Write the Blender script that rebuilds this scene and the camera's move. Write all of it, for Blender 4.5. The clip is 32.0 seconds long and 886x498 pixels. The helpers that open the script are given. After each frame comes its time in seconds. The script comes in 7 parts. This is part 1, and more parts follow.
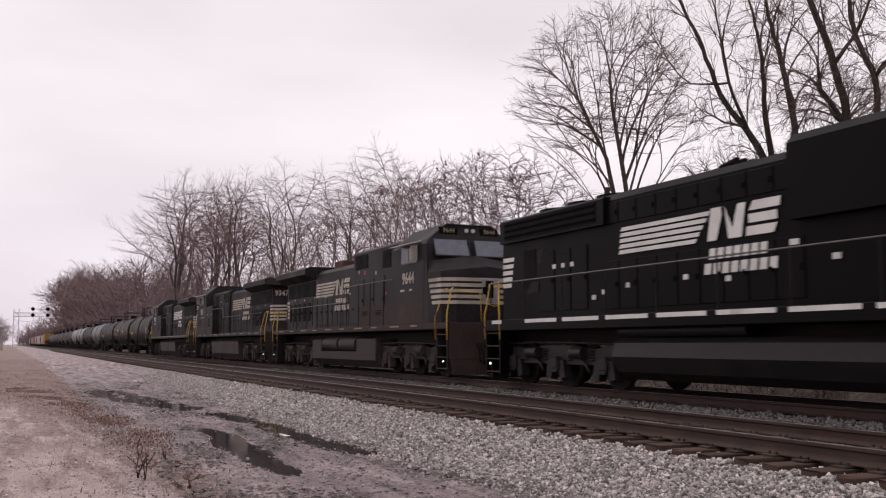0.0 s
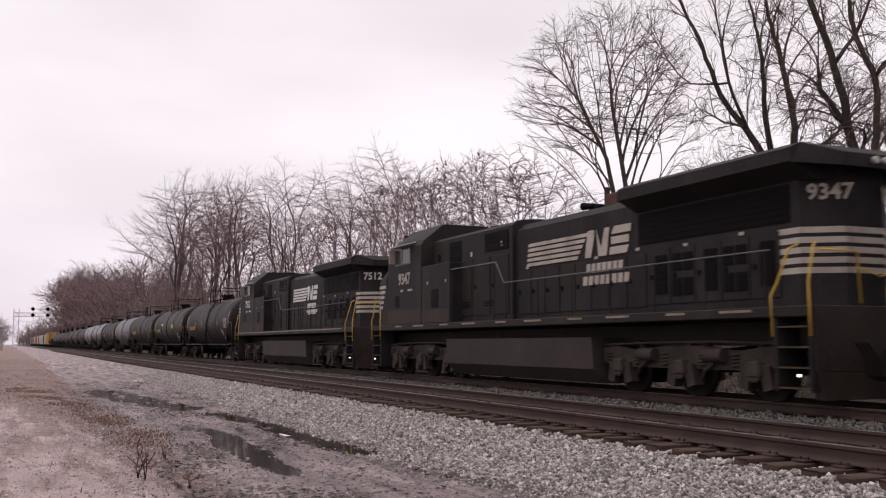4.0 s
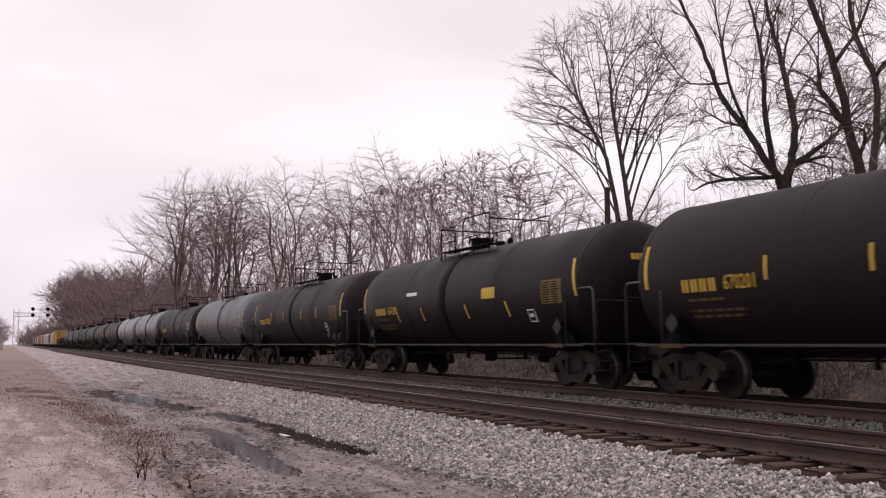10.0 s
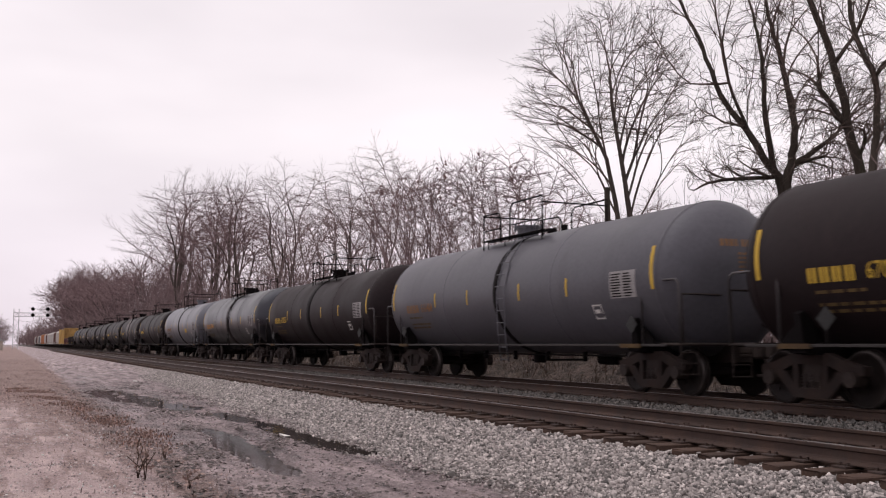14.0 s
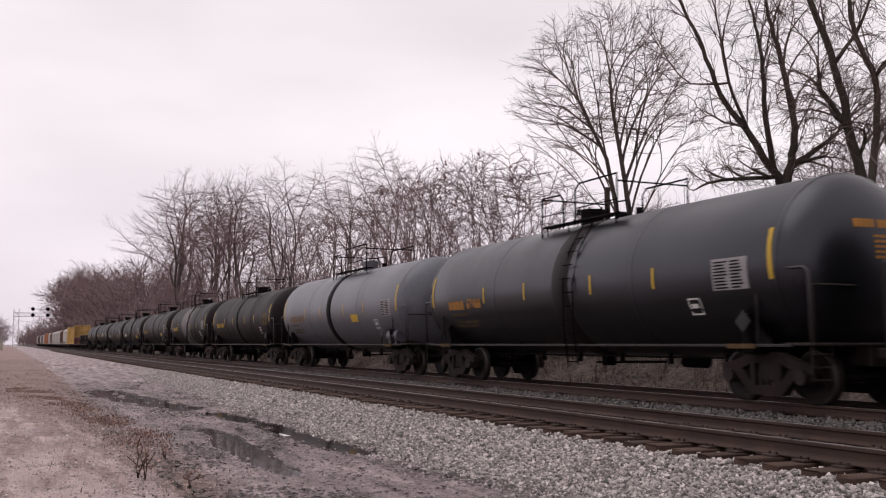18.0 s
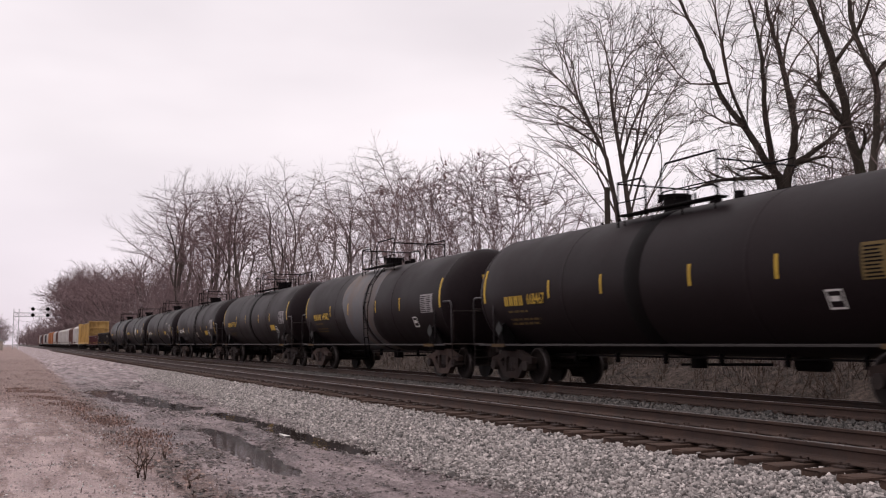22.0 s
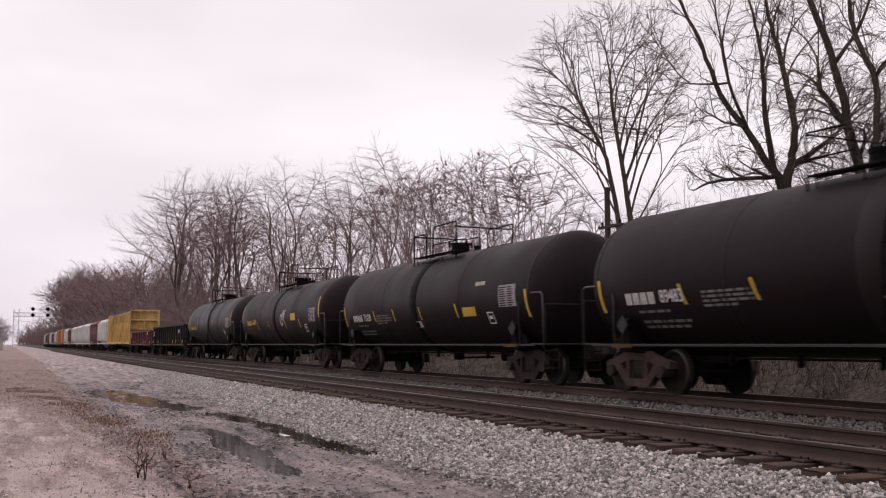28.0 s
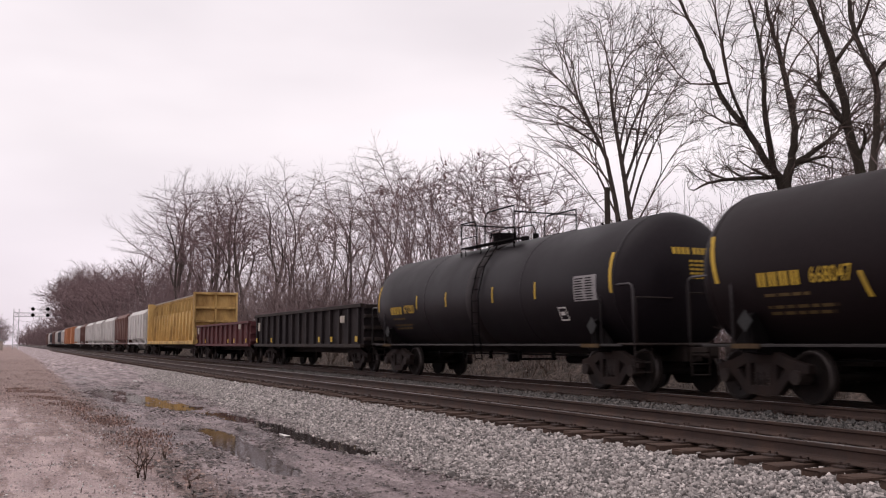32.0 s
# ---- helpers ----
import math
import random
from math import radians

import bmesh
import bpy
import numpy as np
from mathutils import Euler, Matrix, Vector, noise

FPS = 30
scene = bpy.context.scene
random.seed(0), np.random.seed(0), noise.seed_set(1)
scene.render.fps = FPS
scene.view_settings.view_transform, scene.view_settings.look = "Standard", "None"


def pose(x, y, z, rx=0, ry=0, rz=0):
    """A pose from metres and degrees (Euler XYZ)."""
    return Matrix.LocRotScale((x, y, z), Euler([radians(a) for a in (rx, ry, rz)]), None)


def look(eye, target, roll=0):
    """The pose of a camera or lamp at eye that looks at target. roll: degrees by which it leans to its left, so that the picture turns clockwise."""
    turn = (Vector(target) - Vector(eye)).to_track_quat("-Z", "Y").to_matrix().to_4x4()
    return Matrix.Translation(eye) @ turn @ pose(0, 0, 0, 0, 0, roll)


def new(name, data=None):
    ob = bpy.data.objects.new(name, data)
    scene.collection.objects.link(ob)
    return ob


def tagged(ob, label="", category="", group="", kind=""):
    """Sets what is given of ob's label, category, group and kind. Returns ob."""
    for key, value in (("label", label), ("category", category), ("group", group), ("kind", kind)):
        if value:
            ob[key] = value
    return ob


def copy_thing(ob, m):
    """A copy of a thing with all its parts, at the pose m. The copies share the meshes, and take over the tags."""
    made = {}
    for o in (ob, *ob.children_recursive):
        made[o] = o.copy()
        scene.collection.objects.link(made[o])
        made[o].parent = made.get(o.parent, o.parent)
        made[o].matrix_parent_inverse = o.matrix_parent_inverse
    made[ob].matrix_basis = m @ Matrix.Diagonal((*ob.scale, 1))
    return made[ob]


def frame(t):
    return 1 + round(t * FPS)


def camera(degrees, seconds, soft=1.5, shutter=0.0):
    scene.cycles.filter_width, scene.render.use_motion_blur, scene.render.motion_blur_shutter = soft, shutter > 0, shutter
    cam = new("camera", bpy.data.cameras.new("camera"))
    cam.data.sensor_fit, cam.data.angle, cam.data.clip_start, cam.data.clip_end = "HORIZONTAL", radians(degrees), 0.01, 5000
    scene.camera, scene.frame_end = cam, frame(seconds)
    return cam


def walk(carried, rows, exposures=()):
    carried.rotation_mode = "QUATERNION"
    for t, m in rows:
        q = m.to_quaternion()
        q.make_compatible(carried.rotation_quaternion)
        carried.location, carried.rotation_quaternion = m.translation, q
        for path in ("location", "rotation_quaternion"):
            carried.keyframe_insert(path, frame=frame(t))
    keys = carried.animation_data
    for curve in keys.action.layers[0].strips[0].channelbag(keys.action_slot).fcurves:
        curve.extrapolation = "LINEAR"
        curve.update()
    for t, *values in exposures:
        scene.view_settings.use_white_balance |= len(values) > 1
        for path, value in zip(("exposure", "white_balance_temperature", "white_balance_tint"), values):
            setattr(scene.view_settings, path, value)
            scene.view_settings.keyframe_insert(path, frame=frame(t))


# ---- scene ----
# World: x runs along the track (the train heads to +x), y across it, z = 0 on the rail heads.
NEAR_Y, TRAIN_Y = 8.18, 12.70
TILT, YAW = 0.0974, 0.4178
EYE = Vector((0.0, 0.0, 0.97))
AIM = EYE + 20 * Vector((-math.cos(YAW) * math.cos(TILT), math.sin(YAW) * math.cos(TILT), math.sin(TILT)))

cam = camera(48.87, 32.0, soft=1.15, shutter=0.3)
walk(cam, [(0.0, look(EYE, AIM, 0.05)), (32.0, look(EYE, AIM, 0.05))], exposures=[(0.0, -0.05), (3.0, -0.02), (6.0, 0.06), (8.0, 0.06), (12.0, 0.03), (20.0, -0.04), (25.0, 0.0), (32.0, 0.0)])


def run(t):
    """How far the train has gone at t seconds."""
    return 8.66 * t + 0.0118 * t * t


# ---- light: an overcast winter sky ----
world = bpy.data.worlds.new("overcast_sky")
scene.world = world
world.use_nodes = True
wn, wl = world.node_tree.nodes, world.node_tree.links
wn.clear()
w_out = wn.new("ShaderNodeOutputWorld")
w_bg = wn.new("ShaderNodeBackground")
w_sky = wn.new("ShaderNodeTexSky")
w_sky.sky_type = "NISHITA"
w_sky.sun_disc = False
w_sky.sun_elevation, w_sky.sun_rotation = radians(72), radians(200)
w_dim = wn.new("ShaderNodeMixRGB")
w_dim.blend_type = "MULTIPLY"
w_dim.inputs[0].default_value = 1.0
w_dim.inputs[2].default_value = (0.10, 0.10, 0.10, 1)
w_co = wn.new("ShaderNodeTexCoord")
w_map = wn.new("ShaderNodeMapping")
w_map.inputs["Scale"].default_value = (1.3, 1.3, 4.2)
w_noise = wn.new("ShaderNodeTexNoise")
w_noise.inputs["Scale"].default_value = 1.5
w_noise.inputs["Detail"].default_value = 4.0
w_noise.inputs["Roughness"].default_value = 0.45
w_ramp = wn.new("ShaderNodeValToRGB")
w_ramp.color_ramp.elements[0].position, w_ramp.color_ramp.elements[0].color = 0.32, (0.775, 0.705, 0.735, 1)
w_ramp.color_ramp.elements[1].position, w_ramp.color_ramp.elements[1].color = 0.68, (0.98, 0.895, 0.925, 1)
w_mix = wn.new("ShaderNodeMixRGB")
w_mix.inputs[0].default_value = 0.94
wl.new(w_co.outputs["Generated"], w_map.inputs[0])
wl.new(w_map.outputs[0], w_noise.inputs[0])
wl.new(w_noise.outputs[0], w_ramp.inputs[0])
wl.new(w_sky.outputs[0], w_dim.inputs[1])
wl.new(w_dim.outputs[0], w_mix.inputs[1])
w_sep = wn.new("ShaderNodeSeparateXYZ")
w_low = wn.new("ShaderNodeValToRGB")
w_low.color_ramp.elements[0].position, w_low.color_ramp.elements[0].color = 0.0, (0.83, 0.80, 0.86, 1)
w_low.color_ramp.elements[1].position, w_low.color_ramp.elements[1].color = 0.20, (1, 1, 1, 1)
w_veil = wn.new("ShaderNodeMixRGB")
w_veil.blend_type = "MULTIPLY"
w_veil.inputs[0].default_value = 1.0
wl.new(w_co.outputs["Generated"], w_sep.inputs[0])
wl.new(w_sep.outputs[2], w_low.inputs[0])
wl.new(w_ramp.outputs[0], w_veil.inputs[1])
wl.new(w_low.outputs[0], w_veil.inputs[2])
wl.new(w_veil.outputs[0], w_mix.inputs[2])
wl.new(w_mix.outputs[0], w_bg.inputs[0])
wl.new(w_bg.outputs[0], w_out.inputs[0])
w_bg.inputs[1].default_value = 1.15

sun_data = bpy.data.lights.new("sun", "SUN")
sun_data.energy, sun_data.angle, sun_data.color = 1.15, radians(60), (1.0, 0.96, 0.92)
sun = new("sun", sun_data)
sun.matrix_world = look((-30, -14, 80), (-25, 12, 0))


# ---- materials ----
def material(name, low, high, rough=0.7, metal=0.0, scale=3.0, fine=30.0, bump=0.1, spec=0.5, dirt=None, dirt_amount=0.0, streak=1.0, vary=0.0):
    """A surface with broad stains between two colours, fine grain, relief, and dirt of its own colour in patches."""
    m = bpy.data.materials.new(name)
    m.use_nodes = True
    n, l = m.node_tree.nodes, m.node_tree.links
    b = n["Principled BSDF"]
    co = n.new("ShaderNodeTexCoord")
    mp = n.new("ShaderNodeMapping")
    mp.inputs["Scale"].default_value = (1, 1, streak)
    l.new(co.outputs["Object"], mp.inputs[0])
    big, small = n.new("ShaderNodeTexNoise"), n.new("ShaderNodeTexNoise")
    for t, s, d in ((big, scale, 5), (small, fine, 3)):
        t.inputs["Scale"].default_value = s
        t.inputs["Detail"].default_value = d
        l.new(mp.outputs[0], t.inputs[0])
    add = n.new("ShaderNodeMath")
    add.operation = "MULTIPLY_ADD"
    l.new(small.outputs[0], add.inputs[0])
    add.inputs[1].default_value = 0.45
    l.new(big.outputs[0], add.inputs[2])
    last = add
    if vary:
        info = n.new("ShaderNodeObjectInfo")
        va = n.new("ShaderNodeMath")
        va.operation = "MULTIPLY_ADD"
        l.new(info.outputs["Random"], va.inputs[0])
        va.inputs[1].default_value = vary
        l.new(add.outputs[0], va.inputs[2])
        last = va
    r = n.new("ShaderNodeValToRGB")
    r.color_ramp.elements[0].position, r.color_ramp.elements[0].color = 0.45, (*low, 1)
    r.color_ramp.elements[1].position, r.color_ramp.elements[1].color = 1.0 + vary, (*high, 1)
    l.new(last.outputs[0], r.inputs[0])
    colour = r.outputs[0]
    if dirt:
        dn = n.new("ShaderNodeTexNoise")
        dn.inputs["Scale"].default_value = scale * 0.6
        dn.inputs["Detail"].default_value = 7
        dn.inputs["Roughness"].default_value = 0.7
        dm = n.new("ShaderNodeMapping")
        dm.inputs["Scale"].default_value = (1.6, 1, 0.45)
        dm.inputs["Location"].default_value = (5.2, 1.3, 2.4)
        l.new(co.outputs["Object"], dm.inputs[0])
        l.new(dm.outputs[0], dn.inputs[0])
        dr = n.new("ShaderNodeMapRange")
        dr.inputs[1].default_value, dr.inputs[2].default_value = 0.62 - 0.3 * dirt_amount, 0.80 - 0.2 * dirt_amount
        dr.inputs[4].default_value = 0.75
        l.new(dn.outputs[0], dr.inputs[0])
        mx = n.new("ShaderNodeMixRGB")
        l.new(dr.outputs[0], mx.inputs[0])
        l.new(colour, mx.inputs[1])
        mx.inputs[2].default_value = (*dirt, 1)
        colour = mx.outputs[0]
    l.new(colour, b.inputs["Base Color"])
    rr = n.new("ShaderNodeMapRange")
    rr.inputs[1].default_value, rr.inputs[2].default_value = 0.3, 0.8
    rr.inputs[3].default_value, rr.inputs[4].default_value = max(0.03, rough - 0.12), min(1.0, rough + 0.12)
    l.new(big.outputs[0], rr.inputs[0])
    l.new(rr.outputs[0], b.inputs["Roughness"])
    b.inputs["Metallic"].default_value = metal
    b.inputs["Specular IOR Level"].default_value = spec
    b.inputs["Specular Tint"].default_value = (1.0, 0.885, 0.945, 1)
    if bump:
        bp = n.new("ShaderNodeBump")
        bp.inputs["Strength"].default_value = bump
        bp.inputs["Distance"].default_value = 0.02
        l.new(add.outputs[0], bp.inputs["Height"])
        l.new(bp.outputs[0], b.inputs["Normal"])
    return m


def glowing(name, colour, strength):
    m = bpy.data.materials.new(name)
    m.use_nodes = True
    b = m.node_tree.nodes["Principled BSDF"]
    b.inputs["Base Color"].default_value = (*colour, 1)
    b.inputs["Emission Color"].default_value = (*colour, 1)
    b.inputs["Emission Strength"].default_value = strength
    return m


DUST = (0.10, 0.082, 0.07)
M = dict(
    new_black=material("fresh_black_paint", (0.0022, 0.0020, 0.0024), (0.0045, 0.0041, 0.0049), 0.46, 0, 0.6, 14, 0.03, 0.06),
    old_black=material("dusty_black_paint", (0.0110, 0.0093, 0.0102), (0.0310, 0.0262, 0.0278), 0.50, 0, 0.8, 18, 0.05, 0.06, (0.030, 0.0232, 0.0212), 0.28),
    faded_black=material("faded_dusty_black_paint", (0.0155, 0.0140, 0.0148), (0.0355, 0.0318, 0.0326), 0.56, 0, 0.8, 18, 0.05, 0.035, (0.050, 0.040, 0.036), 0.38),
    brown_black=material("sooty_brown_black_paint", (0.0105, 0.0085, 0.0085), (0.027, 0.0215, 0.0205), 0.6, 0, 0.8, 18, 0.05, 0.12, (0.05, 0.039, 0.033), 0.35),
    grime=material("grimy_running_gear", (0.0085, 0.0063, 0.0058), (0.033, 0.0242, 0.0205), 0.8, 0.0, 2.5, 22, 0.2, 0.25, (0.045, 0.034, 0.028), 0.3),
    dusty=material("dust_browned_black_paint", (0.024, 0.0172, 0.0158), (0.058, 0.0425, 0.0385), 0.7, 0, 0.9, 16, 0.05, 0.1, (0.065, 0.047, 0.039), 0.3),
    casting=material("dust_grey_truck_casting", (0.019, 0.0145, 0.013), (0.058, 0.0455, 0.0405), 0.85, 0.0, 2.5, 22, 0.25, 0.15, (0.10, 0.076, 0.065), 0.25),
    tank_grey=material("dusty_fuel_tank_paint", (0.030, 0.0235, 0.0222), (0.062, 0.0495, 0.0465), 0.6, 0, 1.2, 18, 0.06, 0.08, (0.060, 0.046, 0.041), 0.3),
    clean_gear=material("clean_black_running_gear", (0.0065, 0.0057, 0.0060), (0.018, 0.0158, 0.0162), 0.5, 0, 2.5, 22, 0.1, 0.22),
    black_hole=material("black_screen_mesh", (0.002, 0.0018, 0.002), (0.004, 0.0036, 0.004), 0.8, 0, 2, 20, 0.0, 0.02),
    # near-black parts, and plates that carry the shade of openings not cut out
    dark=material("dark_recess", (0.0035, 0.0029, 0.0031), (0.008, 0.0068, 0.007), 0.7, 0, 2, 20, 0.05, 0.06),
    sill=material("scuffed_sill_paint", (0.016, 0.0145, 0.0142), (0.045, 0.041, 0.040), 0.6, 0.1, 2, 24, 0.05, 0.2),
    rail_grey=material("worn_grey_handrail", (0.07, 0.066, 0.064), (0.15, 0.143, 0.14), 0.6, 0.1, 2, 24, 0.0, 0.3),
    rail_dim=material("sooty_steel_tube", (0.028, 0.026, 0.027), (0.075, 0.070, 0.072), 0.5, 0.2, 2, 24, 0.0, 0.35),
    tan=material("faded_tan_reflector", (0.16, 0.125, 0.085), (0.28, 0.225, 0.16), 0.6, 0, 2, 24, 0.0, 0.2, (0.04, 0.033, 0.028), 0.45),
    worn_tan=material("worn_orange_tan_paint", (0.045, 0.029, 0.017), (0.10, 0.064, 0.032), 0.8, 0, 3, 20, 0.0, 0.1, (0.03, 0.022, 0.018), 0.4),
    wheel=material("oily_dark_wheel_steel", (0.0045, 0.0036, 0.0034), (0.017, 0.0128, 0.0112), 0.65, 0.0, 3, 26, 0.15, 0.12, (0.020, 0.014, 0.012), 0.2),
    tread=material("worn_wheel_steel", (0.018, 0.0152, 0.0142), (0.062, 0.053, 0.049), 0.45, 0.5, 4, 40, 0.05),
    rust_bright=material("pinkish_rusty_casting", (0.030, 0.0205, 0.018), (0.078, 0.053, 0.046), 0.85, 0.0, 3, 30, 0.25, 0.15, (0.03, 0.025, 0.022), 0.3),
    rusty_frame=material("rusty_truck_casting", (0.0085, 0.0058, 0.0052), (0.027, 0.0175, 0.0145), 0.85, 0.0, 3, 30, 0.25, 0.2, (0.03, 0.025, 0.022), 0.3),
    white=material("white_marking", (0.50, 0.48, 0.46), (0.66, 0.64, 0.62), 0.6, 0, 2, 30, 0.0, 0.3, (0.22, 0.19, 0.17), 0.15),
    dull_white=material("weathered_white_marking", (0.30, 0.262, 0.222), (0.44, 0.395, 0.345), 0.7, 0, 2, 20, 0.0, 0.2, (0.10, 0.082, 0.068), 0.40),
    yellow=material("yellow_marking", (0.40, 0.25, 0.02), (0.52, 0.34, 0.045), 0.6, 0, 3, 30, 0.0, 0.3, (0.20, 0.14, 0.05), 0.2),
    rail_yellow=material("yellow_handrail", (0.42, 0.25, 0.03), (0.58, 0.38, 0.06), 0.6, 0, 3, 30, 0.0, 0.3, (0.16, 0.11, 0.06), 0.3),
    small_text=material("faded_small_lettering", (0.060, 0.040, 0.018), (0.12, 0.080, 0.034), 0.7, 0, 3, 30, 0.0, 0.15),
    small_white=material("greyed_small_lettering", (0.10, 0.096, 0.094), (0.18, 0.173, 0.17), 0.7, 0, 3, 30, 0.0, 0.15),
    table_yellow=material("faded_yellow_table", (0.085, 0.060, 0.025), (0.15, 0.105, 0.042), 0.7, 0, 3, 30, 0.0, 0.15),
    faded_orange=material("faded_orange_lettering", (0.17, 0.085, 0.035), (0.27, 0.135, 0.055), 0.7, 0, 3, 14, 0.0, 0.2, (0.10, 0.09, 0.085), 0.5),
    orange=material("orange_lettering", (0.34, 0.15, 0.03), (0.46, 0.22, 0.05), 0.7, 0, 3, 30, 0.0, 0.2),
    # opaque glass: the sky's bluish reflection is partly put into the base colour
    glass=material("cab_glass", (0.040, 0.052, 0.070), (0.085, 0.105, 0.135), 0.16, 0, 1.5, 10, 0.0, 0.8),
    dim_glass=material("dark_cab_glass", (0.012, 0.013, 0.015), (0.040, 0.043, 0.047), 0.2, 0, 1.5, 10, 0.0, 0.4),
    silver=material("sun_visor_metal", (0.38, 0.37, 0.36), (0.52, 0.51, 0.50), 0.45, 0.4, 2, 20, 0.05),
    lamp=glowing("lit_step_lamp", (1.0, 0.93, 0.82), 2.5),
    red=material("red_paint", (0.30, 0.03, 0.025), (0.4, 0.05, 0.04), 0.5, 0, 3, 30, 0.0),
    rail_web=material("rusty_rail_steel", (0.026, 0.0165, 0.0132), (0.068, 0.042, 0.032), 0.75, 0.1, 3, 40, 0.15, 0.3, (0.03, 0.026, 0.024), 0.3),
    rail_head=material("polished_rail_head", (0.20, 0.19, 0.185), (0.34, 0.32, 0.31), 0.35, 0.75, 2, 40, 0.02),
    tie=material("weathered_oak_tie", (0.020, 0.014, 0.012), (0.075, 0.048, 0.037), 0.9, 0, 2.2, 34, 0.5, 0.15, (0.10, 0.060, 0.044), 0.3, vary=0.25),
    bark=material("grey_brown_bark", (0.038, 0.029, 0.026), (0.095, 0.077, 0.070), 0.95, 0, 2.0, 16, 0.5, 0.1, (0.06, 0.065, 0.04), 0.15, streak=0.3, vary=0.2),
    dark_bark=material("dark_mossy_bark", (0.022, 0.018, 0.015), (0.06, 0.05, 0.042), 0.95, 0, 2.0, 16, 0.5, 0.1, (0.045, 0.055, 0.028), 0.25, streak=0.3, vary=0.2),
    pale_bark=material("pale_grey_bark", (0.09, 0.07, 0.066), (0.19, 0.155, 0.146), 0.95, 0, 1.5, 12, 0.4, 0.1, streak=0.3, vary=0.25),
    twig=material("bare_twigs", (0.070, 0.050, 0.044), (0.13, 0.098, 0.088), 0.95, 0, 0.7, 6, 0.0, 0.1, vary=0.25),
    # twigs of the wood: lightened in colour to stand in for distance haze
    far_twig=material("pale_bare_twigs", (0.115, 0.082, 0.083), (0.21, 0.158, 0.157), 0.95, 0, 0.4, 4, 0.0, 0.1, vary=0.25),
    # brown twigs with the mauve cast of distance haze mixed into the colour
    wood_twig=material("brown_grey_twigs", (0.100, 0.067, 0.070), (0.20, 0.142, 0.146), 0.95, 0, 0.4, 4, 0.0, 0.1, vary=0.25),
    brush=material("dead_brush", (0.038, 0.026, 0.021), (0.12, 0.084, 0.068), 0.95, 0, 1.2, 8, 0.0, 0.1),
    panel=material("grey_white_panel", (0.20, 0.187, 0.192), (0.30, 0.283, 0.288), 0.7, 0, 3, 20, 0.0, 0.15),
    panel_dim=material("dull_grey_placard", (0.016, 0.0165, 0.0165), (0.040, 0.041, 0.041), 0.7, 0, 3, 20, 0.0, 0.15),
    steel=material("dusty_black_steel", (0.010, 0.0082, 0.0088), (0.027, 0.022, 0.0225), 0.7, 0, 1.0, 14, 0.06, 0.12, (0.042, 0.031, 0.028), 0.3, streak=0.4),
    rust_rim=material("rusted_steel_rim", (0.045, 0.026, 0.023), (0.10, 0.056, 0.047), 0.9, 0, 1.5, 14, 0.1, 0.1),
    grass=material("dead_grass", (0.13, 0.08, 0.05), (0.30, 0.20, 0.13), 0.95, 0, 1.0, 9, 0.0, 0.1),
    seed=material("red_brown_seed_heads", (0.10, 0.052, 0.049), (0.16, 0.083, 0.076), 0.95, 0, 2, 9, 0.0, 0.1),
    # steel far off: the paling of distance haze is put into its colour
    pale_steel=material("pale_painted_steel", (0.42, 0.40, 0.42), (0.58, 0.56, 0.58), 0.7, 0.0, 2, 20, 0.05),
    galv=material("galvanised_steel", (0.26, 0.25, 0.26), (0.40, 0.39, 0.40), 0.6, 0.4, 2, 20, 0.05),
)


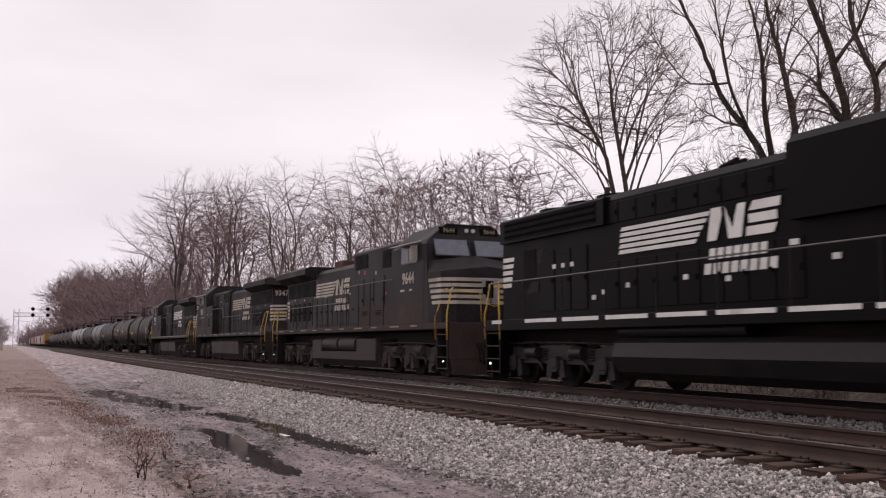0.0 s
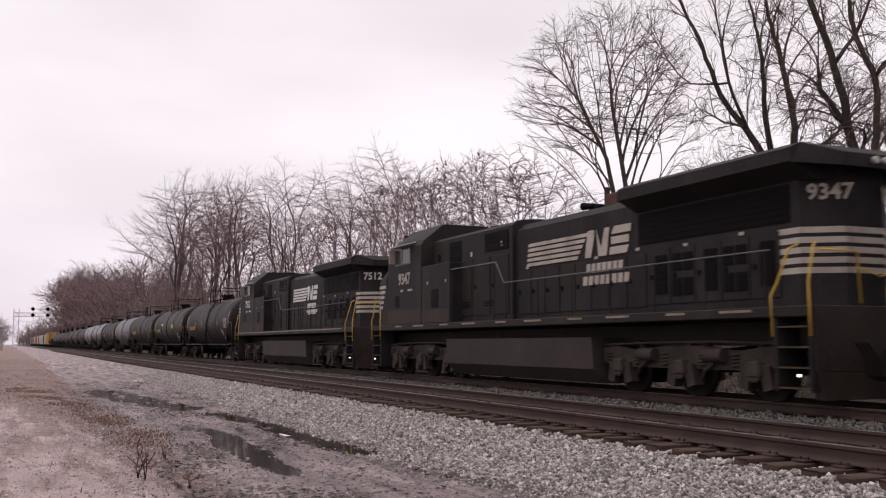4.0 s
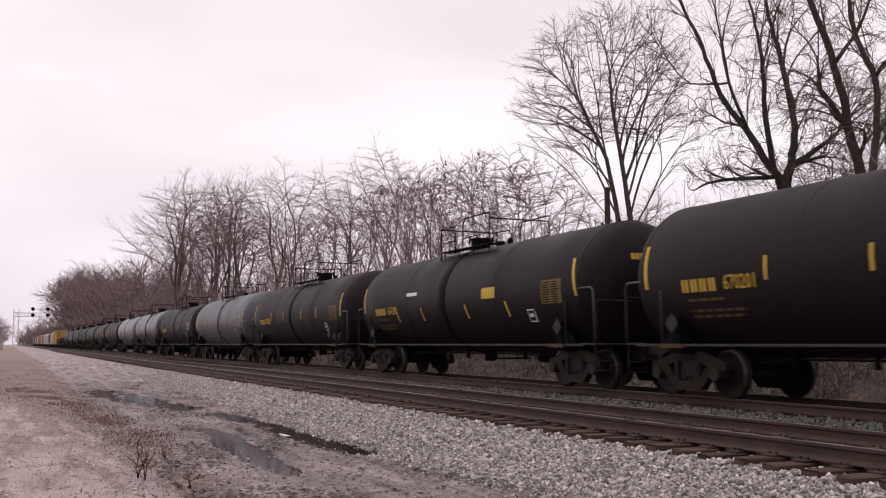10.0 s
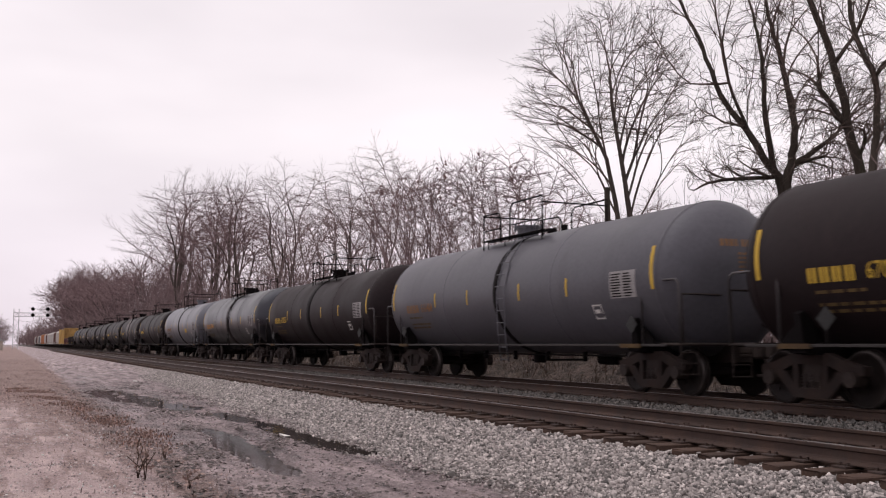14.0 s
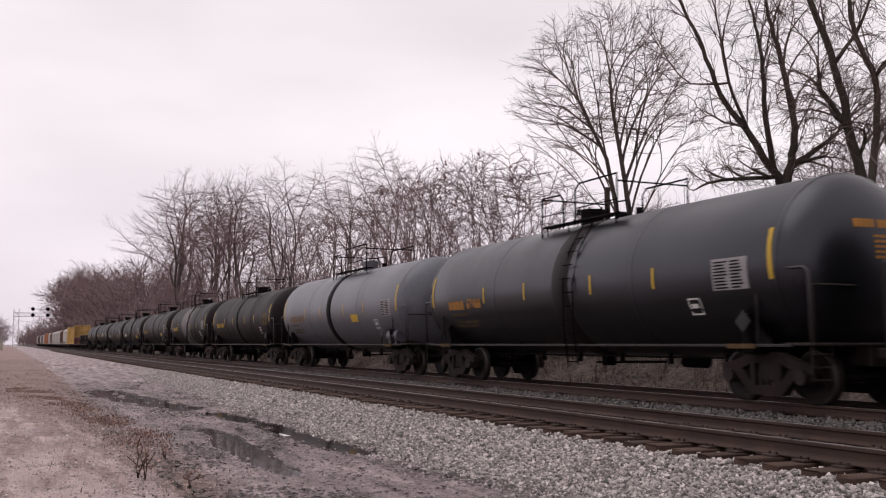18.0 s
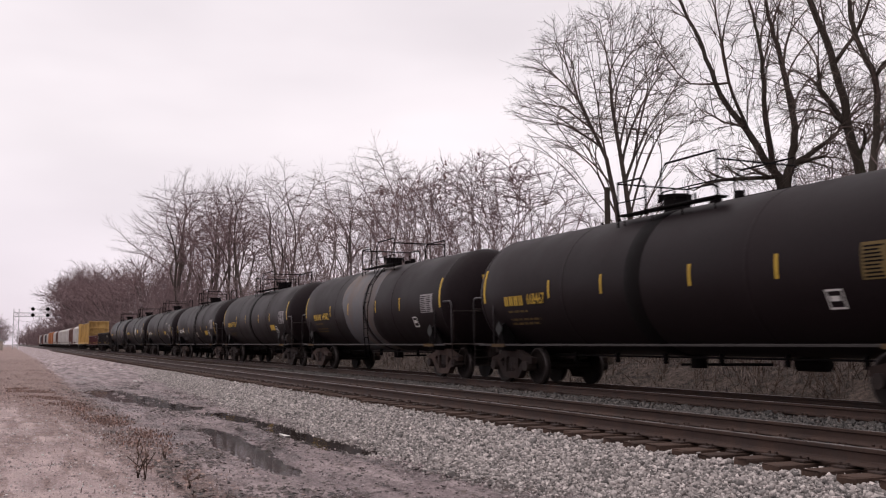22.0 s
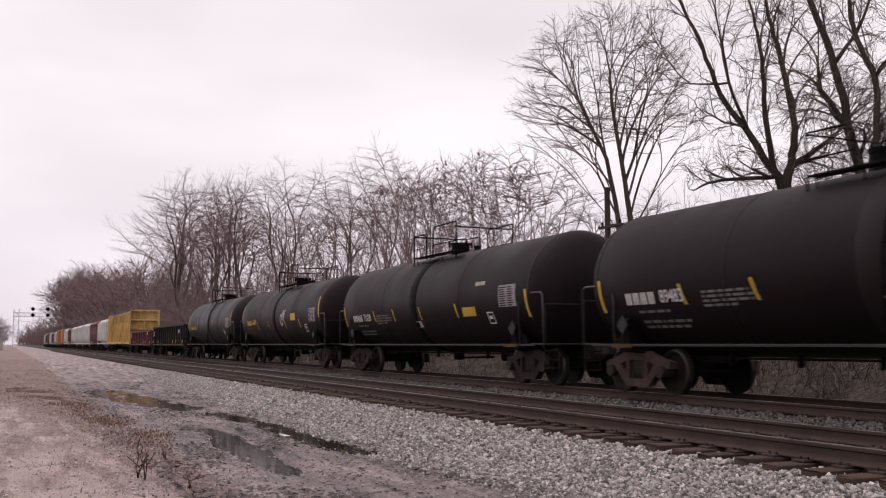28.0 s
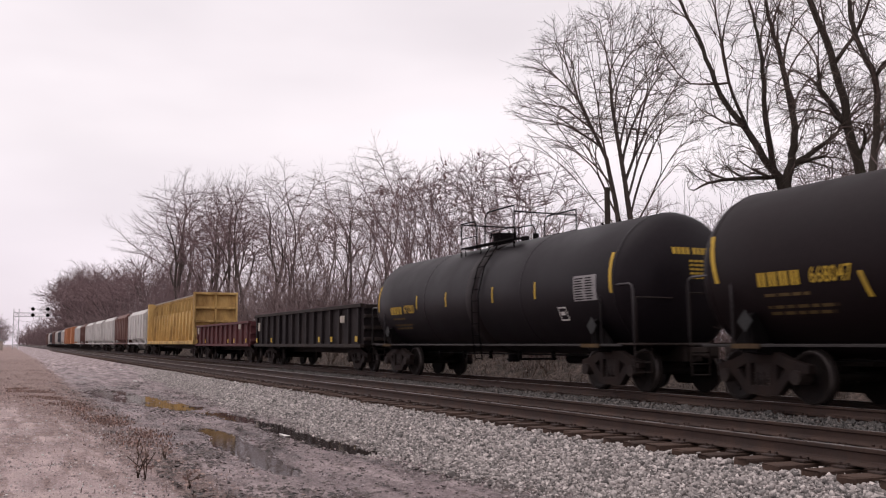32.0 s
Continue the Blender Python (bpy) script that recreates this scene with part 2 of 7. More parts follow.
# ---- mesh building ----
class Geo:
    def __init__(self):
        self.v, self.f, self.s, self.slots = [], [], [], None

    def face(self, idx, smooth=False):
        self.f.append(tuple(idx))
        self.s.append(smooth)

    def box(self, x0, x1, y0, y1, z0, z1, b=0.0):
        o = len(self.v)
        if b <= 0:
            self.v += [(x, y, z) for x in (x0, x1) for y in (y0, y1) for z in (z0, z1)]
            for q in ((0, 1, 3, 2), (4, 6, 7, 5), (0, 4, 5, 1), (2, 3, 7, 6), (0, 2, 6, 4), (1, 5, 7, 3)):
                self.face([o + i for i in q])
            return self
        bm = bmesh.new()
        bmesh.ops.create_cube(bm, size=1.0)
        for w in bm.verts:
            w.co = ((x0 + x1) / 2 + w.co.x * (x1 - x0), (y0 + y1) / 2 + w.co.y * (y1 - y0), (z0 + z1) / 2 + w.co.z * (z1 - z0))
        bmesh.ops.bevel(bm, geom=list(bm.edges), offset=b, segments=1, affect="EDGES")
        bm.verts.index_update()
        self.v += [tuple(w.co) for w in bm.verts]
        for fc in bm.faces:
            self.face([o + w.index for w in fc.verts])
        bm.free()
        return self

    def ring(self, c, a, b, r, n, r2=None):
        o = len(self.v)
        r2 = r if r2 is None else r2
        for i in range(n):
            t = 2 * math.pi * i / n
            self.v.append(tuple(c + a * (r * math.cos(t)) + b * (r2 * math.sin(t))))
        return o

    def cyl(self, p0, p1, r, n=12, r1=None, caps=True):
        p0, p1 = Vector(p0), Vector(p1)
        d = (p1 - p0).normalized()
        a = d.orthogonal().normalized()
        b = d.cross(a)
        o0 = self.ring(p0, a, b, r, n)
        o1 = self.ring(p1, a, b, r if r1 is None else r1, n)
        for i in range(n):
            j = (i + 1) % n
            self.face((o0 + i, o0 + j, o1 + j, o1 + i), True)
        if caps:
            o0 = self.ring(p0, a, b, r, n)
            o1 = self.ring(p1, a, b, r if r1 is None else r1, n)
            self.face([o0 + i for i in reversed(range(n))])
            self.face([o1 + i for i in range(n)])
        return self

    def tube(self, pts, r, n=6):
        pts = [Vector(p) for p in pts]
        old = None
        for k, p in enumerate(pts):
            d = (pts[min(k + 1, len(pts) - 1)] - pts[max(k - 1, 0)]).normalized()
            a = d.cross(Vector((0.31, 0.17, 0.93)))
            a = a.normalized() if a.length > 1e-3 else d.orthogonal().normalized()
            b = d.cross(a)
            o = self.ring(p, a, b, r, n)
            if old is not None:
                for i in range(n):
                    j = (i + 1) % n
                    self.face((old + i, old + j, o + j, o + i), True)
            else:
                self.face([o + i for i in reversed(range(n))])
            old = o
        self.face([old + i for i in range(n)])
        return self

    def prism(self, poly, axis, a, b):
        """A polygon of two coordinates carried from a to b along an axis."""
        o, n = len(self.v), len(poly)
        put = {"x": lambda p, c: (c, p[0], p[1]), "y": lambda p, c: (p[0], c, p[1]), "z": lambda p, c: (p[0], p[1], c)}[axis]
        for c in (a, b):
            self.v += [put(p, c) for p in poly]
        for i in range(n):
            j = (i + 1) % n
            self.face((o + i, o + j, o + n + j, o + n + i))
        self.face([o + i for i in reversed(range(n))])
        self.face([o + n + i for i in range(n)])
        return self

    def loft(self, rings, smooth=True, caps=True):
        n = len(rings[0])
        base = len(self.v)
        for r in rings:
            self.v += [tuple(p) for p in r]
        for k in range(len(rings) - 1):
            for i in range(n):
                j = (i + 1) % n
                o = base + k * n
                self.face((o + i, o + j, o + n + j, o + n + i), smooth)
        if caps:
            self.face([base + i for i in reversed(range(n))])
            self.face([base + (len(rings) - 1) * n + i for i in range(n)])
        return self

    def quad(self, a, b, c, d):
        o = len(self.v)
        self.v += [tuple(a), tuple(b), tuple(c), tuple(d)]
        self.face((o, o + 1, o + 2, o + 3))
        return self

    def mirror_y(self):
        o, n = len(self.v), len(self.f)
        self.v += [(x, -y, z) for x, y, z in self.v[:o]]
        for f, s in zip(self.f[:n], self.s[:n]):
            self.face([o + i for i in reversed(f)], s)
        return self

    def paint(self, first, slot):
        """Give the faces from first on a further material slot."""
        self.slots = [0] * first + [slot] * (len(self.f) - first)
        return self

    def data(self, name, mat, mend=True):
        me = bpy.data.meshes.new(name)
        me.from_pydata(self.v, [], self.f)
        if mend:
            bm = bmesh.new()
            bm.from_mesh(me)
            bmesh.ops.recalc_face_normals(bm, faces=bm.faces)
            bm.to_mesh(me)
            bm.free()
        me.polygons.foreach_set("use_smooth", self.s)
        me.materials.append(mat)
        if self.slots:
            me.materials.append(M["tread"])
            me.polygons.foreach_set("material_index", self.slots)
        me.update()
        return me


def part(name, geo, mat, parent, label="", at=None, mend=True):
    """One mesh under a thing or part; geo is a Geo or a ready mesh."""
    me = geo.data(name, mat, mend) if isinstance(geo, Geo) else geo
    ob = new(name, me)
    if parent:
        ob.parent = parent
    if at is not None:
        ob.matrix_basis = at
    if label:
        ob["label"] = label
    return ob


SHARED = {}


def shared(key, mat, build):
    """A mesh that alike parts share."""
    k = (key, mat.name)
    if k not in SHARED:
        g = Geo()
        build(g)
        SHARED[k] = g.data(key, mat)
    return SHARED[k]


def text_mesh(words, size, mat, bold=0.0):
    k = ("text", words, size, mat.name, bold)
    if k not in SHARED:
        cu = bpy.data.curves.new("lettering", "FONT")
        cu.body, cu.size, cu.align_x, cu.align_y, cu.extrude, cu.resolution_u, cu.offset = words, size, "CENTER", "CENTER", 0.002, 2, bold
        ob = new("lettering", cu)
        bpy.context.view_layer.update()
        me = bpy.data.meshes.new_from_object(ob.evaluated_get(bpy.context.evaluated_depsgraph_get()))
        bpy.data.objects.remove(ob)
        me.materials.clear()
        me.materials.append(mat)
        SHARED[k] = me
    return SHARED[k]


def thing(name, label, category, group="", kind=""):
    return tagged(new(name), label, category, group, kind)


def lettering(words, size, mat, parent, x, z, y, tilt=0.0, bold=0.006, wide=1.0):
    """Words on the side that faces -y (y below 0) or +y."""
    turn = pose(x, y, z, 90 + tilt, 0, 0) if y < 0 else pose(x, y, z, 90 + tilt, 0, 180)
    return part("number", text_mesh(words, size, mat, bold), mat, parent, at=turn @ Matrix.Diagonal((wide, 1, 1, 1)))


MOVING = []      # things that ride with the train: object, place along it, turn
WHEELS = []      # wheelsets: object, place in its truck, radius, sense


# ---- ground ----
def smooth(a, b, x):
    t = min(1.0, max(0.0, (x - a) / (b - a)))
    return t * t * (3 - 2 * t)


WATER = -0.545
RUT_1 = ((-40, 2.4), (-33, 2.8), (-29.5, 3.0), (-26, 3.4), (-23.5, 3.95), (-21, 4.25), (-18.5, 4.5), (-16, 4.5), (-13, 4.62), (0, 4.7))
RUT_2 = ((-40, 3.4), (-19.5, 3.28), (-16.5, 3.28), (-14.2, 3.15), (-12.2, 3.06), (-10.5, 3.12), (0, 3.1))


def bend(x, pts):
    return float(np.interp(x, [p[0] for p in pts], [p[1] for p in pts]))



def ground_z(x, y):
    """Height of the ground: dirt lane, ballast shoulder, the two tracks' bed, and the rough bank beyond."""
    n1 = noise.noise((x * 0.22, y * 0.35, 0.0))
    n2 = noise.noise((x * 0.9, y * 1.1, 5.0))
    n3 = noise.noise((x * 3.1, y * 3.1, 9.0))
    lane = -0.50 + 0.025 * n1 + 0.018 * n2 + 0.006 * n3
    # ruts where the puddles stand
    c1 = bend(x, RUT_1) + 0.10 * noise.noise((x * 0.5, 2.0, 1.0))
    d1 = math.exp(-((y - c1) / (0.33 + 0.05 * min(8.0, max(0.0, -19 - x)))) ** 2) * smooth(-36, -32, x) * (1 - smooth(-13.2, -12.2, x))
    c2 = bend(x, RUT_2) + 0.08 * noise.noise((x * 0.7, 6.0, 1.0))
    d2 = math.exp(-((y - c2) / (0.20 + 0.09 * math.exp(-((x + 14.4) / 2.2) ** 2))) ** 2) * smooth(-18.8, -17.2, x) * (1 - smooth(-11.6, -10.6, x))
    n4 = noise.noise((x * 5.5, y * 6.5, 3.0))
    lane -= (0.105 + 0.08 * n2 + 0.09 * n3 + 0.06 * n4) * d1 + (0.11 + 0.06 * n2 + 0.075 * n3 + 0.06 * n4) * d2
    # low bank on the side of the lane away from the track
    edge = 1.75 - 0.02 * (x + 15)
    bank = smooth(edge, edge - 1.1, y)
    lane += bank * (0.10 + 0.05 * n1 + 0.05 * n2 + 0.012 * n3)
    toe = 5.2 + 0.04 * min(0.0, x + 25) * -1 + 0.25 * n1
    bed = -0.285 + 0.075 * smooth(9.2, 9.6, y) + 0.012 * n2
    z = lane + (bed - lane) * smooth(toe, 6.75, y)
    if y > 14.2:
        far = -0.45 + 0.95 * smooth(15.2, 18.0, y) + 0.18 * n1 * smooth(15, 17, y) + 0.10 * n2 * smooth(15, 16, y)
        z = bed + (far - bed) * smooth(14.2, 15.2, y)
    away = max(abs(x) - 400, abs(y) - 300, 0)
    return z - min(0.6, away * 0.002)


def steps(fine0, fine1, d, lo, hi, grow=1.18):
    a = list(np.arange(fine0, fine1 + 1e-6, d))
    s, v = d, a[-1]
    while v < hi:
        s *= grow
        v += s
        a.append(min(v, hi))
    s, v = d, a[0]
    while v > lo:
        s *= grow
        v -= s
        a.insert(0, max(v, lo))
    return a


def ground_material():
    m = bpy.data.materials.new("ground_surface")
    m.use_nodes = True
    n, l = m.node_tree.nodes, m.node_tree.links
    b = n["Principled BSDF"]
    co = n.new("ShaderNodeNewGeometry")
    sep = n.new("ShaderNodeSeparateXYZ")
    l.new(co.outputs["Position"], sep.inputs[0])

    def noise_node(scale, detail=4, rough=0.6):
        t = n.new("ShaderNodeTexNoise")
        t.inputs["Scale"].default_value, t.inputs["Detail"].default_value, t.inputs["Roughness"].default_value = scale, detail, rough
        l.new(co.outputs["Position"], t.inputs[0])
        return t.outputs[0]

    def math_node(op, a, bb, c=None):
        t = n.new("ShaderNodeMath")
        t.operation = op
        for i, q in enumerate((a, bb, c)):
            if q is None:
                continue
            if isinstance(q, (int, float)):
                t.inputs[i].default_value = q
            else:
                l.new(q, t.inputs[i])
        return t.outputs[0]

    def ramp(f, p0, c0, p1, c1):
        t = n.new("ShaderNodeValToRGB")
        t.color_ramp.elements[0].position, t.color_ramp.elements[0].color = p0, (*c0, 1)
        t.color_ramp.elements[1].position, t.color_ramp.elements[1].color = p1, (*c1, 1)
        l.new(f, t.inputs[0])
        return t.outputs[0]

    def span(f, a, bb):
        t = n.new("ShaderNodeMapRange")
        t.interpolation_type = "SMOOTHSTEP"
        t.inputs[1].default_value, t.inputs[2].default_value = a, bb
        l.new(f, t.inputs[0])
        return t.outputs[0]

    def mix(f, a, bb):
        t = n.new("ShaderNodeMixRGB")
        l.new(f, t.inputs[0])
        l.new(a, t.inputs[1])
        l.new(bb, t.inputs[2])
        return t.outputs[0]

    wide, mid, fine, grit = noise_node(0.35), noise_node(1.6, 6, 0.7), noise_node(9, 5, 0.7), noise_node(42, 3, 0.7)
    y = math_node("MULTIPLY_ADD", math_node("SUBTRACT", mid, 0.5), 1.5, sep.outputs[1])
    y = math_node("MULTIPLY_ADD", math_node("SUBTRACT", wide, 0.5), 1.0, y)
    # the stone apron narrows into the distance
    shift = math_node("MULTIPLY_ADD", math_node("MINIMUM", math_node("ADD", sep.outputs[0], 22.0), 0.0), 0.045, y)
    vor = n.new("ShaderNodeTexVoronoi")
    vor.inputs["Scale"].default_value = 26
    l.new(co.outputs["Position"], vor.inputs[0])
    vsep = n.new("ShaderNodeSeparateXYZ")
    l.new(vor.outputs["Color"], vsep.inputs[0])
    stone = ramp(vsep.outputs[0], 0.0, (0.09, 0.078, 0.075), 1.0, (0.45, 0.395, 0.38))
    coarse = noise_node(4.5, 7, 0.75)
    along = n.new("ShaderNodeMapping")
    along.inputs["Scale"].default_value = (0.16, 1.0, 1.0)
    l.new(co.outputs["Position"], along.inputs[0])
    rut = n.new("ShaderNodeTexNoise")
    rut.inputs["Scale"].default_value, rut.inputs["Detail"].default_value, rut.inputs["Roughness"].default_value = 3.4, 6, 0.6
    l.new(along.outputs[0], rut.inputs[0])
    dirt = ramp(math_node("MULTIPLY_ADD", rut.outputs[0], 0.55, math_node("MULTIPLY_ADD", grit, 0.28, math_node("MULTIPLY", coarse, 0.36))), 0.46, (0.075, 0.055, 0.058), 0.70, (0.60, 0.49, 0.493))
    sand = ramp(math_node("MULTIPLY_ADD", rut.outputs[0], 0.3, math_node("MULTIPLY_ADD", grit, 0.4, math_node("MULTIPLY", mid, 0.4))), 0.40, (0.25, 0.183, 0.180), 0.66, (0.70, 0.548, 0.532))
    litter = ramp(math_node("MULTIPLY_ADD", fine, 0.6, math_node("MULTIPLY", grit, 0.45)), 0.40, (0.125, 0.083, 0.077), 0.66, (0.47, 0.345, 0.315))
    woods = ramp(math_node("MULTIPLY_ADD", fine, 0.6, math_node("MULTIPLY", mid, 0.45)), 0.43, (0.020, 0.0142, 0.0122), 0.68, (0.17, 0.125, 0.105))
    # from the lane outwards: dirt, then leaf litter, then the pale gravel lane in a curve
    sway = math_node("SUBTRACT", y, sep.outputs[1])
    xa = math_node("MINIMUM", math_node("ADD", sep.outputs[0], 10.0), 0.0)
    curve = math_node("MULTIPLY_ADD", math_node("MULTIPLY", xa, xa), 0.0077, math_node("MULTIPLY_ADD", sway, 0.55, sep.outputs[1]))
    col = mix(span(math_node("MULTIPLY_ADD", sway, 0.8, sep.outputs[1]), 2.35, 1.85), dirt, litter)
    col = mix(span(curve, 1.85, 1.45), col, sand)
    long_ = n.new("ShaderNodeMapping")
    long_.inputs["Scale"].default_value = (0.25, 1.3, 1.0)
    l.new(co.outputs["Position"], long_.inputs[0])
    ln = n.new("ShaderNodeTexNoise")
    ln.inputs["Scale"].default_value, ln.inputs["Detail"].default_value, ln.inputs["Roughness"].default_value = 1.6, 6, 0.65
    l.new(long_.outputs[0], ln.inputs[0])
    streak = math_node("MULTIPLY", span(ln.outputs[0], 0.48, 0.60), span(sep.outputs[1], 2.6, 1.8))
    litter2 = mix(math_node("MULTIPLY", streak, 0.85), col, litter)
    col = mix(span(shift, 4.5, 5.3), litter2, stone)
    col = mix(span(sep.outputs[1], 14.3, 15.3), col, woods)
    # oily dark stone between and beside the rails of the used track
    oily = n.new("ShaderNodeMixRGB")
    oily.blend_type = "MULTIPLY"
    oily.inputs[2].default_value = (0.27, 0.235, 0.225, 1)
    l.new(span(y, 9.6, 10.6), oily.inputs[0])
    l.new(col, oily.inputs[1])
    far_off = n.new("ShaderNodeMixRGB")
    l.new(span(sep.outputs[1], 14.3, 15.2), far_off.inputs[0])
    l.new(oily.outputs[0], far_off.inputs[1])
    l.new(col, far_off.inputs[2])
    # damp patches, where the lane lies low
    damp = math_node("MULTIPLY", span(ln.outputs[0], 0.52, 0.58), math_node("MULTIPLY", span(sep.outputs[1], 1.7, 2.5), span(shift, 5.4, 4.7)))
    damp = math_node("MULTIPLY", damp, math_node("MULTIPLY_ADD", span(coarse, 0.38, 0.60), 0.55, 0.35))
    dampc = n.new("ShaderNodeMixRGB")
    dampc.blend_type = "MULTIPLY"
    dampc.inputs[2].default_value = (0.60, 0.555, 0.57, 1)
    l.new(damp, dampc.inputs[0])
    l.new(far_off.outputs[0], dampc.inputs[1])
    # wet ground round standing water
    wet = span(sep.outputs[2], WATER + 0.075, WATER + 0.025)
    wetc = n.new("ShaderNodeMixRGB")
    wetc.blend_type = "MULTIPLY"
    wetc.inputs[2].default_value = (0.58, 0.54, 0.54, 1)
    l.new(wet, wetc.inputs[0])
    l.new(dampc.outputs[0], wetc.inputs[1])
    l.new(wetc.outputs[0], b.inputs["Base Color"])
    l.new(math_node("MULTIPLY_ADD", damp, -0.30, math_node("MULTIPLY_ADD", wet, -0.45, 0.92)), b.inputs["Roughness"])
    b.inputs["Specular IOR Level"].default_value = 0.3
    bp = n.new("ShaderNodeBump")
    bp.inputs["Strength"].default_value, bp.inputs["Distance"].default_value = 1.0, 0.05
    l.new(math_node("MULTIPLY_ADD", vor.outputs["Distance"], -0.5, math_node("MULTIPLY_ADD", coarse, 1.2, math_node("MULTIPLY_ADD", fine, 0.6, grit))), bp.inputs["Height"])
    l.new(bp.outputs[0], b.inputs["Normal"])
    return m


GROUND_MAT = ground_material()
gx = steps(-36, -6, 0.16, -2600, 2600)
gy = steps(-1.5, 7.0, 0.11, -2600, 2600, 1.13)
ground_rows = np.empty((len(gx), len(gy), 3))
for i, x in enumerate(gx):
    for j, y in enumerate(gy):
        ground_rows[i, j] = (x, y, ground_z(x, y))
gi = np.arange(len(gx) * len(gy)).reshape(len(gx), len(gy))
gme = bpy.data.meshes.new("ground")
gme.from_pydata(ground_rows.reshape(-1, 3).tolist(), [], np.stack([gi[:-1, :-1], gi[1:, :-1], gi[1:, 1:], gi[:-1, 1:]], -1).reshape(-1, 4).tolist())
gme.polygons.foreach_set("use_smooth", [True] * len(gme.polygons))
gme.materials.append(GROUND_MAT)
tagged(new("ground", gme), "dirt lane, grey stone ballast and brown leaf-littered banks", "ground", kind="structure")

water_mat = bpy.data.materials.new("muddy_puddle_water")
water_mat.use_nodes = True
wb = water_mat.node_tree.nodes["Principled BSDF"]
wb.inputs["Base Color"].default_value = (0.036, 0.027, 0.0245, 1)
wb.inputs["Roughness"].default_value = 0.07
wb.inputs["Specular IOR Level"].default_value = 0.5
for pts, wide, x0, x1 in ((RUT_1, 0.62, -35.0, -12.0), (RUT_2, 0.5, -20.5, -9.8)):
    g = Geo()
    z = WATER if x0 < -30 else WATER + 0.004
    xs = np.linspace(x0, x1, 14)
    for k in range(13):
        a, b = bend(xs[k], pts), bend(xs[k + 1], pts)
        w0, w1 = wide + 0.06 * max(0.0, -18 - xs[k]), wide + 0.06 * max(0.0, -18 - xs[k + 1])
        g.quad((xs[k], a - w0, z), (xs[k + 1], b - w1, z), (xs[k + 1], b + w1, z), (xs[k], a + w0, z))
    tagged(part("water", g, water_mat, None), "shallow muddy puddle lying in a wheel rut", "puddle", kind="structure")


# ---- tracks ----
RAIL = [(-0.075, -0.172), (0.075, -0.172), (0.075, -0.160), (0.016, -0.138), (0.009, -0.120), (0.009, -0.050), (0.034, -0.036), (0.036, -0.006), (0.030, 0.0),
        (-0.030, 0.0), (-0.036, -0.006), (-0.034, -0.036), (-0.009, -0.050), (-0.009, -0.120), (-0.016, -0.138), (-0.075, -0.160)]


def tie_mesh(seed):
    r = random.Random(seed)
    g = Geo().box(-0.115, 0.115, -1.3, 1.3, -0.37, -0.19, 0.014)
    g.v = [(x + r.uniform(-.008, .008), y + r.uniform(-.025, .025), z + r.uniform(-.008, .006)) for x, y, z in g.v]
    return g


def railway(yc, label, shiny, x_near, seed):
    t = thing("railway_track", label, "railway track", kind="structure")
    for side in (-1, 1):
        y = yc + side * 0.755
        g = Geo().prism([(a + y, b) for a, b in RAIL], "x", -1800, 120)
        rail = part("rail", g, M["rail_web"], t)
        part("rail_top", Geo().prism([(y - 0.029, 0.0015), (y - 0.029, -0.002), (y + 0.029, -0.002), (y + 0.029, 0.0015)], "x", -1800, 120), shiny, rail)
    r = random.Random(seed)
    kinds = [tie_mesh(i).data("tie", M["tie"]) for i in range(5)]
    plate = shared("tie_plate", M["rail_web"], lambda g: [g.box(-0.09, 0.09, s * 0.755 - 0.18, s * 0.755 + 0.18, -0.19, -0.168, 0.004) for s in (-1, 1)]
                   + [g.box(dx - 0.012, dx + 0.012, s * 0.755 + e * 0.10 - 0.012, s * 0.755 + e * 0.10 + 0.012, -0.17, -0.14) for s in (-1, 1) for e in (-1, 1) for dx in (-0.05, 0.05)])
    rest = Geo()
    i = 0
    x = x_near
    while x > -190:
        lean = r.uniform(-1.6, 1.6)
        if i < 150:
            o = part("tie", kinds[i % 5], None, t, at=pose(x + r.uniform(-.03, .03), yc + r.uniform(-.05, .04), r.uniform(-.012, .006), 0, 0, lean))
            part("tie_plate", plate, None, o)
        else:
            rest.box(x - .115, x + .115, yc - 1.3, yc + 1.3, -.37, -.19)
        x -= 0.4811
        i += 1
    far = part("distant_ties", rest, M["tie"], t)
    far["kind"] = "stuff"
    return t


railway(NEAR_Y, "rusty steel rails on worn wooden ties in grey ballast", M["rail_head"], 1.55, 3)
railway(TRAIN_Y, "dark oily rails and ties that the freight train runs on", M["rail_head"], 6.0, 4)


# ---- bare trees ----
def tree(geos, at, label, name="bare_tree", twig="twig", group="", bark="bark"):
    t = thing(name, label, "tree", group)
    part("trunk", geos[0], M[bark], t, mend=False)
    part("crown", geos[1], M[twig], t, mend=False)
    t.matrix_basis = at
    return t


def stand(x, y, dz=-0.1):
    return (x, y, ground_z(x, y) + dz)


ACROSS = Vector((0.5, 0.8660254, 0.0))


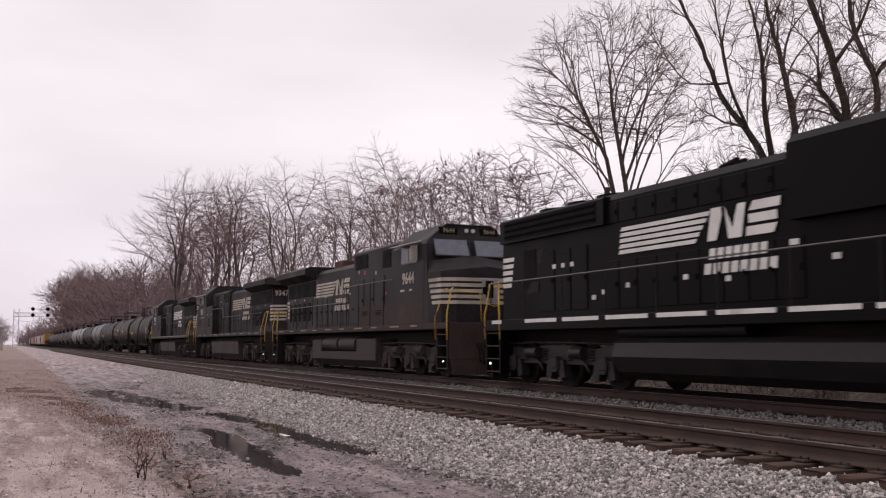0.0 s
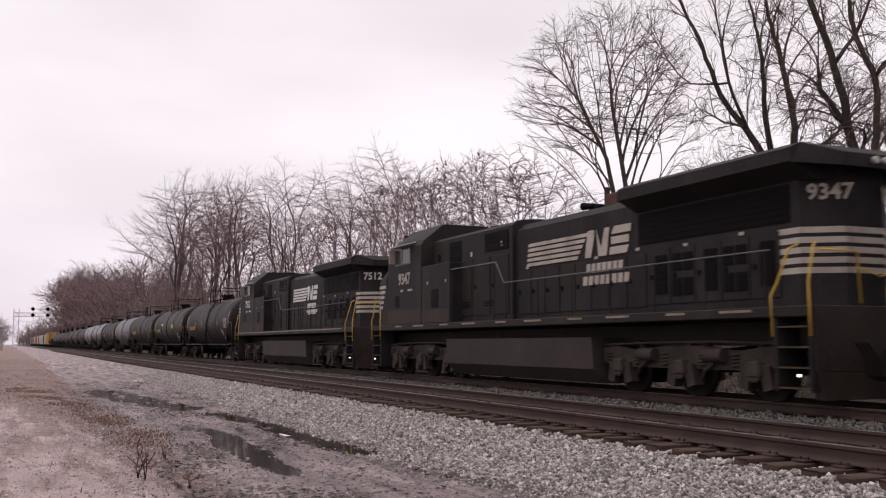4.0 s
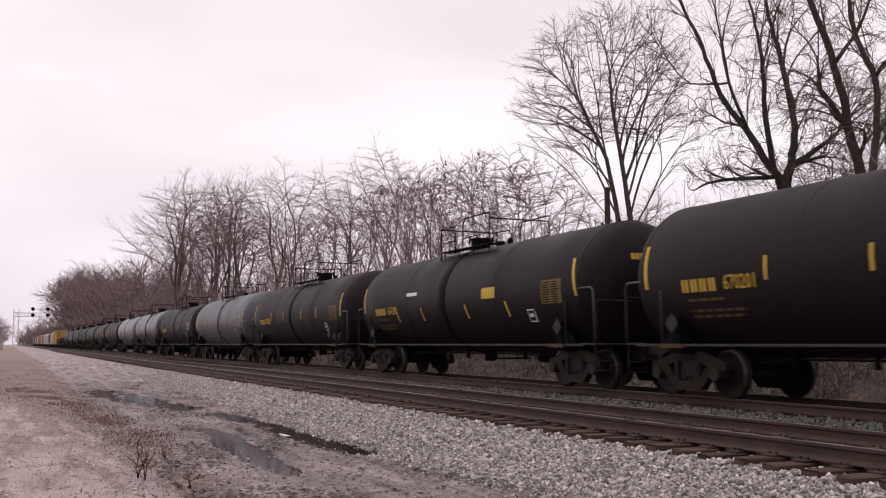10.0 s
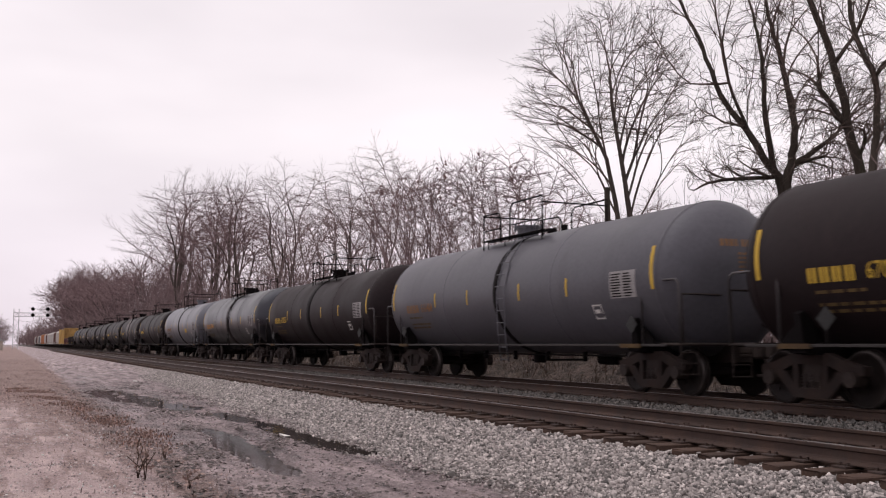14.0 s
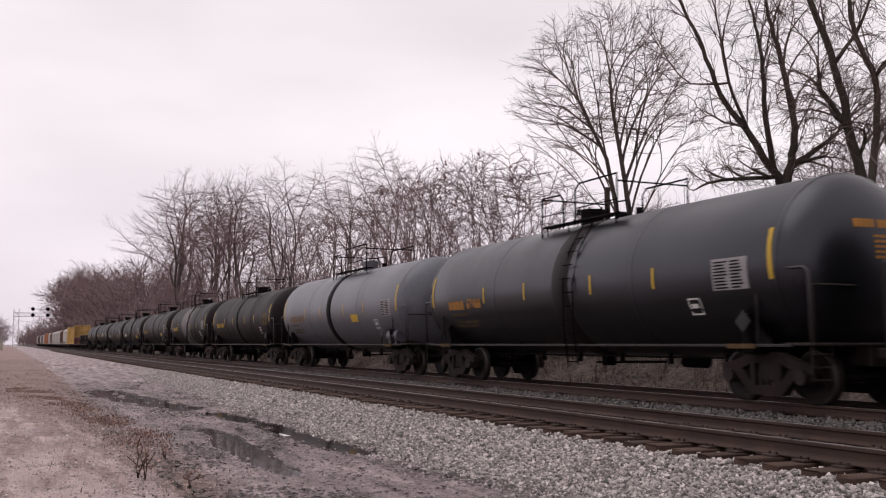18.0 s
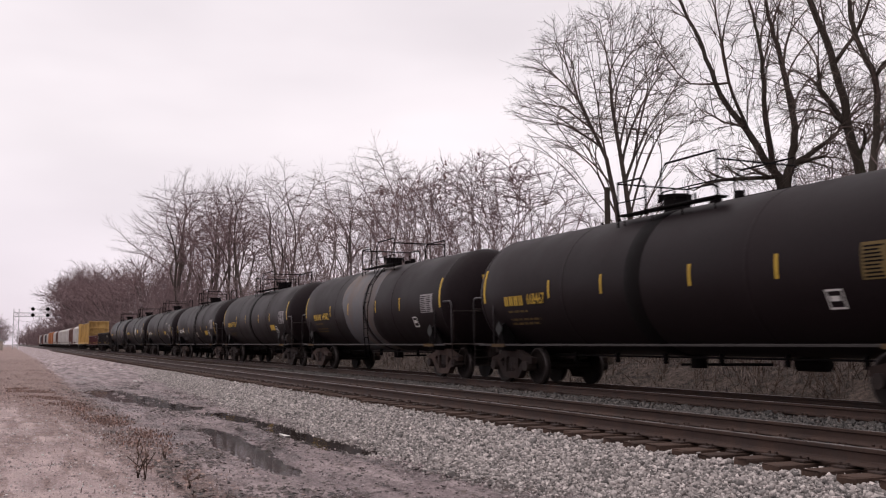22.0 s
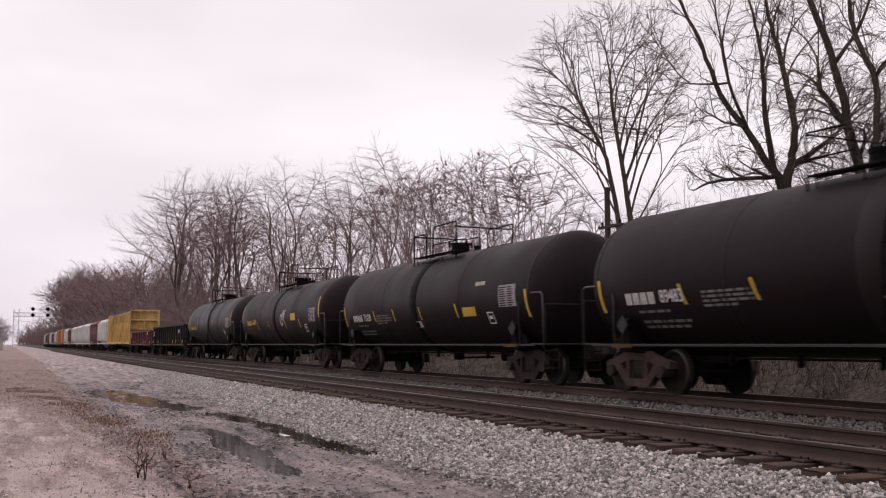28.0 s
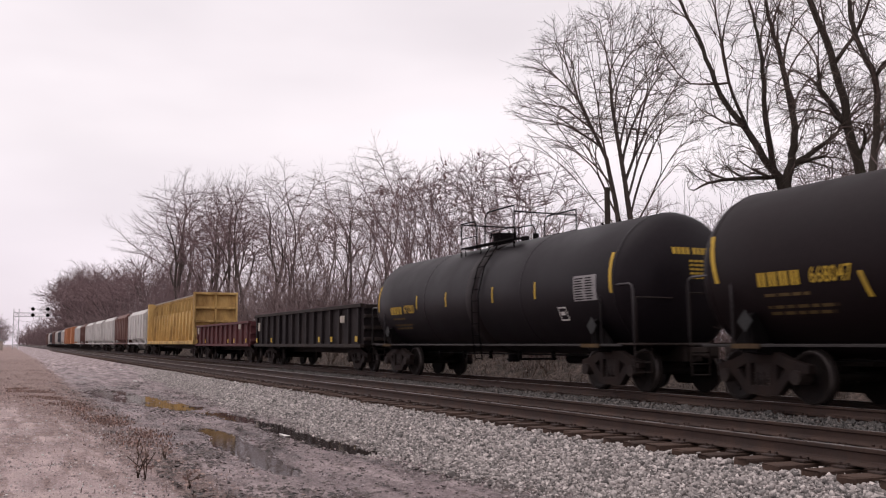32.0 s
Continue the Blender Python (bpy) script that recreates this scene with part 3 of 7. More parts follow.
def side_on(foot, *pts):
    """A guide stem in the upright plane through a foot: metres across and height; its bends are rounded and drift a little in depth."""
    base, deep = Vector((*foot, 0.0)), Vector((-0.866, 0.5, 0.0))
    out = []
    for k in range(len(pts) - 1):
        a, b, c, d = (np.array(pts[min(max(k + j, 0), len(pts) - 1)]) for j in (-1, 0, 1, 2))
        for i in range(4):
            u = i / 4
            p = 0.5 * (2 * b + (c - a) * u + (2 * a - 5 * b + 4 * c - d) * u * u + (3 * b - a - 3 * c + d) * u ** 3)
            out.append(base + ACROSS * p[0] + deep * 0.08 * (k + u) + Vector((0, 0, p[1])))
    out.append(base + ACROSS * pts[-1][0] + deep * 0.08 * len(pts) + Vector((0, 0, pts[-1][1])))
    return out


def cloud(rng, n, centre, wide, high, shell=0.0, floor=None):
    """Points that fill a rounded crown, the more towards its skin as shell grows."""
    v = rng.normal(0, 1, (n, 3))
    v /= np.linalg.norm(v, axis=1)[:, None]
    v *= (rng.random(n) ** (1 / (3 + 3 * shell)))[:, None]
    v *= 1 + 0.16 * np.sin(v[:, :1] * 5 + centre[0]) * np.cos(v[:, 2:] * 4 + centre[1])
    v = v * np.array((wide, wide, high)) + np.array(centre)
    return v if floor is None else v[v[:, 2] > floor]


def grow(seed, stems, aims, twig_r=0.006, first=5.0, gap=0.4, shoot=0.4, shoots=1.0, stiff=0.5, wob=0.05, up=0.04, power=0.42, rise=1.6):
    """A bare tree: its stems follow given lines; from them limbs part again and again, each time sharing out the twig ends of the crown that are left to reach.
    Gives trunk and crown. stems: (points, radius at foot, at tip); a later one springs from the nearest earlier point; limbs start above the height first."""
    rng = np.random.default_rng(seed)
    P, R, par = [], [], []

    def node(p, r, j):
        P.append(np.asarray(p, float))
        R.append(r)
        par.append(j)
        return len(P) - 1

    def unit(v):
        return v / (np.linalg.norm(v) + 1e-9)

    def rising(v):
        # limbs of upward-growing trees do not droop below the level
        return unit(np.array((v[0], v[1], max(v[2], 0.16)))) if rise > 2 else v

    spots = []
    for pts, r0, r1 in stems:
        pts = [np.array(p, float) for p in pts]
        last = -1
        if P and pts[0][2] > 1.0:
            last = int(np.argmin(np.linalg.norm(np.array(P) - pts[0], axis=1)))
            ease = P[last] - pts[0]
            pts = [p + ease * max(0.0, 1 - k / 4) for k, p in enumerate(pts)][1:]
            r0 = min(r0, 0.85 * R[last])
        since = gap
        for k, p in enumerate(pts):
            f = k / (len(pts) - 1)
            q = last
            last = node(p + rng.normal(0, 0.012, 3) * (k > 0), (r0 + (r1 - r0) * f ** 0.85) * (1.2 if k == 0 and q < 0 else 1.0), last)
            if q >= 0:
                since += np.linalg.norm(P[last] - P[q])
            if (since >= gap and p[2] > first) or k == len(pts) - 1:
                spots.append((last, unit(P[last] - P[q])))
                since = 0.0 if k < len(pts) - 1 else since
    at = np.array([P[j] for j, _ in spots])
    way = np.array([d for _, d in spots])
    tip = np.array([not any(q == j for q in par) for j, _ in spots])

    def twig(j, d, length, r, many=2):
        for k in range(many):
            d = unit(d + rng.normal(0, 0.13, 3) + np.array((0, 0, up)))
            j = node(P[j] + d * length / many, r * (1 - 0.25 * k), j)
        return j

    def share(j, d, pts, r_most):
        todo = [(j, d, pts, r_most)]
        while todo:
            j, d, pts, r_most = todo.pop()
            n = len(pts)
            r = min(r_most, twig_r * n ** power)
            v = pts.mean(0) - P[j]
            far = np.linalg.norm(v)
            if n == 1:
                a = j
                far = min(far, 1.5 * shoot) * max(0.25, min(1.0, 0.6 + float(unit(v) @ d)))
                for k in range(2):
                    d = unit(1.1 * d + 0.8 * unit(pts[0] - P[a]) + rng.normal(0, wob, 3) + np.array((0, 0, 2.5 * up)))
                    d = rising(d)
                    a = node(P[a] + d * far / 2, r * (1 - 0.3 * k), a)
                    for _ in range(rng.poisson(0.7 * shoots)):
                        twig(a, unit(d + rng.normal(0, 0.42, 3)), shoot * rng.uniform(0.4, 1.2), twig_r * 0.7)
                continue
            reach = far * rng.uniform(0.30, 0.50) * (1.0 if n > 6 else 0.75)
            k = max(1, min(5, int(reach / 0.32)))
            a = j
            for i in range(k):
                d = unit(stiff * d + unit(pts.mean(0) - P[a]) * (0.5 + 0.5 * i / k) + rng.normal(0, wob, 3) + np.array((0, 0, up)))
                d = rising(d)
                a = node(P[a] + d * reach / k, r, a)
                if n < 7 and rng.random() < 0.5 * shoots:
                    twig(a, unit(d + rng.normal(0, 0.42, 3)), shoot * rng.uniform(0.5, 1.3), twig_r * 0.7)
            u = pts - P[a]
            u = u / (np.linalg.norm(u, axis=1)[:, None] + 1e-9)
            e = u - u.mean(0)
            axis = np.linalg.eigh(e.T @ e + 1e-6 * np.diag(rng.random(3)))[1][:, 2]
            order = np.argsort(e @ axis * rng.choice((-1, 1)))
            m = min(n - 1, max(1, int(n * rng.uniform(0.22, 0.5))))
            todo.append((a, d, pts[order[:m]], r * 0.92))
            todo.append((a, d, pts[order[m:]], r * 0.97))

    aims = np.array(aims, float)
    v = aims[:, None] - at[None]
    dist = np.linalg.norm(v, axis=2) + 1e-9
    cos = np.einsum("ijk,jk->ij", v, way) / dist
    cost = dist * (1 + rise * np.maximum(0, 0.70 + 0.1 * (rise > 2) - cos)) * np.where(tip, 0.9, 1.0)[None]
    who = cost.argmin(1)
    for s, (j, d) in enumerate(spots):
        mine = aims[who == s]
        if len(mine):
            share(j, d if tip[s] else unit(0.55 * d + unit(mine.mean(0) - P[j])), mine, R[j] * (0.95 if tip[s] else 0.62))
    n = len(P)
    child = [[] for _ in range(n)]
    for j in range(n):
        if par[j] >= 0:
            child[par[j]].append(j)
    V = [Vector(p) for p in P]
    trunk, crown = Geo(), Geo()
    todo = [(j, None) for j in range(n) if par[j] < 0]
    while todo:
        j, start = todo.pop()
        line = ([start] if start is not None else []) + [j]
        while child[line[-1]]:
            c = sorted(child[line[-1]], key=lambda q: -R[q])
            todo += [(q, line[-1]) for q in c[1:]]
            line.append(c[0])
        first_r = R[line[1]] if start is not None else R[line[0]]
        old, sides, g = None, 0, None
        for k, q in enumerate(line):
            r = first_r if k == 0 else R[q]
            if k == len(line) - 1:
                r *= 0.6
            m = 8 if r > 0.09 else 5 if r > 0.03 else 3
            a, b = V[line[max(k - 1, 0)]], V[line[min(k + 1, len(line) - 1)]]
            d = (b - a).normalized() if (b - a).length > 1e-6 else Vector((0, 0, 1))
            side = d.cross(Vector((0.37, 0.83, 0.41))).normalized()
            out = trunk if r > 0.04 else crown
            o = out.ring(V[q], side, d.cross(side), r, m)
            if old is not None and (m != sides or out is not g):
                # the limb thins here: join on with the new number of sides
                old = out.ring(V[line[k - 1]], side, d.cross(side), min(r * 1.08, R[line[k - 1]]), m)
            if old is not None:
                for i in range(m):
                    out.face((old + i, old + (i + 1) % m, o + (i + 1) % m, o + i), m > 3)
            old, sides, g = o, m, out
    return trunk, crown


def crowns(seed, foot, *parts):
    """Points of several crown lobes round a foot: (across, height, wide, high, number, shell)."""
    rng = np.random.default_rng(seed)
    out = []
    for u, z, w, h, n, s in parts:
        c = Vector((*foot, 0)) + ACROSS * u
        out.append(cloud(rng, n, (c.x, c.y, z), w, h, s))
    return np.concatenate(out)


def wood_kind(seed, stems, fork, spread, n, trunk_r, twig_r, shoot, shoots, low=0.42, shell=0.6):
    """A woodland tree 13 m high: stems that fork low into a rounded crown of several lobes."""
    rng = np.random.default_rng(seed)
    lines = []
    for i in range(stems):
        a = 6.283 * (i + rng.uniform(-.3, .3)) / stems
        out = rng.uniform(0.03, 0.10) if stems == 1 else rng.uniform(0.12, 0.28)
        foot = np.array((0.35 * math.cos(a), 0.35 * math.sin(a), -0.4)) * (1 if stems > 1 else 0.1)
        top = rng.uniform(0.60, 0.72) * 13 if stems < 3 else rng.uniform(0.3, 0.6) * 13
        ph = rng.uniform(0, 6.28, 2)
        zs = np.linspace(0, top, max(5, int(top / 0.5)))
        lines.append(([foot + np.array((out * math.cos(a) * z + 0.22 * math.sin(z * 0.9 + ph[0]), out * math.sin(a) * z + 0.22 * math.sin(z * 0.8 + ph[1]), z)) for z in zs], trunk_r * rng.uniform(0.8, 1.1), trunk_r * 0.28))
    parts = []
    mid = 13.0 * (1 + low) / 2
    for k in range(5):
        a = 1.2566 * k + rng.uniform(-.4, .4)
        o = spread * rng.uniform(0.40, 0.58)
        w = spread * rng.uniform(0.40, 0.55)
        h = (13.0 * (1 - low) / 2) * rng.uniform(0.5, 0.72)
        parts.append(cloud(rng, n // 7, (o * math.cos(a), o * math.sin(a), mid + rng.uniform(-1.6, 1.0)), w, h, shell, 1.2))
    parts.append(cloud(rng, n - 5 * (n // 7), (rng.normal(0, .4), rng.normal(0, .4), mid + 0.6), spread * 0.56, 13.0 * (1 - low) / 2 - 0.4, shell, 1.2))
    return grow(seed, lines, np.concatenate(parts), twig_r, fork, 0.6, shoot, shoots, 0.60, 0.055, 0.09, 0.48, 4.0)


# the tall tree with two stems: a wide fan of fine limbs
F = (-28.9, 20.1)
tree(grow(11, [(side_on(F, (0.45, 0.2), (0.25, 3.0), (0.08, 5.51), (-0.28, 8.0), (-0.52, 9.97), (-0.57, 10.95), (-0.76, 11.95)), 0.15, 0.022),
               (side_on(F, (0.15, 0.2), (-0.1, 3.0), (-0.36, 5.45), (-0.76, 7.66), (-1.41, 9.15), (-1.88, 10.43), (-2.21, 11.57)), 0.14, 0.022)],
          crowns(11, F, (-0.8, 10.25, 3.45, 3.2, 1750, 0.35), (-2.5, 8.5, 1.8, 0.8, 150, 0.2), (1.0, 8.0, 1.8, 1.2, 190, 0.2)),
          0.0052, 4.6, 0.32, 0.42, 1.1, 0.62, 0.045, 0.06, 0.44, 2.6), Matrix(), "tall bare grey tree with a wide fan of twigs", group="trees by the line")
# dark trees to its side
F = (-22.2, 21.0)
tree(grow(23, [(side_on(F, (0.25, 0.3), (0.15, 3.0), (-0.02, 5.67), (-0.38, 6.37), (-1.01, 7.55), (-1.71, 8.62), (-2.18, 10.18), (-2.72, 11.39), (-3.15, 12.5)), 0.19, 0.03),
               (side_on(F, (-0.33, 6.25), (-0.44, 7.88), (-0.5, 9.65), (-0.64, 10.72), (-0.88, 12.16)), 0.10, 0.03),
               (side_on(F, (-0.9, 7.3), (-1.5, 8.9), (-1.7, 10.4), (-2.0, 12.0)), 0.06, 0.02),
               (side_on(F, (-1.71, 8.62), (-2.67, 8.9), (-3.22, 9.6)), 0.045, 0.018), (side_on(F, (-0.25, 5.91), (-1.39, 5.93), (-2.18, 5.83), (-2.58, 5.64)), 0.075, 0.025), (side_on(F, (-1.01, 7.55), (-1.68, 7.68), (-2.12, 8.04)), 0.05, 0.02)],
          crowns(23, F, (-1.9, 10.6, 2.6, 3.0, 560, 0.2), (-1.5, 6.2, 1.6, 0.7, 300, 0.1), (-1.4, 7.7, 1.5, 1.0, 200, 0.1)),
          0.0058, 5.7, 0.5, 0.45, 0.9, 0.6, 0.05, 0.05, 0.46), Matrix(), "large bare tree with several leaning trunks", group="trees by the line", bark="dark_bark")
tree(grow(31, [(side_on(F, (0.35, 0.3), (0.2, 3.0), (0.12, 5.67), (0.31, 6.47), (0.45, 7.51), (0.26, 9.03), (-0.03, 10.46), (-0.2, 11.42), (-0.3, 12.9)), 0.19, 0.04), (side_on(F, (0.3, 6.24), (1.18, 6.92), (1.75, 7.4)), 0.11, 0.03)],
          crowns(31, F, (0.1, 10.6, 1.9, 2.7, 300, 0.2), (1.7, 7.8, 1.6, 1.5, 420, 0.2), (0.9, 6.2, 1.3, 0.8, 200, 0.1)),
          0.0058, 5.7, 0.5, 0.45, 0.9, 0.6, 0.05, 0.05, 0.46), Matrix(), "dark bare tree with one straight trunk and a side limb", group="trees by the line", bark="dark_bark")
F = (-18.6, 20.5)
tree(grow(37, [(side_on(F, (0.3, 0.3), (0.1, 3.4), (-0.14, 5.46), (-0.38, 6.63), (-0.49, 7.66), (-0.73, 8.81), (-1.13, 10.19), (-1.34, 11.15), (-1.5, 12.8)), 0.18, 0.06), (side_on(F, (-0.43, 6.69), (-0.98, 7.57), (-1.46, 8.21)), 0.09, 0.03), (side_on(F, (-1.16, 7.77), (-1.18, 8.67)), 0.05, 0.035), (side_on(F, (-0.64, 8.6), (-0.02, 9.52), (0.3, 10.34)), 0.06, 0.025)],
          crowns(37, F, (-0.9, 10.2, 1.9, 2.3, 330, 0.2), (-1.2, 7.4, 1.4, 1.4, 240, 0.1), (0.2, 6.8, 1.2, 1.2, 180, 0.1)),
          0.0058, 5.7, 0.5, 0.45, 0.9, 0.6, 0.05, 0.05, 0.46), Matrix(), "dark mossy bare tree leaning over the bank", group="trees by the line", bark="dark_bark")
F = (-17.8, 20.0)
tree(grow(41, [(side_on(F, (-0.2, 0.3), (-0.25, 3.4), (-0.14, 5.37), (0.07, 6.61), (0.08, 7.9), (-0.3, 8.91), (-0.41, 9.82), (-0.42, 12.0)), 0.13, 0.05), (side_on(F, (0.08, 7.9), (0.52, 8.48), (0.93, 9.17)), 0.06, 0.02)],
          crowns(41, F, (0.0, 9.6, 1.7, 2.0, 320, 0.2), (0.5, 7.4, 1.3, 1.4, 200, 0.1)),
          0.0058, 5.7, 0.5, 0.45, 0.9, 0.6, 0.05, 0.05, 0.46), Matrix(), "slim dark bare tree on the bank", group="trees by the line", bark="dark_bark")

# crown colours of these kinds already hold the tone of distance haze
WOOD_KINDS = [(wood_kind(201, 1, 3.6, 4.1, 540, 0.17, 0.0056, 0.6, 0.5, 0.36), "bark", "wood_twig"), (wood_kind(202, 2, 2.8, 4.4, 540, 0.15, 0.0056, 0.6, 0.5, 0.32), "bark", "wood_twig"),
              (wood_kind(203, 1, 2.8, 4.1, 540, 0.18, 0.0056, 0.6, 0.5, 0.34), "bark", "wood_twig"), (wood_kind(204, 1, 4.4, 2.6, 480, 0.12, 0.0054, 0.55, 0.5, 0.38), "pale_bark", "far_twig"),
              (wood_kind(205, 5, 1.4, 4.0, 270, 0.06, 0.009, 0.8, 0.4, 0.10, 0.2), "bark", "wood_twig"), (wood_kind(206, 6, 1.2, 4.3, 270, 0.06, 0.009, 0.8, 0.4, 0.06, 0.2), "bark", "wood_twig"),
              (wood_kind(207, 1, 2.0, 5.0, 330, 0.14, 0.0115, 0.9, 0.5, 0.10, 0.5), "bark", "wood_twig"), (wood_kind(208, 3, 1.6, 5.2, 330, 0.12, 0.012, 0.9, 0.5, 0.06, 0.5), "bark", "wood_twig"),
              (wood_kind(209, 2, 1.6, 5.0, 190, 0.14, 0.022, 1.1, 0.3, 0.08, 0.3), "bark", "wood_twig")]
wood_first = {}
wr = random.Random(5)


def plant(x, y, h, k, fat=1.0):
    s = h / 13.0
    w = s * wr.uniform(0.9, 1.12) * fat
    at = pose(*stand(x, y), rz=wr.uniform(0, 360)) @ Matrix.Diagonal((w, w, s, 1))
    if k in wood_first:
        copy_thing(wood_first[k], at).matrix_basis = at
    else:
        geo, bark, twig = WOOD_KINDS[k]
        wood_first[k] = tree(geo, at, "low bushy bare tree of many stems in the wood" if k in (4, 5) else "bare tree with a wide twiggy crown in the wood", twig=twig, group="wood beside the line", bark=bark)


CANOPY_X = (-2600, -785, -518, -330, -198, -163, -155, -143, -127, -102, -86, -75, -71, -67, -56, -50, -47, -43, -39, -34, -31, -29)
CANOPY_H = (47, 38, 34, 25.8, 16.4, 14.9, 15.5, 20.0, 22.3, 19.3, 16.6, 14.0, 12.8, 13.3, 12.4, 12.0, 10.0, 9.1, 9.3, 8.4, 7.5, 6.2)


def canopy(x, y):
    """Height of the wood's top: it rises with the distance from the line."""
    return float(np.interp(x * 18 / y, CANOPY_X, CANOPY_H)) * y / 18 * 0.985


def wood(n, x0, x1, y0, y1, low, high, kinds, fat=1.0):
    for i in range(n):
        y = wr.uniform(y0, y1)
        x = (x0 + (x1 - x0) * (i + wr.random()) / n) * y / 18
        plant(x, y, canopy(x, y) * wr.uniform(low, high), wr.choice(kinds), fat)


# the tall trees at the wood's edge
for x, y, h, k, fat in ((-120, 20.6, 23.5, 1, 1.0), (-128, 23.5, 24.5, 0, 1.0), (-112, 22, 22.0, 0, 1.0), (-93, 20.2, 18.6, 2, 1.0), (-99, 22.6, 20.0, 1, 0.95), (-84, 20.8, 17.2, 0, 0.95), (-91, 24.5, 19.5, 2, 1.0),
                        (-69, 20.0, 14.3, 3, 1.1), (-74, 22.5, 15.6, 3, 1.1), (-62, 20.3, 13.4, 0, 0.95), (-66.5, 23, 15.0, 3, 1.1), (-54, 20.0, 13.5, 3, 1.0), (-57.5, 22.5, 13.6, 3, 1.1), (-51, 21.5, 11.6, 0, 0.9), (-47.5, 22.5, 10.6, 3, 1.1), (-138, 21, 27.0, 2, 1.15), (-147, 24, 28.0, 1, 1.1),
                        (-345, 21, 27.5, 7, 1.5), (-365, 20, 28.5, 6, 1.5), (-388, 21, 30.0, 7, 1.6), (-405, 23, 31.0, 6, 1.6)):
    plant(x, y, h * 0.95, k, fat)
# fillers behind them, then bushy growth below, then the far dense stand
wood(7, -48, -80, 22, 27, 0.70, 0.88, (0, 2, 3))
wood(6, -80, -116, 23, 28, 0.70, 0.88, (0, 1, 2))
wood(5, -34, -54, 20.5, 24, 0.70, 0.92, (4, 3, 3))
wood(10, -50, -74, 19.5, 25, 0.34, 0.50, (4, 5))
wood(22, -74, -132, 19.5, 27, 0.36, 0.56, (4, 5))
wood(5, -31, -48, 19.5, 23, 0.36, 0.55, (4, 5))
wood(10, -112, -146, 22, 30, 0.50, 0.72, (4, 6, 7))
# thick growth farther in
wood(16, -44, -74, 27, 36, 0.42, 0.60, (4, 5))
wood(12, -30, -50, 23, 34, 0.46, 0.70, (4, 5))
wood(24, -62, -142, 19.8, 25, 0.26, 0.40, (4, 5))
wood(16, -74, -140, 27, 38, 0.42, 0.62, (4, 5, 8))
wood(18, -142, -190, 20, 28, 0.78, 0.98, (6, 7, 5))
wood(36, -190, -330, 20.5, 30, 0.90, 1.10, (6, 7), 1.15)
for i in range(26):
    plant(-360 - i * 26 + wr.uniform(-6, 6), 24 + wr.uniform(0, 14) + i * 0.8, wr.uniform(13.0, 16.0) + i * 0.28, 8, 1.25)
for i in range(16):
    plant(-14 - i * 3.0, 26 + wr.uniform(0, 8), wr.uniform(7.5, 10.0), wr.choice((2, 3, 4)))
for i in range(9):
    plant(-15.5 - i * 1.25, 22.6 + wr.uniform(0, 1.8), wr.uniform(6.8, 8.2), wr.choice((4, 5)))
for i in range(12):
    plant(-240 - i * 11 + wr.uniform(-4, 4), -1.2 - wr.uniform(0, 5), wr.uniform(8.0, 9.5), wr.choice((6, 7)), 1.4)
for x, y, h in ((-24.5, 23.5, 6.6), (-26.5, 25.0, 7.0), (-28.5, 23.0, 6.4), (-31.0, 24.0, 6.8), (-33.0, 22.5, 6.6), (-35.5, 23.5, 7.2), (-38.0, 22.0, 7.0), (-20.5, 23.5, 6.8), (-22.5, 25.5, 7.4), (-18.5, 24.5, 7.4), (-16.5, 23.0, 6.8)):
    plant(x, y, h, wr.choice((4, 5)))
for x, y, h, k in ((-15.5, 25.5, 9.6, 0), (-17.5, 28.0, 10.6, 2), (-19.5, 25.0, 9.4, 4), (-21.0, 29.0, 11.0, 1), (-23.0, 26.5, 9.6, 2), (-24.5, 30.0, 10.6, 0), (-26.5, 27.5, 8.8, 4), (-18.0, 31.0, 11.5, 0), (-16.0, 29.5, 11.0, 4), (-14.0, 27.0, 9.5, 1), (-20.5, 33.0, 11.5, 4)):
    plant(x, y, h, k)
for i in range(10):
    plant(-4 + i * 5.5, 20 + wr.uniform(0, 8), wr.uniform(11, 15), wr.choice((6, 7)))

# many-stemmed sumac with dark seed heads
q = random.Random(77)
sumac_stems, sumac_room = [], []
sumac_rng = np.random.default_rng(77)
for c, cy, top in ((-48.3, 19.2, 10.4), (-44.6, 18.7, 10.1), (-41.4, 18.3, 9.7), (-38.6, 18.7, 9.6), (-36.2, 18.2, 9.3), (-34.2, 18.6, 8.7), (-32.4, 18.3, 7.6), (-30.9, 18.6, 6.2)):
    for i in range(9):
        a = 0.698 * i + q.uniform(-.3, .3)
        dx, dy = math.cos(a), math.sin(a)
        out, bow = q.uniform(0.10, 0.34), q.uniform(0.0, 0.035)
        sumac_stems.append(([(c + dx * (0.12 + out * z + bow * z * z * 0.5), cy + dy * (0.12 + out * z), z) for z in np.linspace(0.1, top * q.uniform(0.5, 0.68), 10)], 0.05, 0.016))
    room = cloud(sumac_rng, 1250, (c, cy, top * 0.62), 3.3, top * 0.37, 0.25, 1.2)
    sumac_room.append(room[np.hypot(room[:, 0] - c, room[:, 1] - cy) < 0.55 * room[:, 2] - 0.6])
sg = grow(77, sumac_stems, np.concatenate(sumac_room), 0.0066, 2.0, 0.5, 0.42, 0.4, 0.60, 0.04, 0.05, 0.46, 4.0)
sumac = tree(sg, Matrix(), "thicket of thin upright stems with red-brown seed heads", name="sumac_thicket", twig="wood_twig", group="trees by the line", bark="wood_twig")
g = Geo()
tips = [v for v in sg[1].v if v[2] > 8.0 and -50 < v[0] < -36]
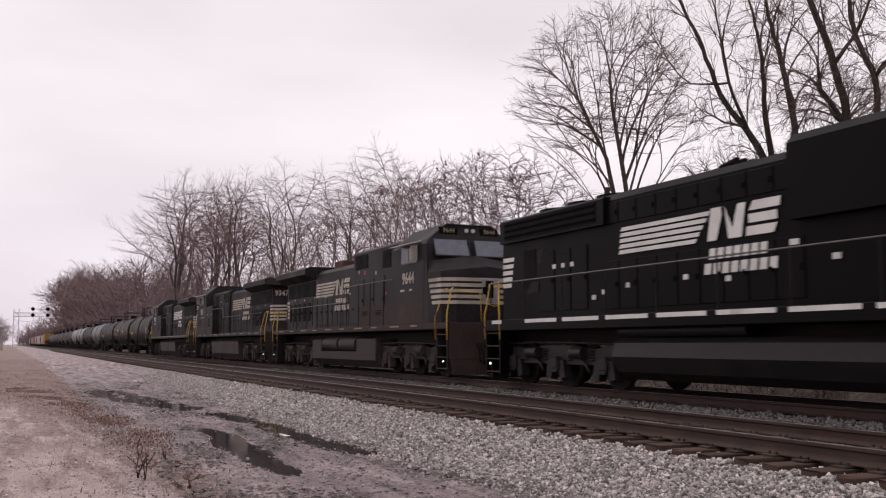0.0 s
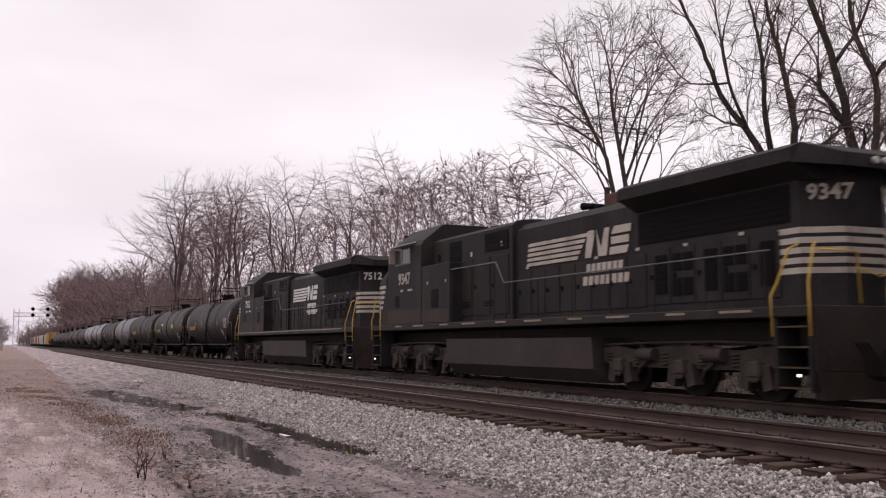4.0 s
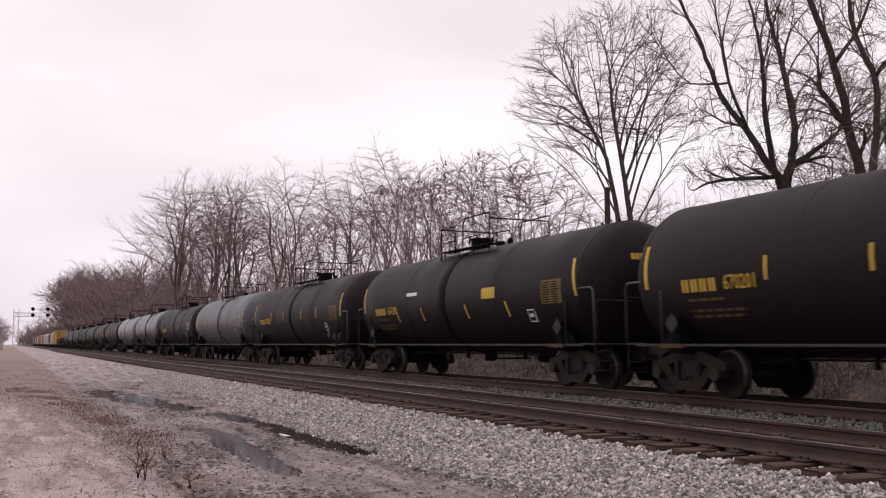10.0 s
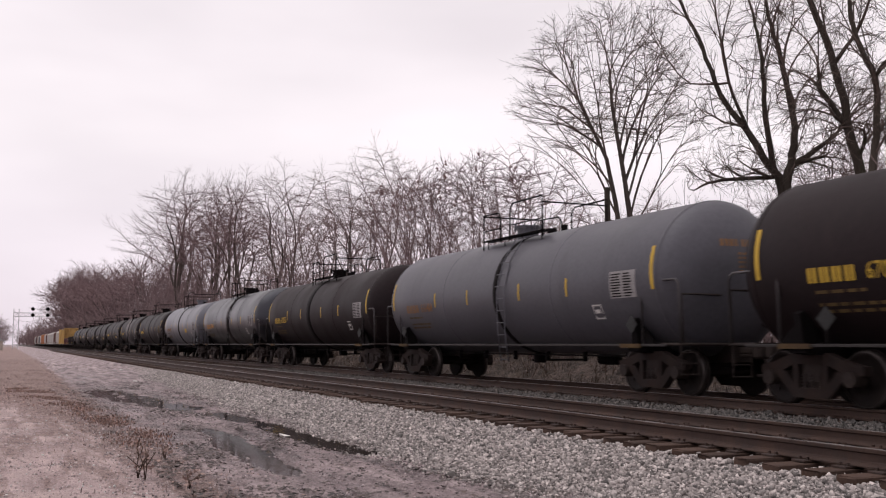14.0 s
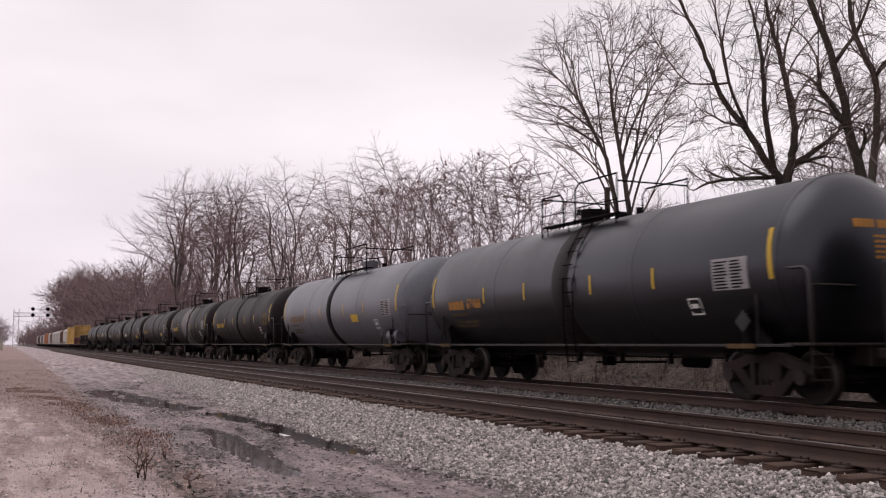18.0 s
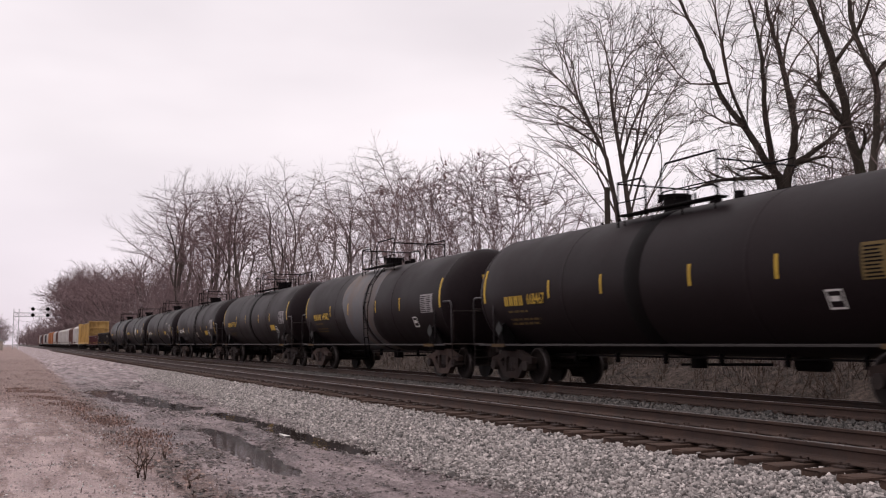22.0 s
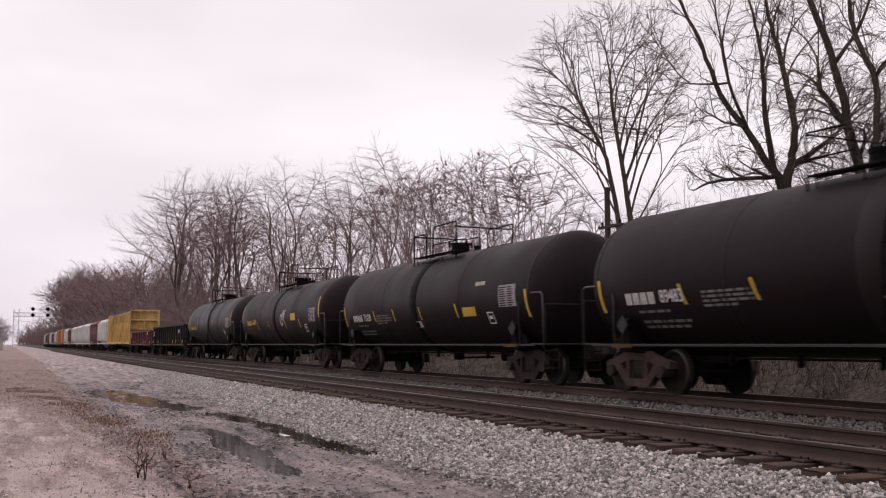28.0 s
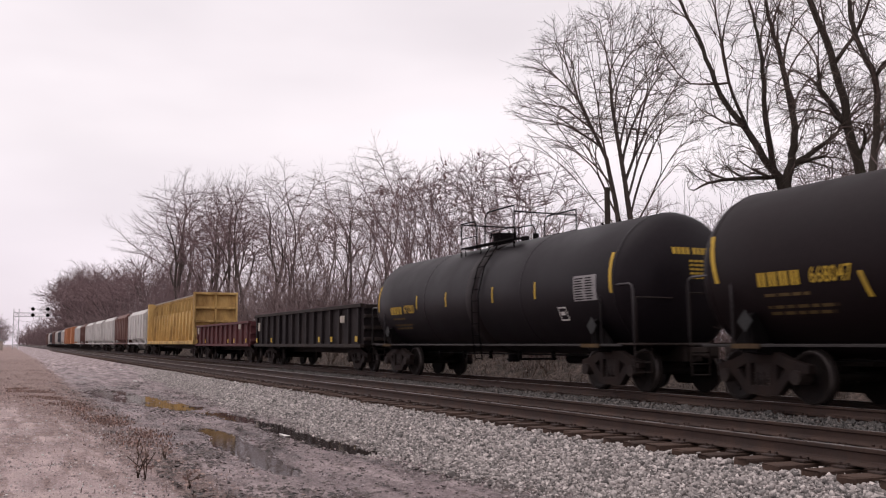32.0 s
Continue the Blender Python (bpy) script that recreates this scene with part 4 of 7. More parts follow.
for i in range(34):
    x, y, z = q.choice(tips)
    for k in range(5):
        p = Vector((x + q.gauss(0, 0.045), y + q.gauss(0, 0.045), z + q.gauss(0, 0.07)))
        o = len(g.v)
        for d in ((0.06, 0, -0.03), (-0.03, 0.05, -0.03), (-0.03, -0.05, -0.03), (0, 0, 0.07)):
            g.v.append(tuple(p + Vector(d)))
        for f in ((0, 1, 2), (0, 1, 3), (1, 2, 3), (2, 0, 3)):
            g.face([o + i_ for i_ in f])
for o in sumac.children:
    o["kind"] = "stuff"
sh = part("seed_head", g, M["seed"], sumac, "dark red-brown seed heads")
sh["kind"] = "stuff"


# ---- rolling stock: shared pieces ----
def wheelset_geo(g, r, gauge=0.755):
    g.cyl((0, -1.0, 0), (0, 1.0, 0), 0.085, 10)
    for s in (-1, 1):
        rings = []
        for y, q in ((gauge - 0.065, r + 0.028), (gauge - 0.035, r + 0.028), (gauge - 0.03, r), (gauge + 0.07, r - 0.006), (gauge + 0.07, r - 0.07), (gauge + 0.04, r - 0.09), (gauge + 0.035, 0.16), (gauge + 0.08, 0.13)):
            rings.append([(q * math.cos(6.2832 * i / 28), s * y, q * math.sin(6.2832 * i / 28)) for i in range(28)])
        g.loft(rings)
        for k in range(3):
            a = 2.094 * k
            g.box(0.25 * math.cos(a) - 0.03, 0.25 * math.cos(a) + 0.03, min(s * (gauge + 0.035), s * (gauge + 0.05)), max(s * (gauge + 0.035), s * (gauge + 0.05)), 0.25 * math.sin(a) - 0.03, 0.25 * math.sin(a) + 0.03)


def put_wheelset(truck, x, r, sense):
    def build(g):
        wheelset_geo(g, r)
        first = len(g.f)
        for s in (-1, 1):
            y0, y1 = s * 0.752, s * 0.828
            g.loft([[(q * math.cos(6.2832 * i / 28), y, q * math.sin(6.2832 * i / 28)) for i in range(28)] for y, q in ((y0, r + 0.001), (y1, r - 0.004), (y1, r - 0.03))], caps=False)
        g.paint(first, 1)
    w = part("wheelset", shared("wheelset_%d" % round(r * 100), M["wheel"], build), None, truck, "dark steel wheels on one axle with worn bright treads")
    w.matrix_basis = pose(x, 0, r)
    WHEELS.append((w, x, r, sense))


def freight_truck(car, x, sense=1, rusty=True, base=1.70, r=0.44):
    t = part("truck", shared("truck_bolster", M["grime"], lambda g: (g.box(-0.22, 0.22, -1.05, 1.05, 0.36, 0.72, 0.03), g.cyl((0, 0, 0.7), (0, 0, 0.86), 0.3, 14))), None, car, at=pose(x, 0, 0))

    h = base / 2
    for s in (-1, 1):
        y0, y1 = sorted((s * 0.93, s * 1.09))

        def side(g):
            # top chord, sloping tension members, spring seat and columns in one casting
            g.prism([(-h - 0.22, 0.50), (-h - 0.22, 0.64), (-h + 0.10, 0.70), (-0.34, 0.84), (0.34, 0.84), (h - 0.10, 0.70), (h + 0.22, 0.64), (h + 0.22, 0.50), (h - 0.12, 0.50), (0.34, 0.66), (-0.34, 0.66), (-h + 0.12, 0.50)], "y", y0, y1)
            g.prism([(-h + 0.10, 0.50), (-h + 0.30, 0.56), (-0.28, 0.27), (-0.38, 0.14)], "y", y0, y1)
            g.prism([(h - 0.30, 0.56), (h - 0.10, 0.50), (0.38, 0.14), (0.28, 0.27)], "y", y0, y1)
            g.prism([(-0.38, 0.13), (-0.28, 0.28), (0.28, 0.28), (0.38, 0.13)], "y", y0, y1)
            for e in (-1, 1):
                a, b = sorted((e * 0.25, e * 0.36))
                g.prism([(a, 0.26), (a, 0.68), (b, 0.68), (b, 0.26)], "y", y0 - 0.004, y1 + 0.004)
        part("side_frame", shared("side_frame_%d" % s, M["rust_bright"] if rusty == 2 else M["rusty_frame"], side), None, t)

        def spring(g):
            for dx in (-0.16, 0.0, 0.16):
                g.cyl((dx, s * 1.01, 0.27), (dx, s * 1.01, 0.54), 0.045, 8)
                for k in range(5):
                    g.cyl((dx, s * 1.01, 0.28 + k * 0.05), (dx, s * 1.01, 0.305 + k * 0.05), 0.07, 8)
            g.box(-0.24, 0.24, s * 1.01 - 0.07, s * 1.01 + 0.07, 0.26, 0.285)
        part("spring", shared("spring_group_%d" % s, M["grime"], spring), None, t)
        for e in (-1, 1):
            part("bearing", shared("bearing_%d" % s, M["grime"], lambda g: g.cyl((0, s * 0.9, r), (0, s * 1.17, r), 0.12, 12)), None, t, at=pose(e * h, 0, 0))
    for e in (-1, 1):
        put_wheelset(t, e * h, r, sense)
    return t


def coupler(car, x, out):
    def g_(g):
        g.box(-0.5, 0.0, -0.09, 0.09, 0.74, 0.92, 0.02)
        g.box(0.0, 0.26, -0.17, 0.13, 0.70, 0.98, 0.05)
        g.tube([(-0.2, 0.28, 0.78), (0.0, 0.27, 0.55), (0.2, 0.12, 0.42), (0.45, 0.1, 0.4)], 0.03, 6)
    part("coupler", shared("coupler", M["grime"], g_), None, car, at=pose(x, 0, 0, 0, 0, 0 if out > 0 else 180))


def curved_patch(g, x0, x1, z0, z1, r, zc, lift=0.006, n=5, far=False, rake=0.0):
    """A strip that lies on the side of a tank of radius r."""
    a0, a1 = math.asin(max(-1, min(1, (z0 - zc) / r))), math.asin(max(-1, min(1, (z1 - zc) / r)))
    s = 1 if far else -1
    o = len(g.v)
    for i in range(n + 1):
        a = a0 + (a1 - a0) * i / n
        y, z = s * (r + lift) * math.cos(a), zc + (r + lift) * math.sin(a)
        dx = rake * (0.5 - i / n)
        g.v += [(x0 + dx, y, z), (x1 + dx, y, z)]
    for i in range(n):
        g.face((o + 2 * i, o + 2 * i + 1, o + 2 * i + 3, o + 2 * i + 2), True)


def paint_tank(name, low, high, stain, amount, rough=0.5, gloss=0.3, scale=0.55, tint=(0.86, 0.87, 1.0, 1)):
    m = material(name, low, high, rough, 0, scale, 12, 0.03, gloss, stain, amount)
    m.node_tree.nodes["Principled BSDF"].inputs["Specular Tint"].default_value = tint
    return m


STAIN_RUST = (0.10, 0.055, 0.035)
PAINT = {
    "black": paint_tank("sooty_black_tank_paint", (0.0060, 0.0036, 0.0042), (0.0132, 0.0086, 0.0096), (0.022, 0.0150, 0.0150), 0.1, 0.54, 0.11, tint=(1.0, 0.92, 0.96, 1)),
    "brownish": paint_tank("dusty_black_tank_paint", (0.0078, 0.0050, 0.0056), (0.0180, 0.0122, 0.0130), (0.030, 0.0205, 0.0200), 0.2, 0.58, 0.12, tint=(1.0, 0.92, 0.96, 1)),
    "gloss": paint_tank("shiny_black_tank_paint", (0.0058, 0.0042, 0.0056), (0.0125, 0.0096, 0.0118), (0.026, 0.020, 0.0225), 0.0, 0.50, 0.13, tint=(1.0, 0.92, 0.97, 1)),
    "sheen": paint_tank("glossy_blue_black_tank_paint", (0.0026, 0.0025, 0.0032), (0.0062, 0.006, 0.0074), (0.015, 0.014, 0.017), 0.0, 0.38, 0.62),
    "grey": paint_tank("grey_tank_paint", (0.052, 0.0502, 0.058), (0.092, 0.0885, 0.101), (0.036, 0.034, 0.036), 0.3, 0.48, 0.3),
    "light": paint_tank("pale_grey_tank_paint", (0.061, 0.0605, 0.070), (0.105, 0.104, 0.117), (0.050, 0.049, 0.055), 0.2, 0.42, 0.55),
    "band": paint_tank("grey_band_with_rust_streaks", (0.060, 0.060, 0.066), (0.105, 0.104, 0.112), (0.125, 0.068, 0.036), 0.55, 0.6, scale=1.1),
}


def bars(g, x0, z0, rows, r, zc, far=False, seed=1):
    """Small unreadable writing: rows of (length, height, drop)."""
    q = random.Random(seed)
    z = z0
    for length, h, drop in rows:
        x = x0
        while x < x0 + length:
            w = min(q.uniform(0.10, 0.32), x0 + length - x)
            if w > 0.04:
                curved_patch(g, x, x + w - 0.03, z, z + h, r, zc, 0.006, 1, far)
            x += w + 0.03
        z -= drop


def tank_car(centre, number, paint, label, span=13.65, r=1.50, zc=2.24, style="u", text="yellow", stripes="yellow", low=False, band=None, end_text=True, air=False, bare=False, shift=-0.2, extra=None, rusty=True, width=None, raked=False, mids=None, panel="panel", dome=0.0, reach=0.5):
    half = span / 2
    car = thing("tank_car", label, "tank car", "tank cars of the freight train")
    mat = PAINT[paint]
    n = 40
    shell = half + 0.12
    # cylinder in welded courses, with rounded heads
    g = Geo()
    prof = []
    for k in range(9):
        a = math.pi / 2 * k / 8
        prof.append((-shell - 0.72 * math.cos(a), r * math.sin(a) if k else 0.02))
    xs = list(np.linspace(-shell, shell, 8))
    ring_prof = prof + [(x, r) for x in xs[1:-1]] + [(-a, b) for a, b in reversed(prof)]
    g.loft([[(x, q * math.cos(6.28319 * i / n), zc + q * math.sin(6.28319 * i / n)) for i in range(n)] for x, q in ring_prof])
    tank = part("tank", g, mat, car)
    for x in (xs[0], xs[-1], xs[2], xs[5]):
        g = Geo()
        g.loft([[(x + dx, (r + e) * math.cos(6.28319 * i / n), zc + (r + e) * math.sin(6.28319 * i / n)) for i in range(n)] for dx, e in ((-0.035, 0.0), (-0.02, 0.007), (0.02, 0.007), (0.035, 0.0))], caps=False)
        part("weld_seam", g, mat, tank)
    # dark collar round the middle, under the dome, where the loading spills
    g = Geo()
    wid = (0.26 if bare else 0.35) if width is None else width
    g.loft([[(x + shift + (-0.1 if bare else 0.45), (r + e) * math.cos(6.28319 * i / n), zc + (r + e) * math.sin(6.28319 * i / n)) for i in range(n)] for x, e in ((-wid, 0.0), (-wid + 0.02, 0.012), (wid - 0.02, 0.012), (wid, 0.0))], caps=False)
    part("collar", g, M["dark"] if bare or paint in ("grey", "light") else PAINT["brownish"], car)
    if band:
        for x0, x1, mk in band:
            g = Geo()
            q = random.Random(4)
            jag0 = [q.uniform(-0.16, 0.16) for _ in range(n)]
            jag1 = [q.uniform(-0.16, 0.16) for _ in range(n)]
            sm0 = [sum(jag0[(i + k) % n] for k in range(4)) * 0.35 + 0.22 * math.sin(6.283 * i / n * 2) for i in range(n)]
            sm1 = [sum(jag1[(i + k) % n] for k in range(4)) * 0.35 + 0.22 * math.sin(6.283 * i / n * 3) for i in range(n)]
            g.loft([[((x0 + sm0[i]) * (1 - f) + (x1 + sm1[i]) * f, (r + 0.005) * math.cos(6.28319 * i / n), zc + (r + 0.005) * math.sin(6.28319 * i / n)) for i in range(n)] for f in (0, 0.33, 0.66, 1)], caps=False)
            part("band", g, mk, car)
    # stub sills, bolsters, side sill rail
    for e in (-1, 1):
        a, b = sorted((e * (half - 2.2), e * (half + 0.75)))
        part("stub_sill", Geo().box(a, b, -0.22, 0.22, 0.62, 1.0, 0.02), M["grime"], car)
    for e in (-1, 1):
        for s in (-1, 1):
            g = Geo()
            g.prism([(s * 0.2, 0.7), (s * 1.42, 0.84), (s * 1.42, 0.95), (s * 1.0, 1.0), (s * 0.2, 0.98)], "x", e * 6.05 - 0.2, e * 6.05 + 0.2)
            g.prism([(s * 1.0, 0.95), (s * 1.36, 0.95), (s * 1.42, 1.45), (s * 1.33, 1.50), (s * 1.1, 1.2)], "x", e * 6.05 - 0.07, e * 6.05 + 0.07)
            g.prism([(e * 5.98, 0.96), (e * 6.55, 0.96), (e * 6.52, 1.05), (e * 6.05, 1.42)], "y", s * 1.25, s * 1.29)
            part("body_bolster", g, M["dark"], car)
    for s in (-1, 1):
        g = Geo()
        g.box(-half - 0.35, half + 0.35, s * 1.46 - 0.025, s * 1.46 + 0.025, 0.93, 0.98, 0.008)
        part("side_sill", g, M["sill"], car)
        for e in (-1, 1):
            part("jacking_pad", Geo().box(e * 6.05 - 0.34, e * 6.05 + 0.34, s * 1.49 - 0.02, s * 1.49 + 0.02, 0.905, 0.985), M["worn_tan"], car)
    for e in (-1, 1):
        x, z, q = e * (half - (1.42 if air else 0.75)), 1.36, 0.19
        g = Geo().prism([(x - q, z), (x, z + q), (x + q, z), (x, z - q)], "y", -1.475, -1.465)
        if paint in ("light", "sheen") and e < 0:
            continue
        pl = part("diamond_placard", g, M["panel_dim"], car, "dull grey diamond-shaped placard")
        part("placard_bracket", Geo().box(x - 0.02, x + 0.02, -1.464, -1.44, 0.98, z + 0.1), M["dark"], pl)
    # end platforms, railings and brake gear
    for e in (-1, 1):
        g = Geo()
        a, b = sorted((e * (half + 0.15), e * (half + 0.80)))
        g.box(a, b, -1.45, 1.45, 0.95, 1.0, 0.01)
        part("end_platform", g, M["grime"], car)
        g = Geo()
        for s in (-1, 1):
            rail = Geo().tube([(e * (half - 0.42), s * 1.44, 0.98), (e * (half - 0.42), s * 1.46, 2.05), (e * (half - 0.38), s * 1.46, 2.14), (e * (half - 0.30), s * 1.46, 2.18), (e * (half + 0.62), s * 1.46, 2.18), (e * (half + 0.70), s * 1.46, 2.14), (e * (half + 0.74), s * 1.46, 2.05), (e * (half + 0.74), s * 1.44, 0.98)], 0.024, 7)
            part("corner_handrail", rail, M["rail_dim"], car)
            for z in (0.42, 0.62, 0.82):
                g.cyl((e * (half + 0.72), s * 1.02, z), (e * (half + 0.72), s * 1.42, z), 0.014, 5)
            for y in (1.02, 1.42):
                g.cyl((e * (half + 0.72), s * y, 0.40), (e * (half + 0.72), s * y, 1.0), 0.014, 5)
        g.tube([(e * (half + 0.76), -1.40, 1.0), (e * (half + 0.76), -1.40, 1.9), (e * (half + 0.76), 1.40, 1.9), (e * (half + 0.76), 1.40, 1.0)], 0.02, 6)
        part("end_railing", g, M["grime"], car)
        coupler(car, e * (half + 1.15), e)
    g = Geo()
    g.tube([(half + 0.62 + 0.0, 0.75 + 0.26 * math.cos(a * 0.5236), 1.55 + 0.26 * math.sin(a * 0.5236)) for a in range(13)], 0.018, 6)
    for a in range(4):
        g.cyl((half + 0.62, 0.75, 1.55), (half + 0.62, 0.75 + 0.26 * math.cos(a * 1.571), 1.55 + 0.26 * math.sin(a * 1.571)), 0.012, 5)
    part("brake_wheel", g, M["grime"], car)
    g = Geo()
    g.cyl((2.2, 0.35, 0.62), (2.9, 0.35, 0.62), 0.13, 10)
    g.cyl((-1.1, 0.3, 0.55), (1.6, 0.3, 0.60), 0.03, 6)
    g.cyl((-half + 1, -0.5, 0.72), (half - 1, -0.5, 0.72), 0.022, 6)
    for k in range(6):
        x = -4 + k * 1.7
        g.box(x, x + 0.05, -0.55, -0.45, 0.58, 0.8)
    g.cyl((-0.15, 0, zc - r - 0.24), (-0.15, 0, zc - r + 0.02), 0.17, 10)
    part("brake_rigging", g, M["dark"], car)
    if air:
        g = Geo()
        g.cyl((half - 1.25, -1.18, 1.24), (half - 0.35, -1.18, 1.24), 0.2, 14)
        g.box(half - 1.1, half - 1.04, -1.32, -1.0, 0.98, 1.2)
        g.box(half - 0.56, half - 0.50, -1.32, -1.0, 0.98, 1.2)
        part("air_reservoir", g, PAINT["light"] if paint == "light" else M["grime"], car)
    # dome, platform and its railing
    top = zc + r
    at_dome = shift - 0.55 + dome
    g = Geo()
    g.cyl((at_dome, 0, top - 0.05), (at_dome, 0, top + 0.28), 0.29, 16)
    g.cyl((at_dome, 0, top + 0.28), (at_dome, 0, top + 0.34), 0.32, 16)
    for k in range(8):
        a = k * 0.785
        g.cyl((at_dome + 0.37 * math.cos(a), 0.37 * math.sin(a), top + 0.2), (at_dome + 0.37 * math.cos(a), 0.37 * math.sin(a), top + 0.38), 0.025, 5)
    part("dome", g, mat if paint in ("light", "grey") else M["dark"], car)
    g = Geo()
    g.cyl((shift + 0.55 - 0.6 * dome, 0.1, top - 0.03), (shift + 0.55 - 0.6 * dome, 0.1, top + 0.16), 0.13, 10)
    part("valve", g, M["dark"], car)
    part("valve", Geo().cyl((shift + 1.0 + reach, -0.1, top - 0.03), (shift + 1.0 + reach, -0.1, top + 0.14), 0.09, 8), M["dark"], car)
    x0, x1, py = shift - 1.35, shift + 1.35 + reach, 0.80
    for s in (-1, 1):
        g = Geo()
        g.box(x0, x1, s * py - 0.12, s * py + 0.12, top - 0.07, top - 0.03, 0.006)
        for k in range(4):
            x = x0 + 0.15 + k * (x1 - x0 - 0.3) / 3
            g.cyl((x, s * (py + 0.08), top - 0.05), (x, s * (py + 0.06), zc + math.sqrt(r * r - (py + 0.06) ** 2) - 0.02), 0.016, 5)
        part("walkway", g, M["dark"], car)
        y = s * (py + 0.13)
        zt = top + 0.66
        g = Geo()
        g.tube([(x0, y, top - 0.3), (x0, y, zt), (x0 + 0.85, y, zt - 0.02), (x0 + 0.98, y, zt - 0.16), (x0 + 1.0, y, top - 0.15)], 0.022, 6)
        g.tube([(x0 + 1.5, y, top - 0.15), (x0 + 1.52, y, zt), (x0 + 1.68, y, zt + 0.14), (x1, y, zt + 0.14), (x1, y, top - 0.2)], 0.022, 6)
        g.tube([(x0, y, top + 0.22), (x0 + 1.0, y, top + 0.22)], 0.014, 5)
        g.tube([(x0 + 1.5, y, top + 0.24), (x1, y, top + 0.24)], 0.014, 5)
        part("walkway_railing", g, M["dark"], car)
    for x in (x0, x1):
        g = Geo().tube([(x, -py - 0.13, top + 0.64), (x, py + 0.13, top + 0.64)], 0.02, 6)
        part("walkway_railing", g, M["dark"], car)
    if not bare:
        g = Geo()
        lx = shift + 0.85
        for dx in (-0.2, 0.2):
            g.tube([(lx + dx, -1.46, 0.55), (lx + dx, -1.56, 1.3), (lx + dx, -1.58, zc), (lx + dx, -1.40, zc + 0.75), (lx + dx, -py - 0.2, top - 0.15)], 0.017, 5)
        for z in np.arange(0.6, top - 0.25, 0.3):
            y = -1.46 - 0.12 * min(1, max(0, (z - 0.75) / 0.6)) if z < zc else -0.09 - math.sqrt(max(0.2, r * r - (z - zc) ** 2))
            g.cyl((lx - 0.2, y, z), (lx + 0.2, y, z), 0.013, 5)
        part("ladder", g, mat if paint in ("grey", "light") else M["black_hole"], car)
    # paint marks: long stripes by the heads, short ones between
    sm = M[stripes]
    zz = (1.62, 2.28) if low else (2.02, 2.86)
    for e in (-1, 1):
        g = Geo()
        curved_patch(g, e * half - 0.048, e * half + 0.048, zz[0], zz[1], r, zc, 0.006, 7, False, 0.22 if raked else 0.06)
        part("stripe", g, sm, car)
    if mids is None:
        mids = (-4.17, -2.26, 0.19, 2.36, 4.44) if style == "g" else (-3.55, -1.4, 1.5, 3.7)
    for x in mids:
        g = Geo()
        if low:
            curved_patch(g, x - 0.038, x + 0.038, 1.70, 2.08, r, zc, 0.006, 4, False, 0.12)
        elif raked:
            curved_patch(g, x - 0.038, x + 0.038, 1.66, 2.04, r, zc, 0.006, 4, False, 0.12)
        else:
            curved_patch(g, x - 0.036, x + 0.036, 2.02, 2.42, r, zc, 0.006, 4)
        part("stripe", g, sm, car)
    tm = M[text]
    zt = 1.86 if low else 2.02
    tx = -half - (0.22 if style == "g" else 0.0)
    yt = -math.sqrt(r * r - (zt - zc) ** 2) - 0.016
    tilt = math.degrees(math.asin((zt - zc) / r))
    g = Geo()
    for k in range(4):
        for a in (0.0, 0.105):
            curved_patch(g, tx + 1.10 + a + k * 0.245, tx + 1.17 + a + k * 0.245, zt - 0.115, zt + 0.115, r, zc, 0.006, 2)
    part("reporting_mark", g, tm, car)["kind"] = "stuff"
    lettering(number, 0.36, tm, car, tx + (2.66 if len(number) > 5 else 2.56), zt, yt, -tilt, 0.0015, 0.78)
    g = Geo()
    bars(g, -half + 1.2, zt - 0.28, ((1.0, 0.05, 0.19), (1.5, 0.05, 0.10), (1.4, 0.05, 0.1)), r, zc, False, len(number))
    sw_ = part("small_writing", g, M["small_white"] if text == "white" else M["small_text"], car)
    sw_["kind"] = "stuff"
    if style == "g":
        g = Geo()
        bars(g, -half + 3.2, zt + 0.02, ((1.25, 0.045, 0.08), (1.45, 0.045, 0.08), (1.35, 0.045, 0.08), (0.9, 0.045, 0.08)), r, zc, False, 3)
        part("weight_writing", g, M["small_white"], car)["kind"] = "stuff"
    # data table and stencil box near the leading end
    g = Geo()
    for k in range(3):
        curved_patch(g, half - 1.42, half - 0.52, 1.90 + k * 0.18, 2.08 + k * 0.18, r, zc, 0.006, 2)
    dp = part("data_panel", g, M[panel], car)
    g = Geo()
    for k in range(9):
        z = 1.925 + k * 0.055
        for c, w_ in ((0, 0.36), (1, 0.30)):
            x = half - 1.37 + c * 0.43
            curved_patch(g, x, x + w_ - 0.022 * ((k * 5 + c * 3) % 4), z, z + 0.026, r, zc, 0.010, 1)
    dr = part("table_print", g, M["dark"], dp)
    dr["kind"] = "stuff"
    g = Geo()
    for a, b, c, d in ((0, 0.34, 1.50, 1.53), (0, 0.34, 1.77, 1.80), (0, 0.03, 1.50, 1.80), (0.31, 0.34, 1.50, 1.80), (0.08, 0.26, 1.62, 1.70)):
        curved_patch(g, half - 2.2 + a, half - 2.2 + b, c, d, r, zc, 0.006, 1)
    part("stencil_box", g, M["white"], car)
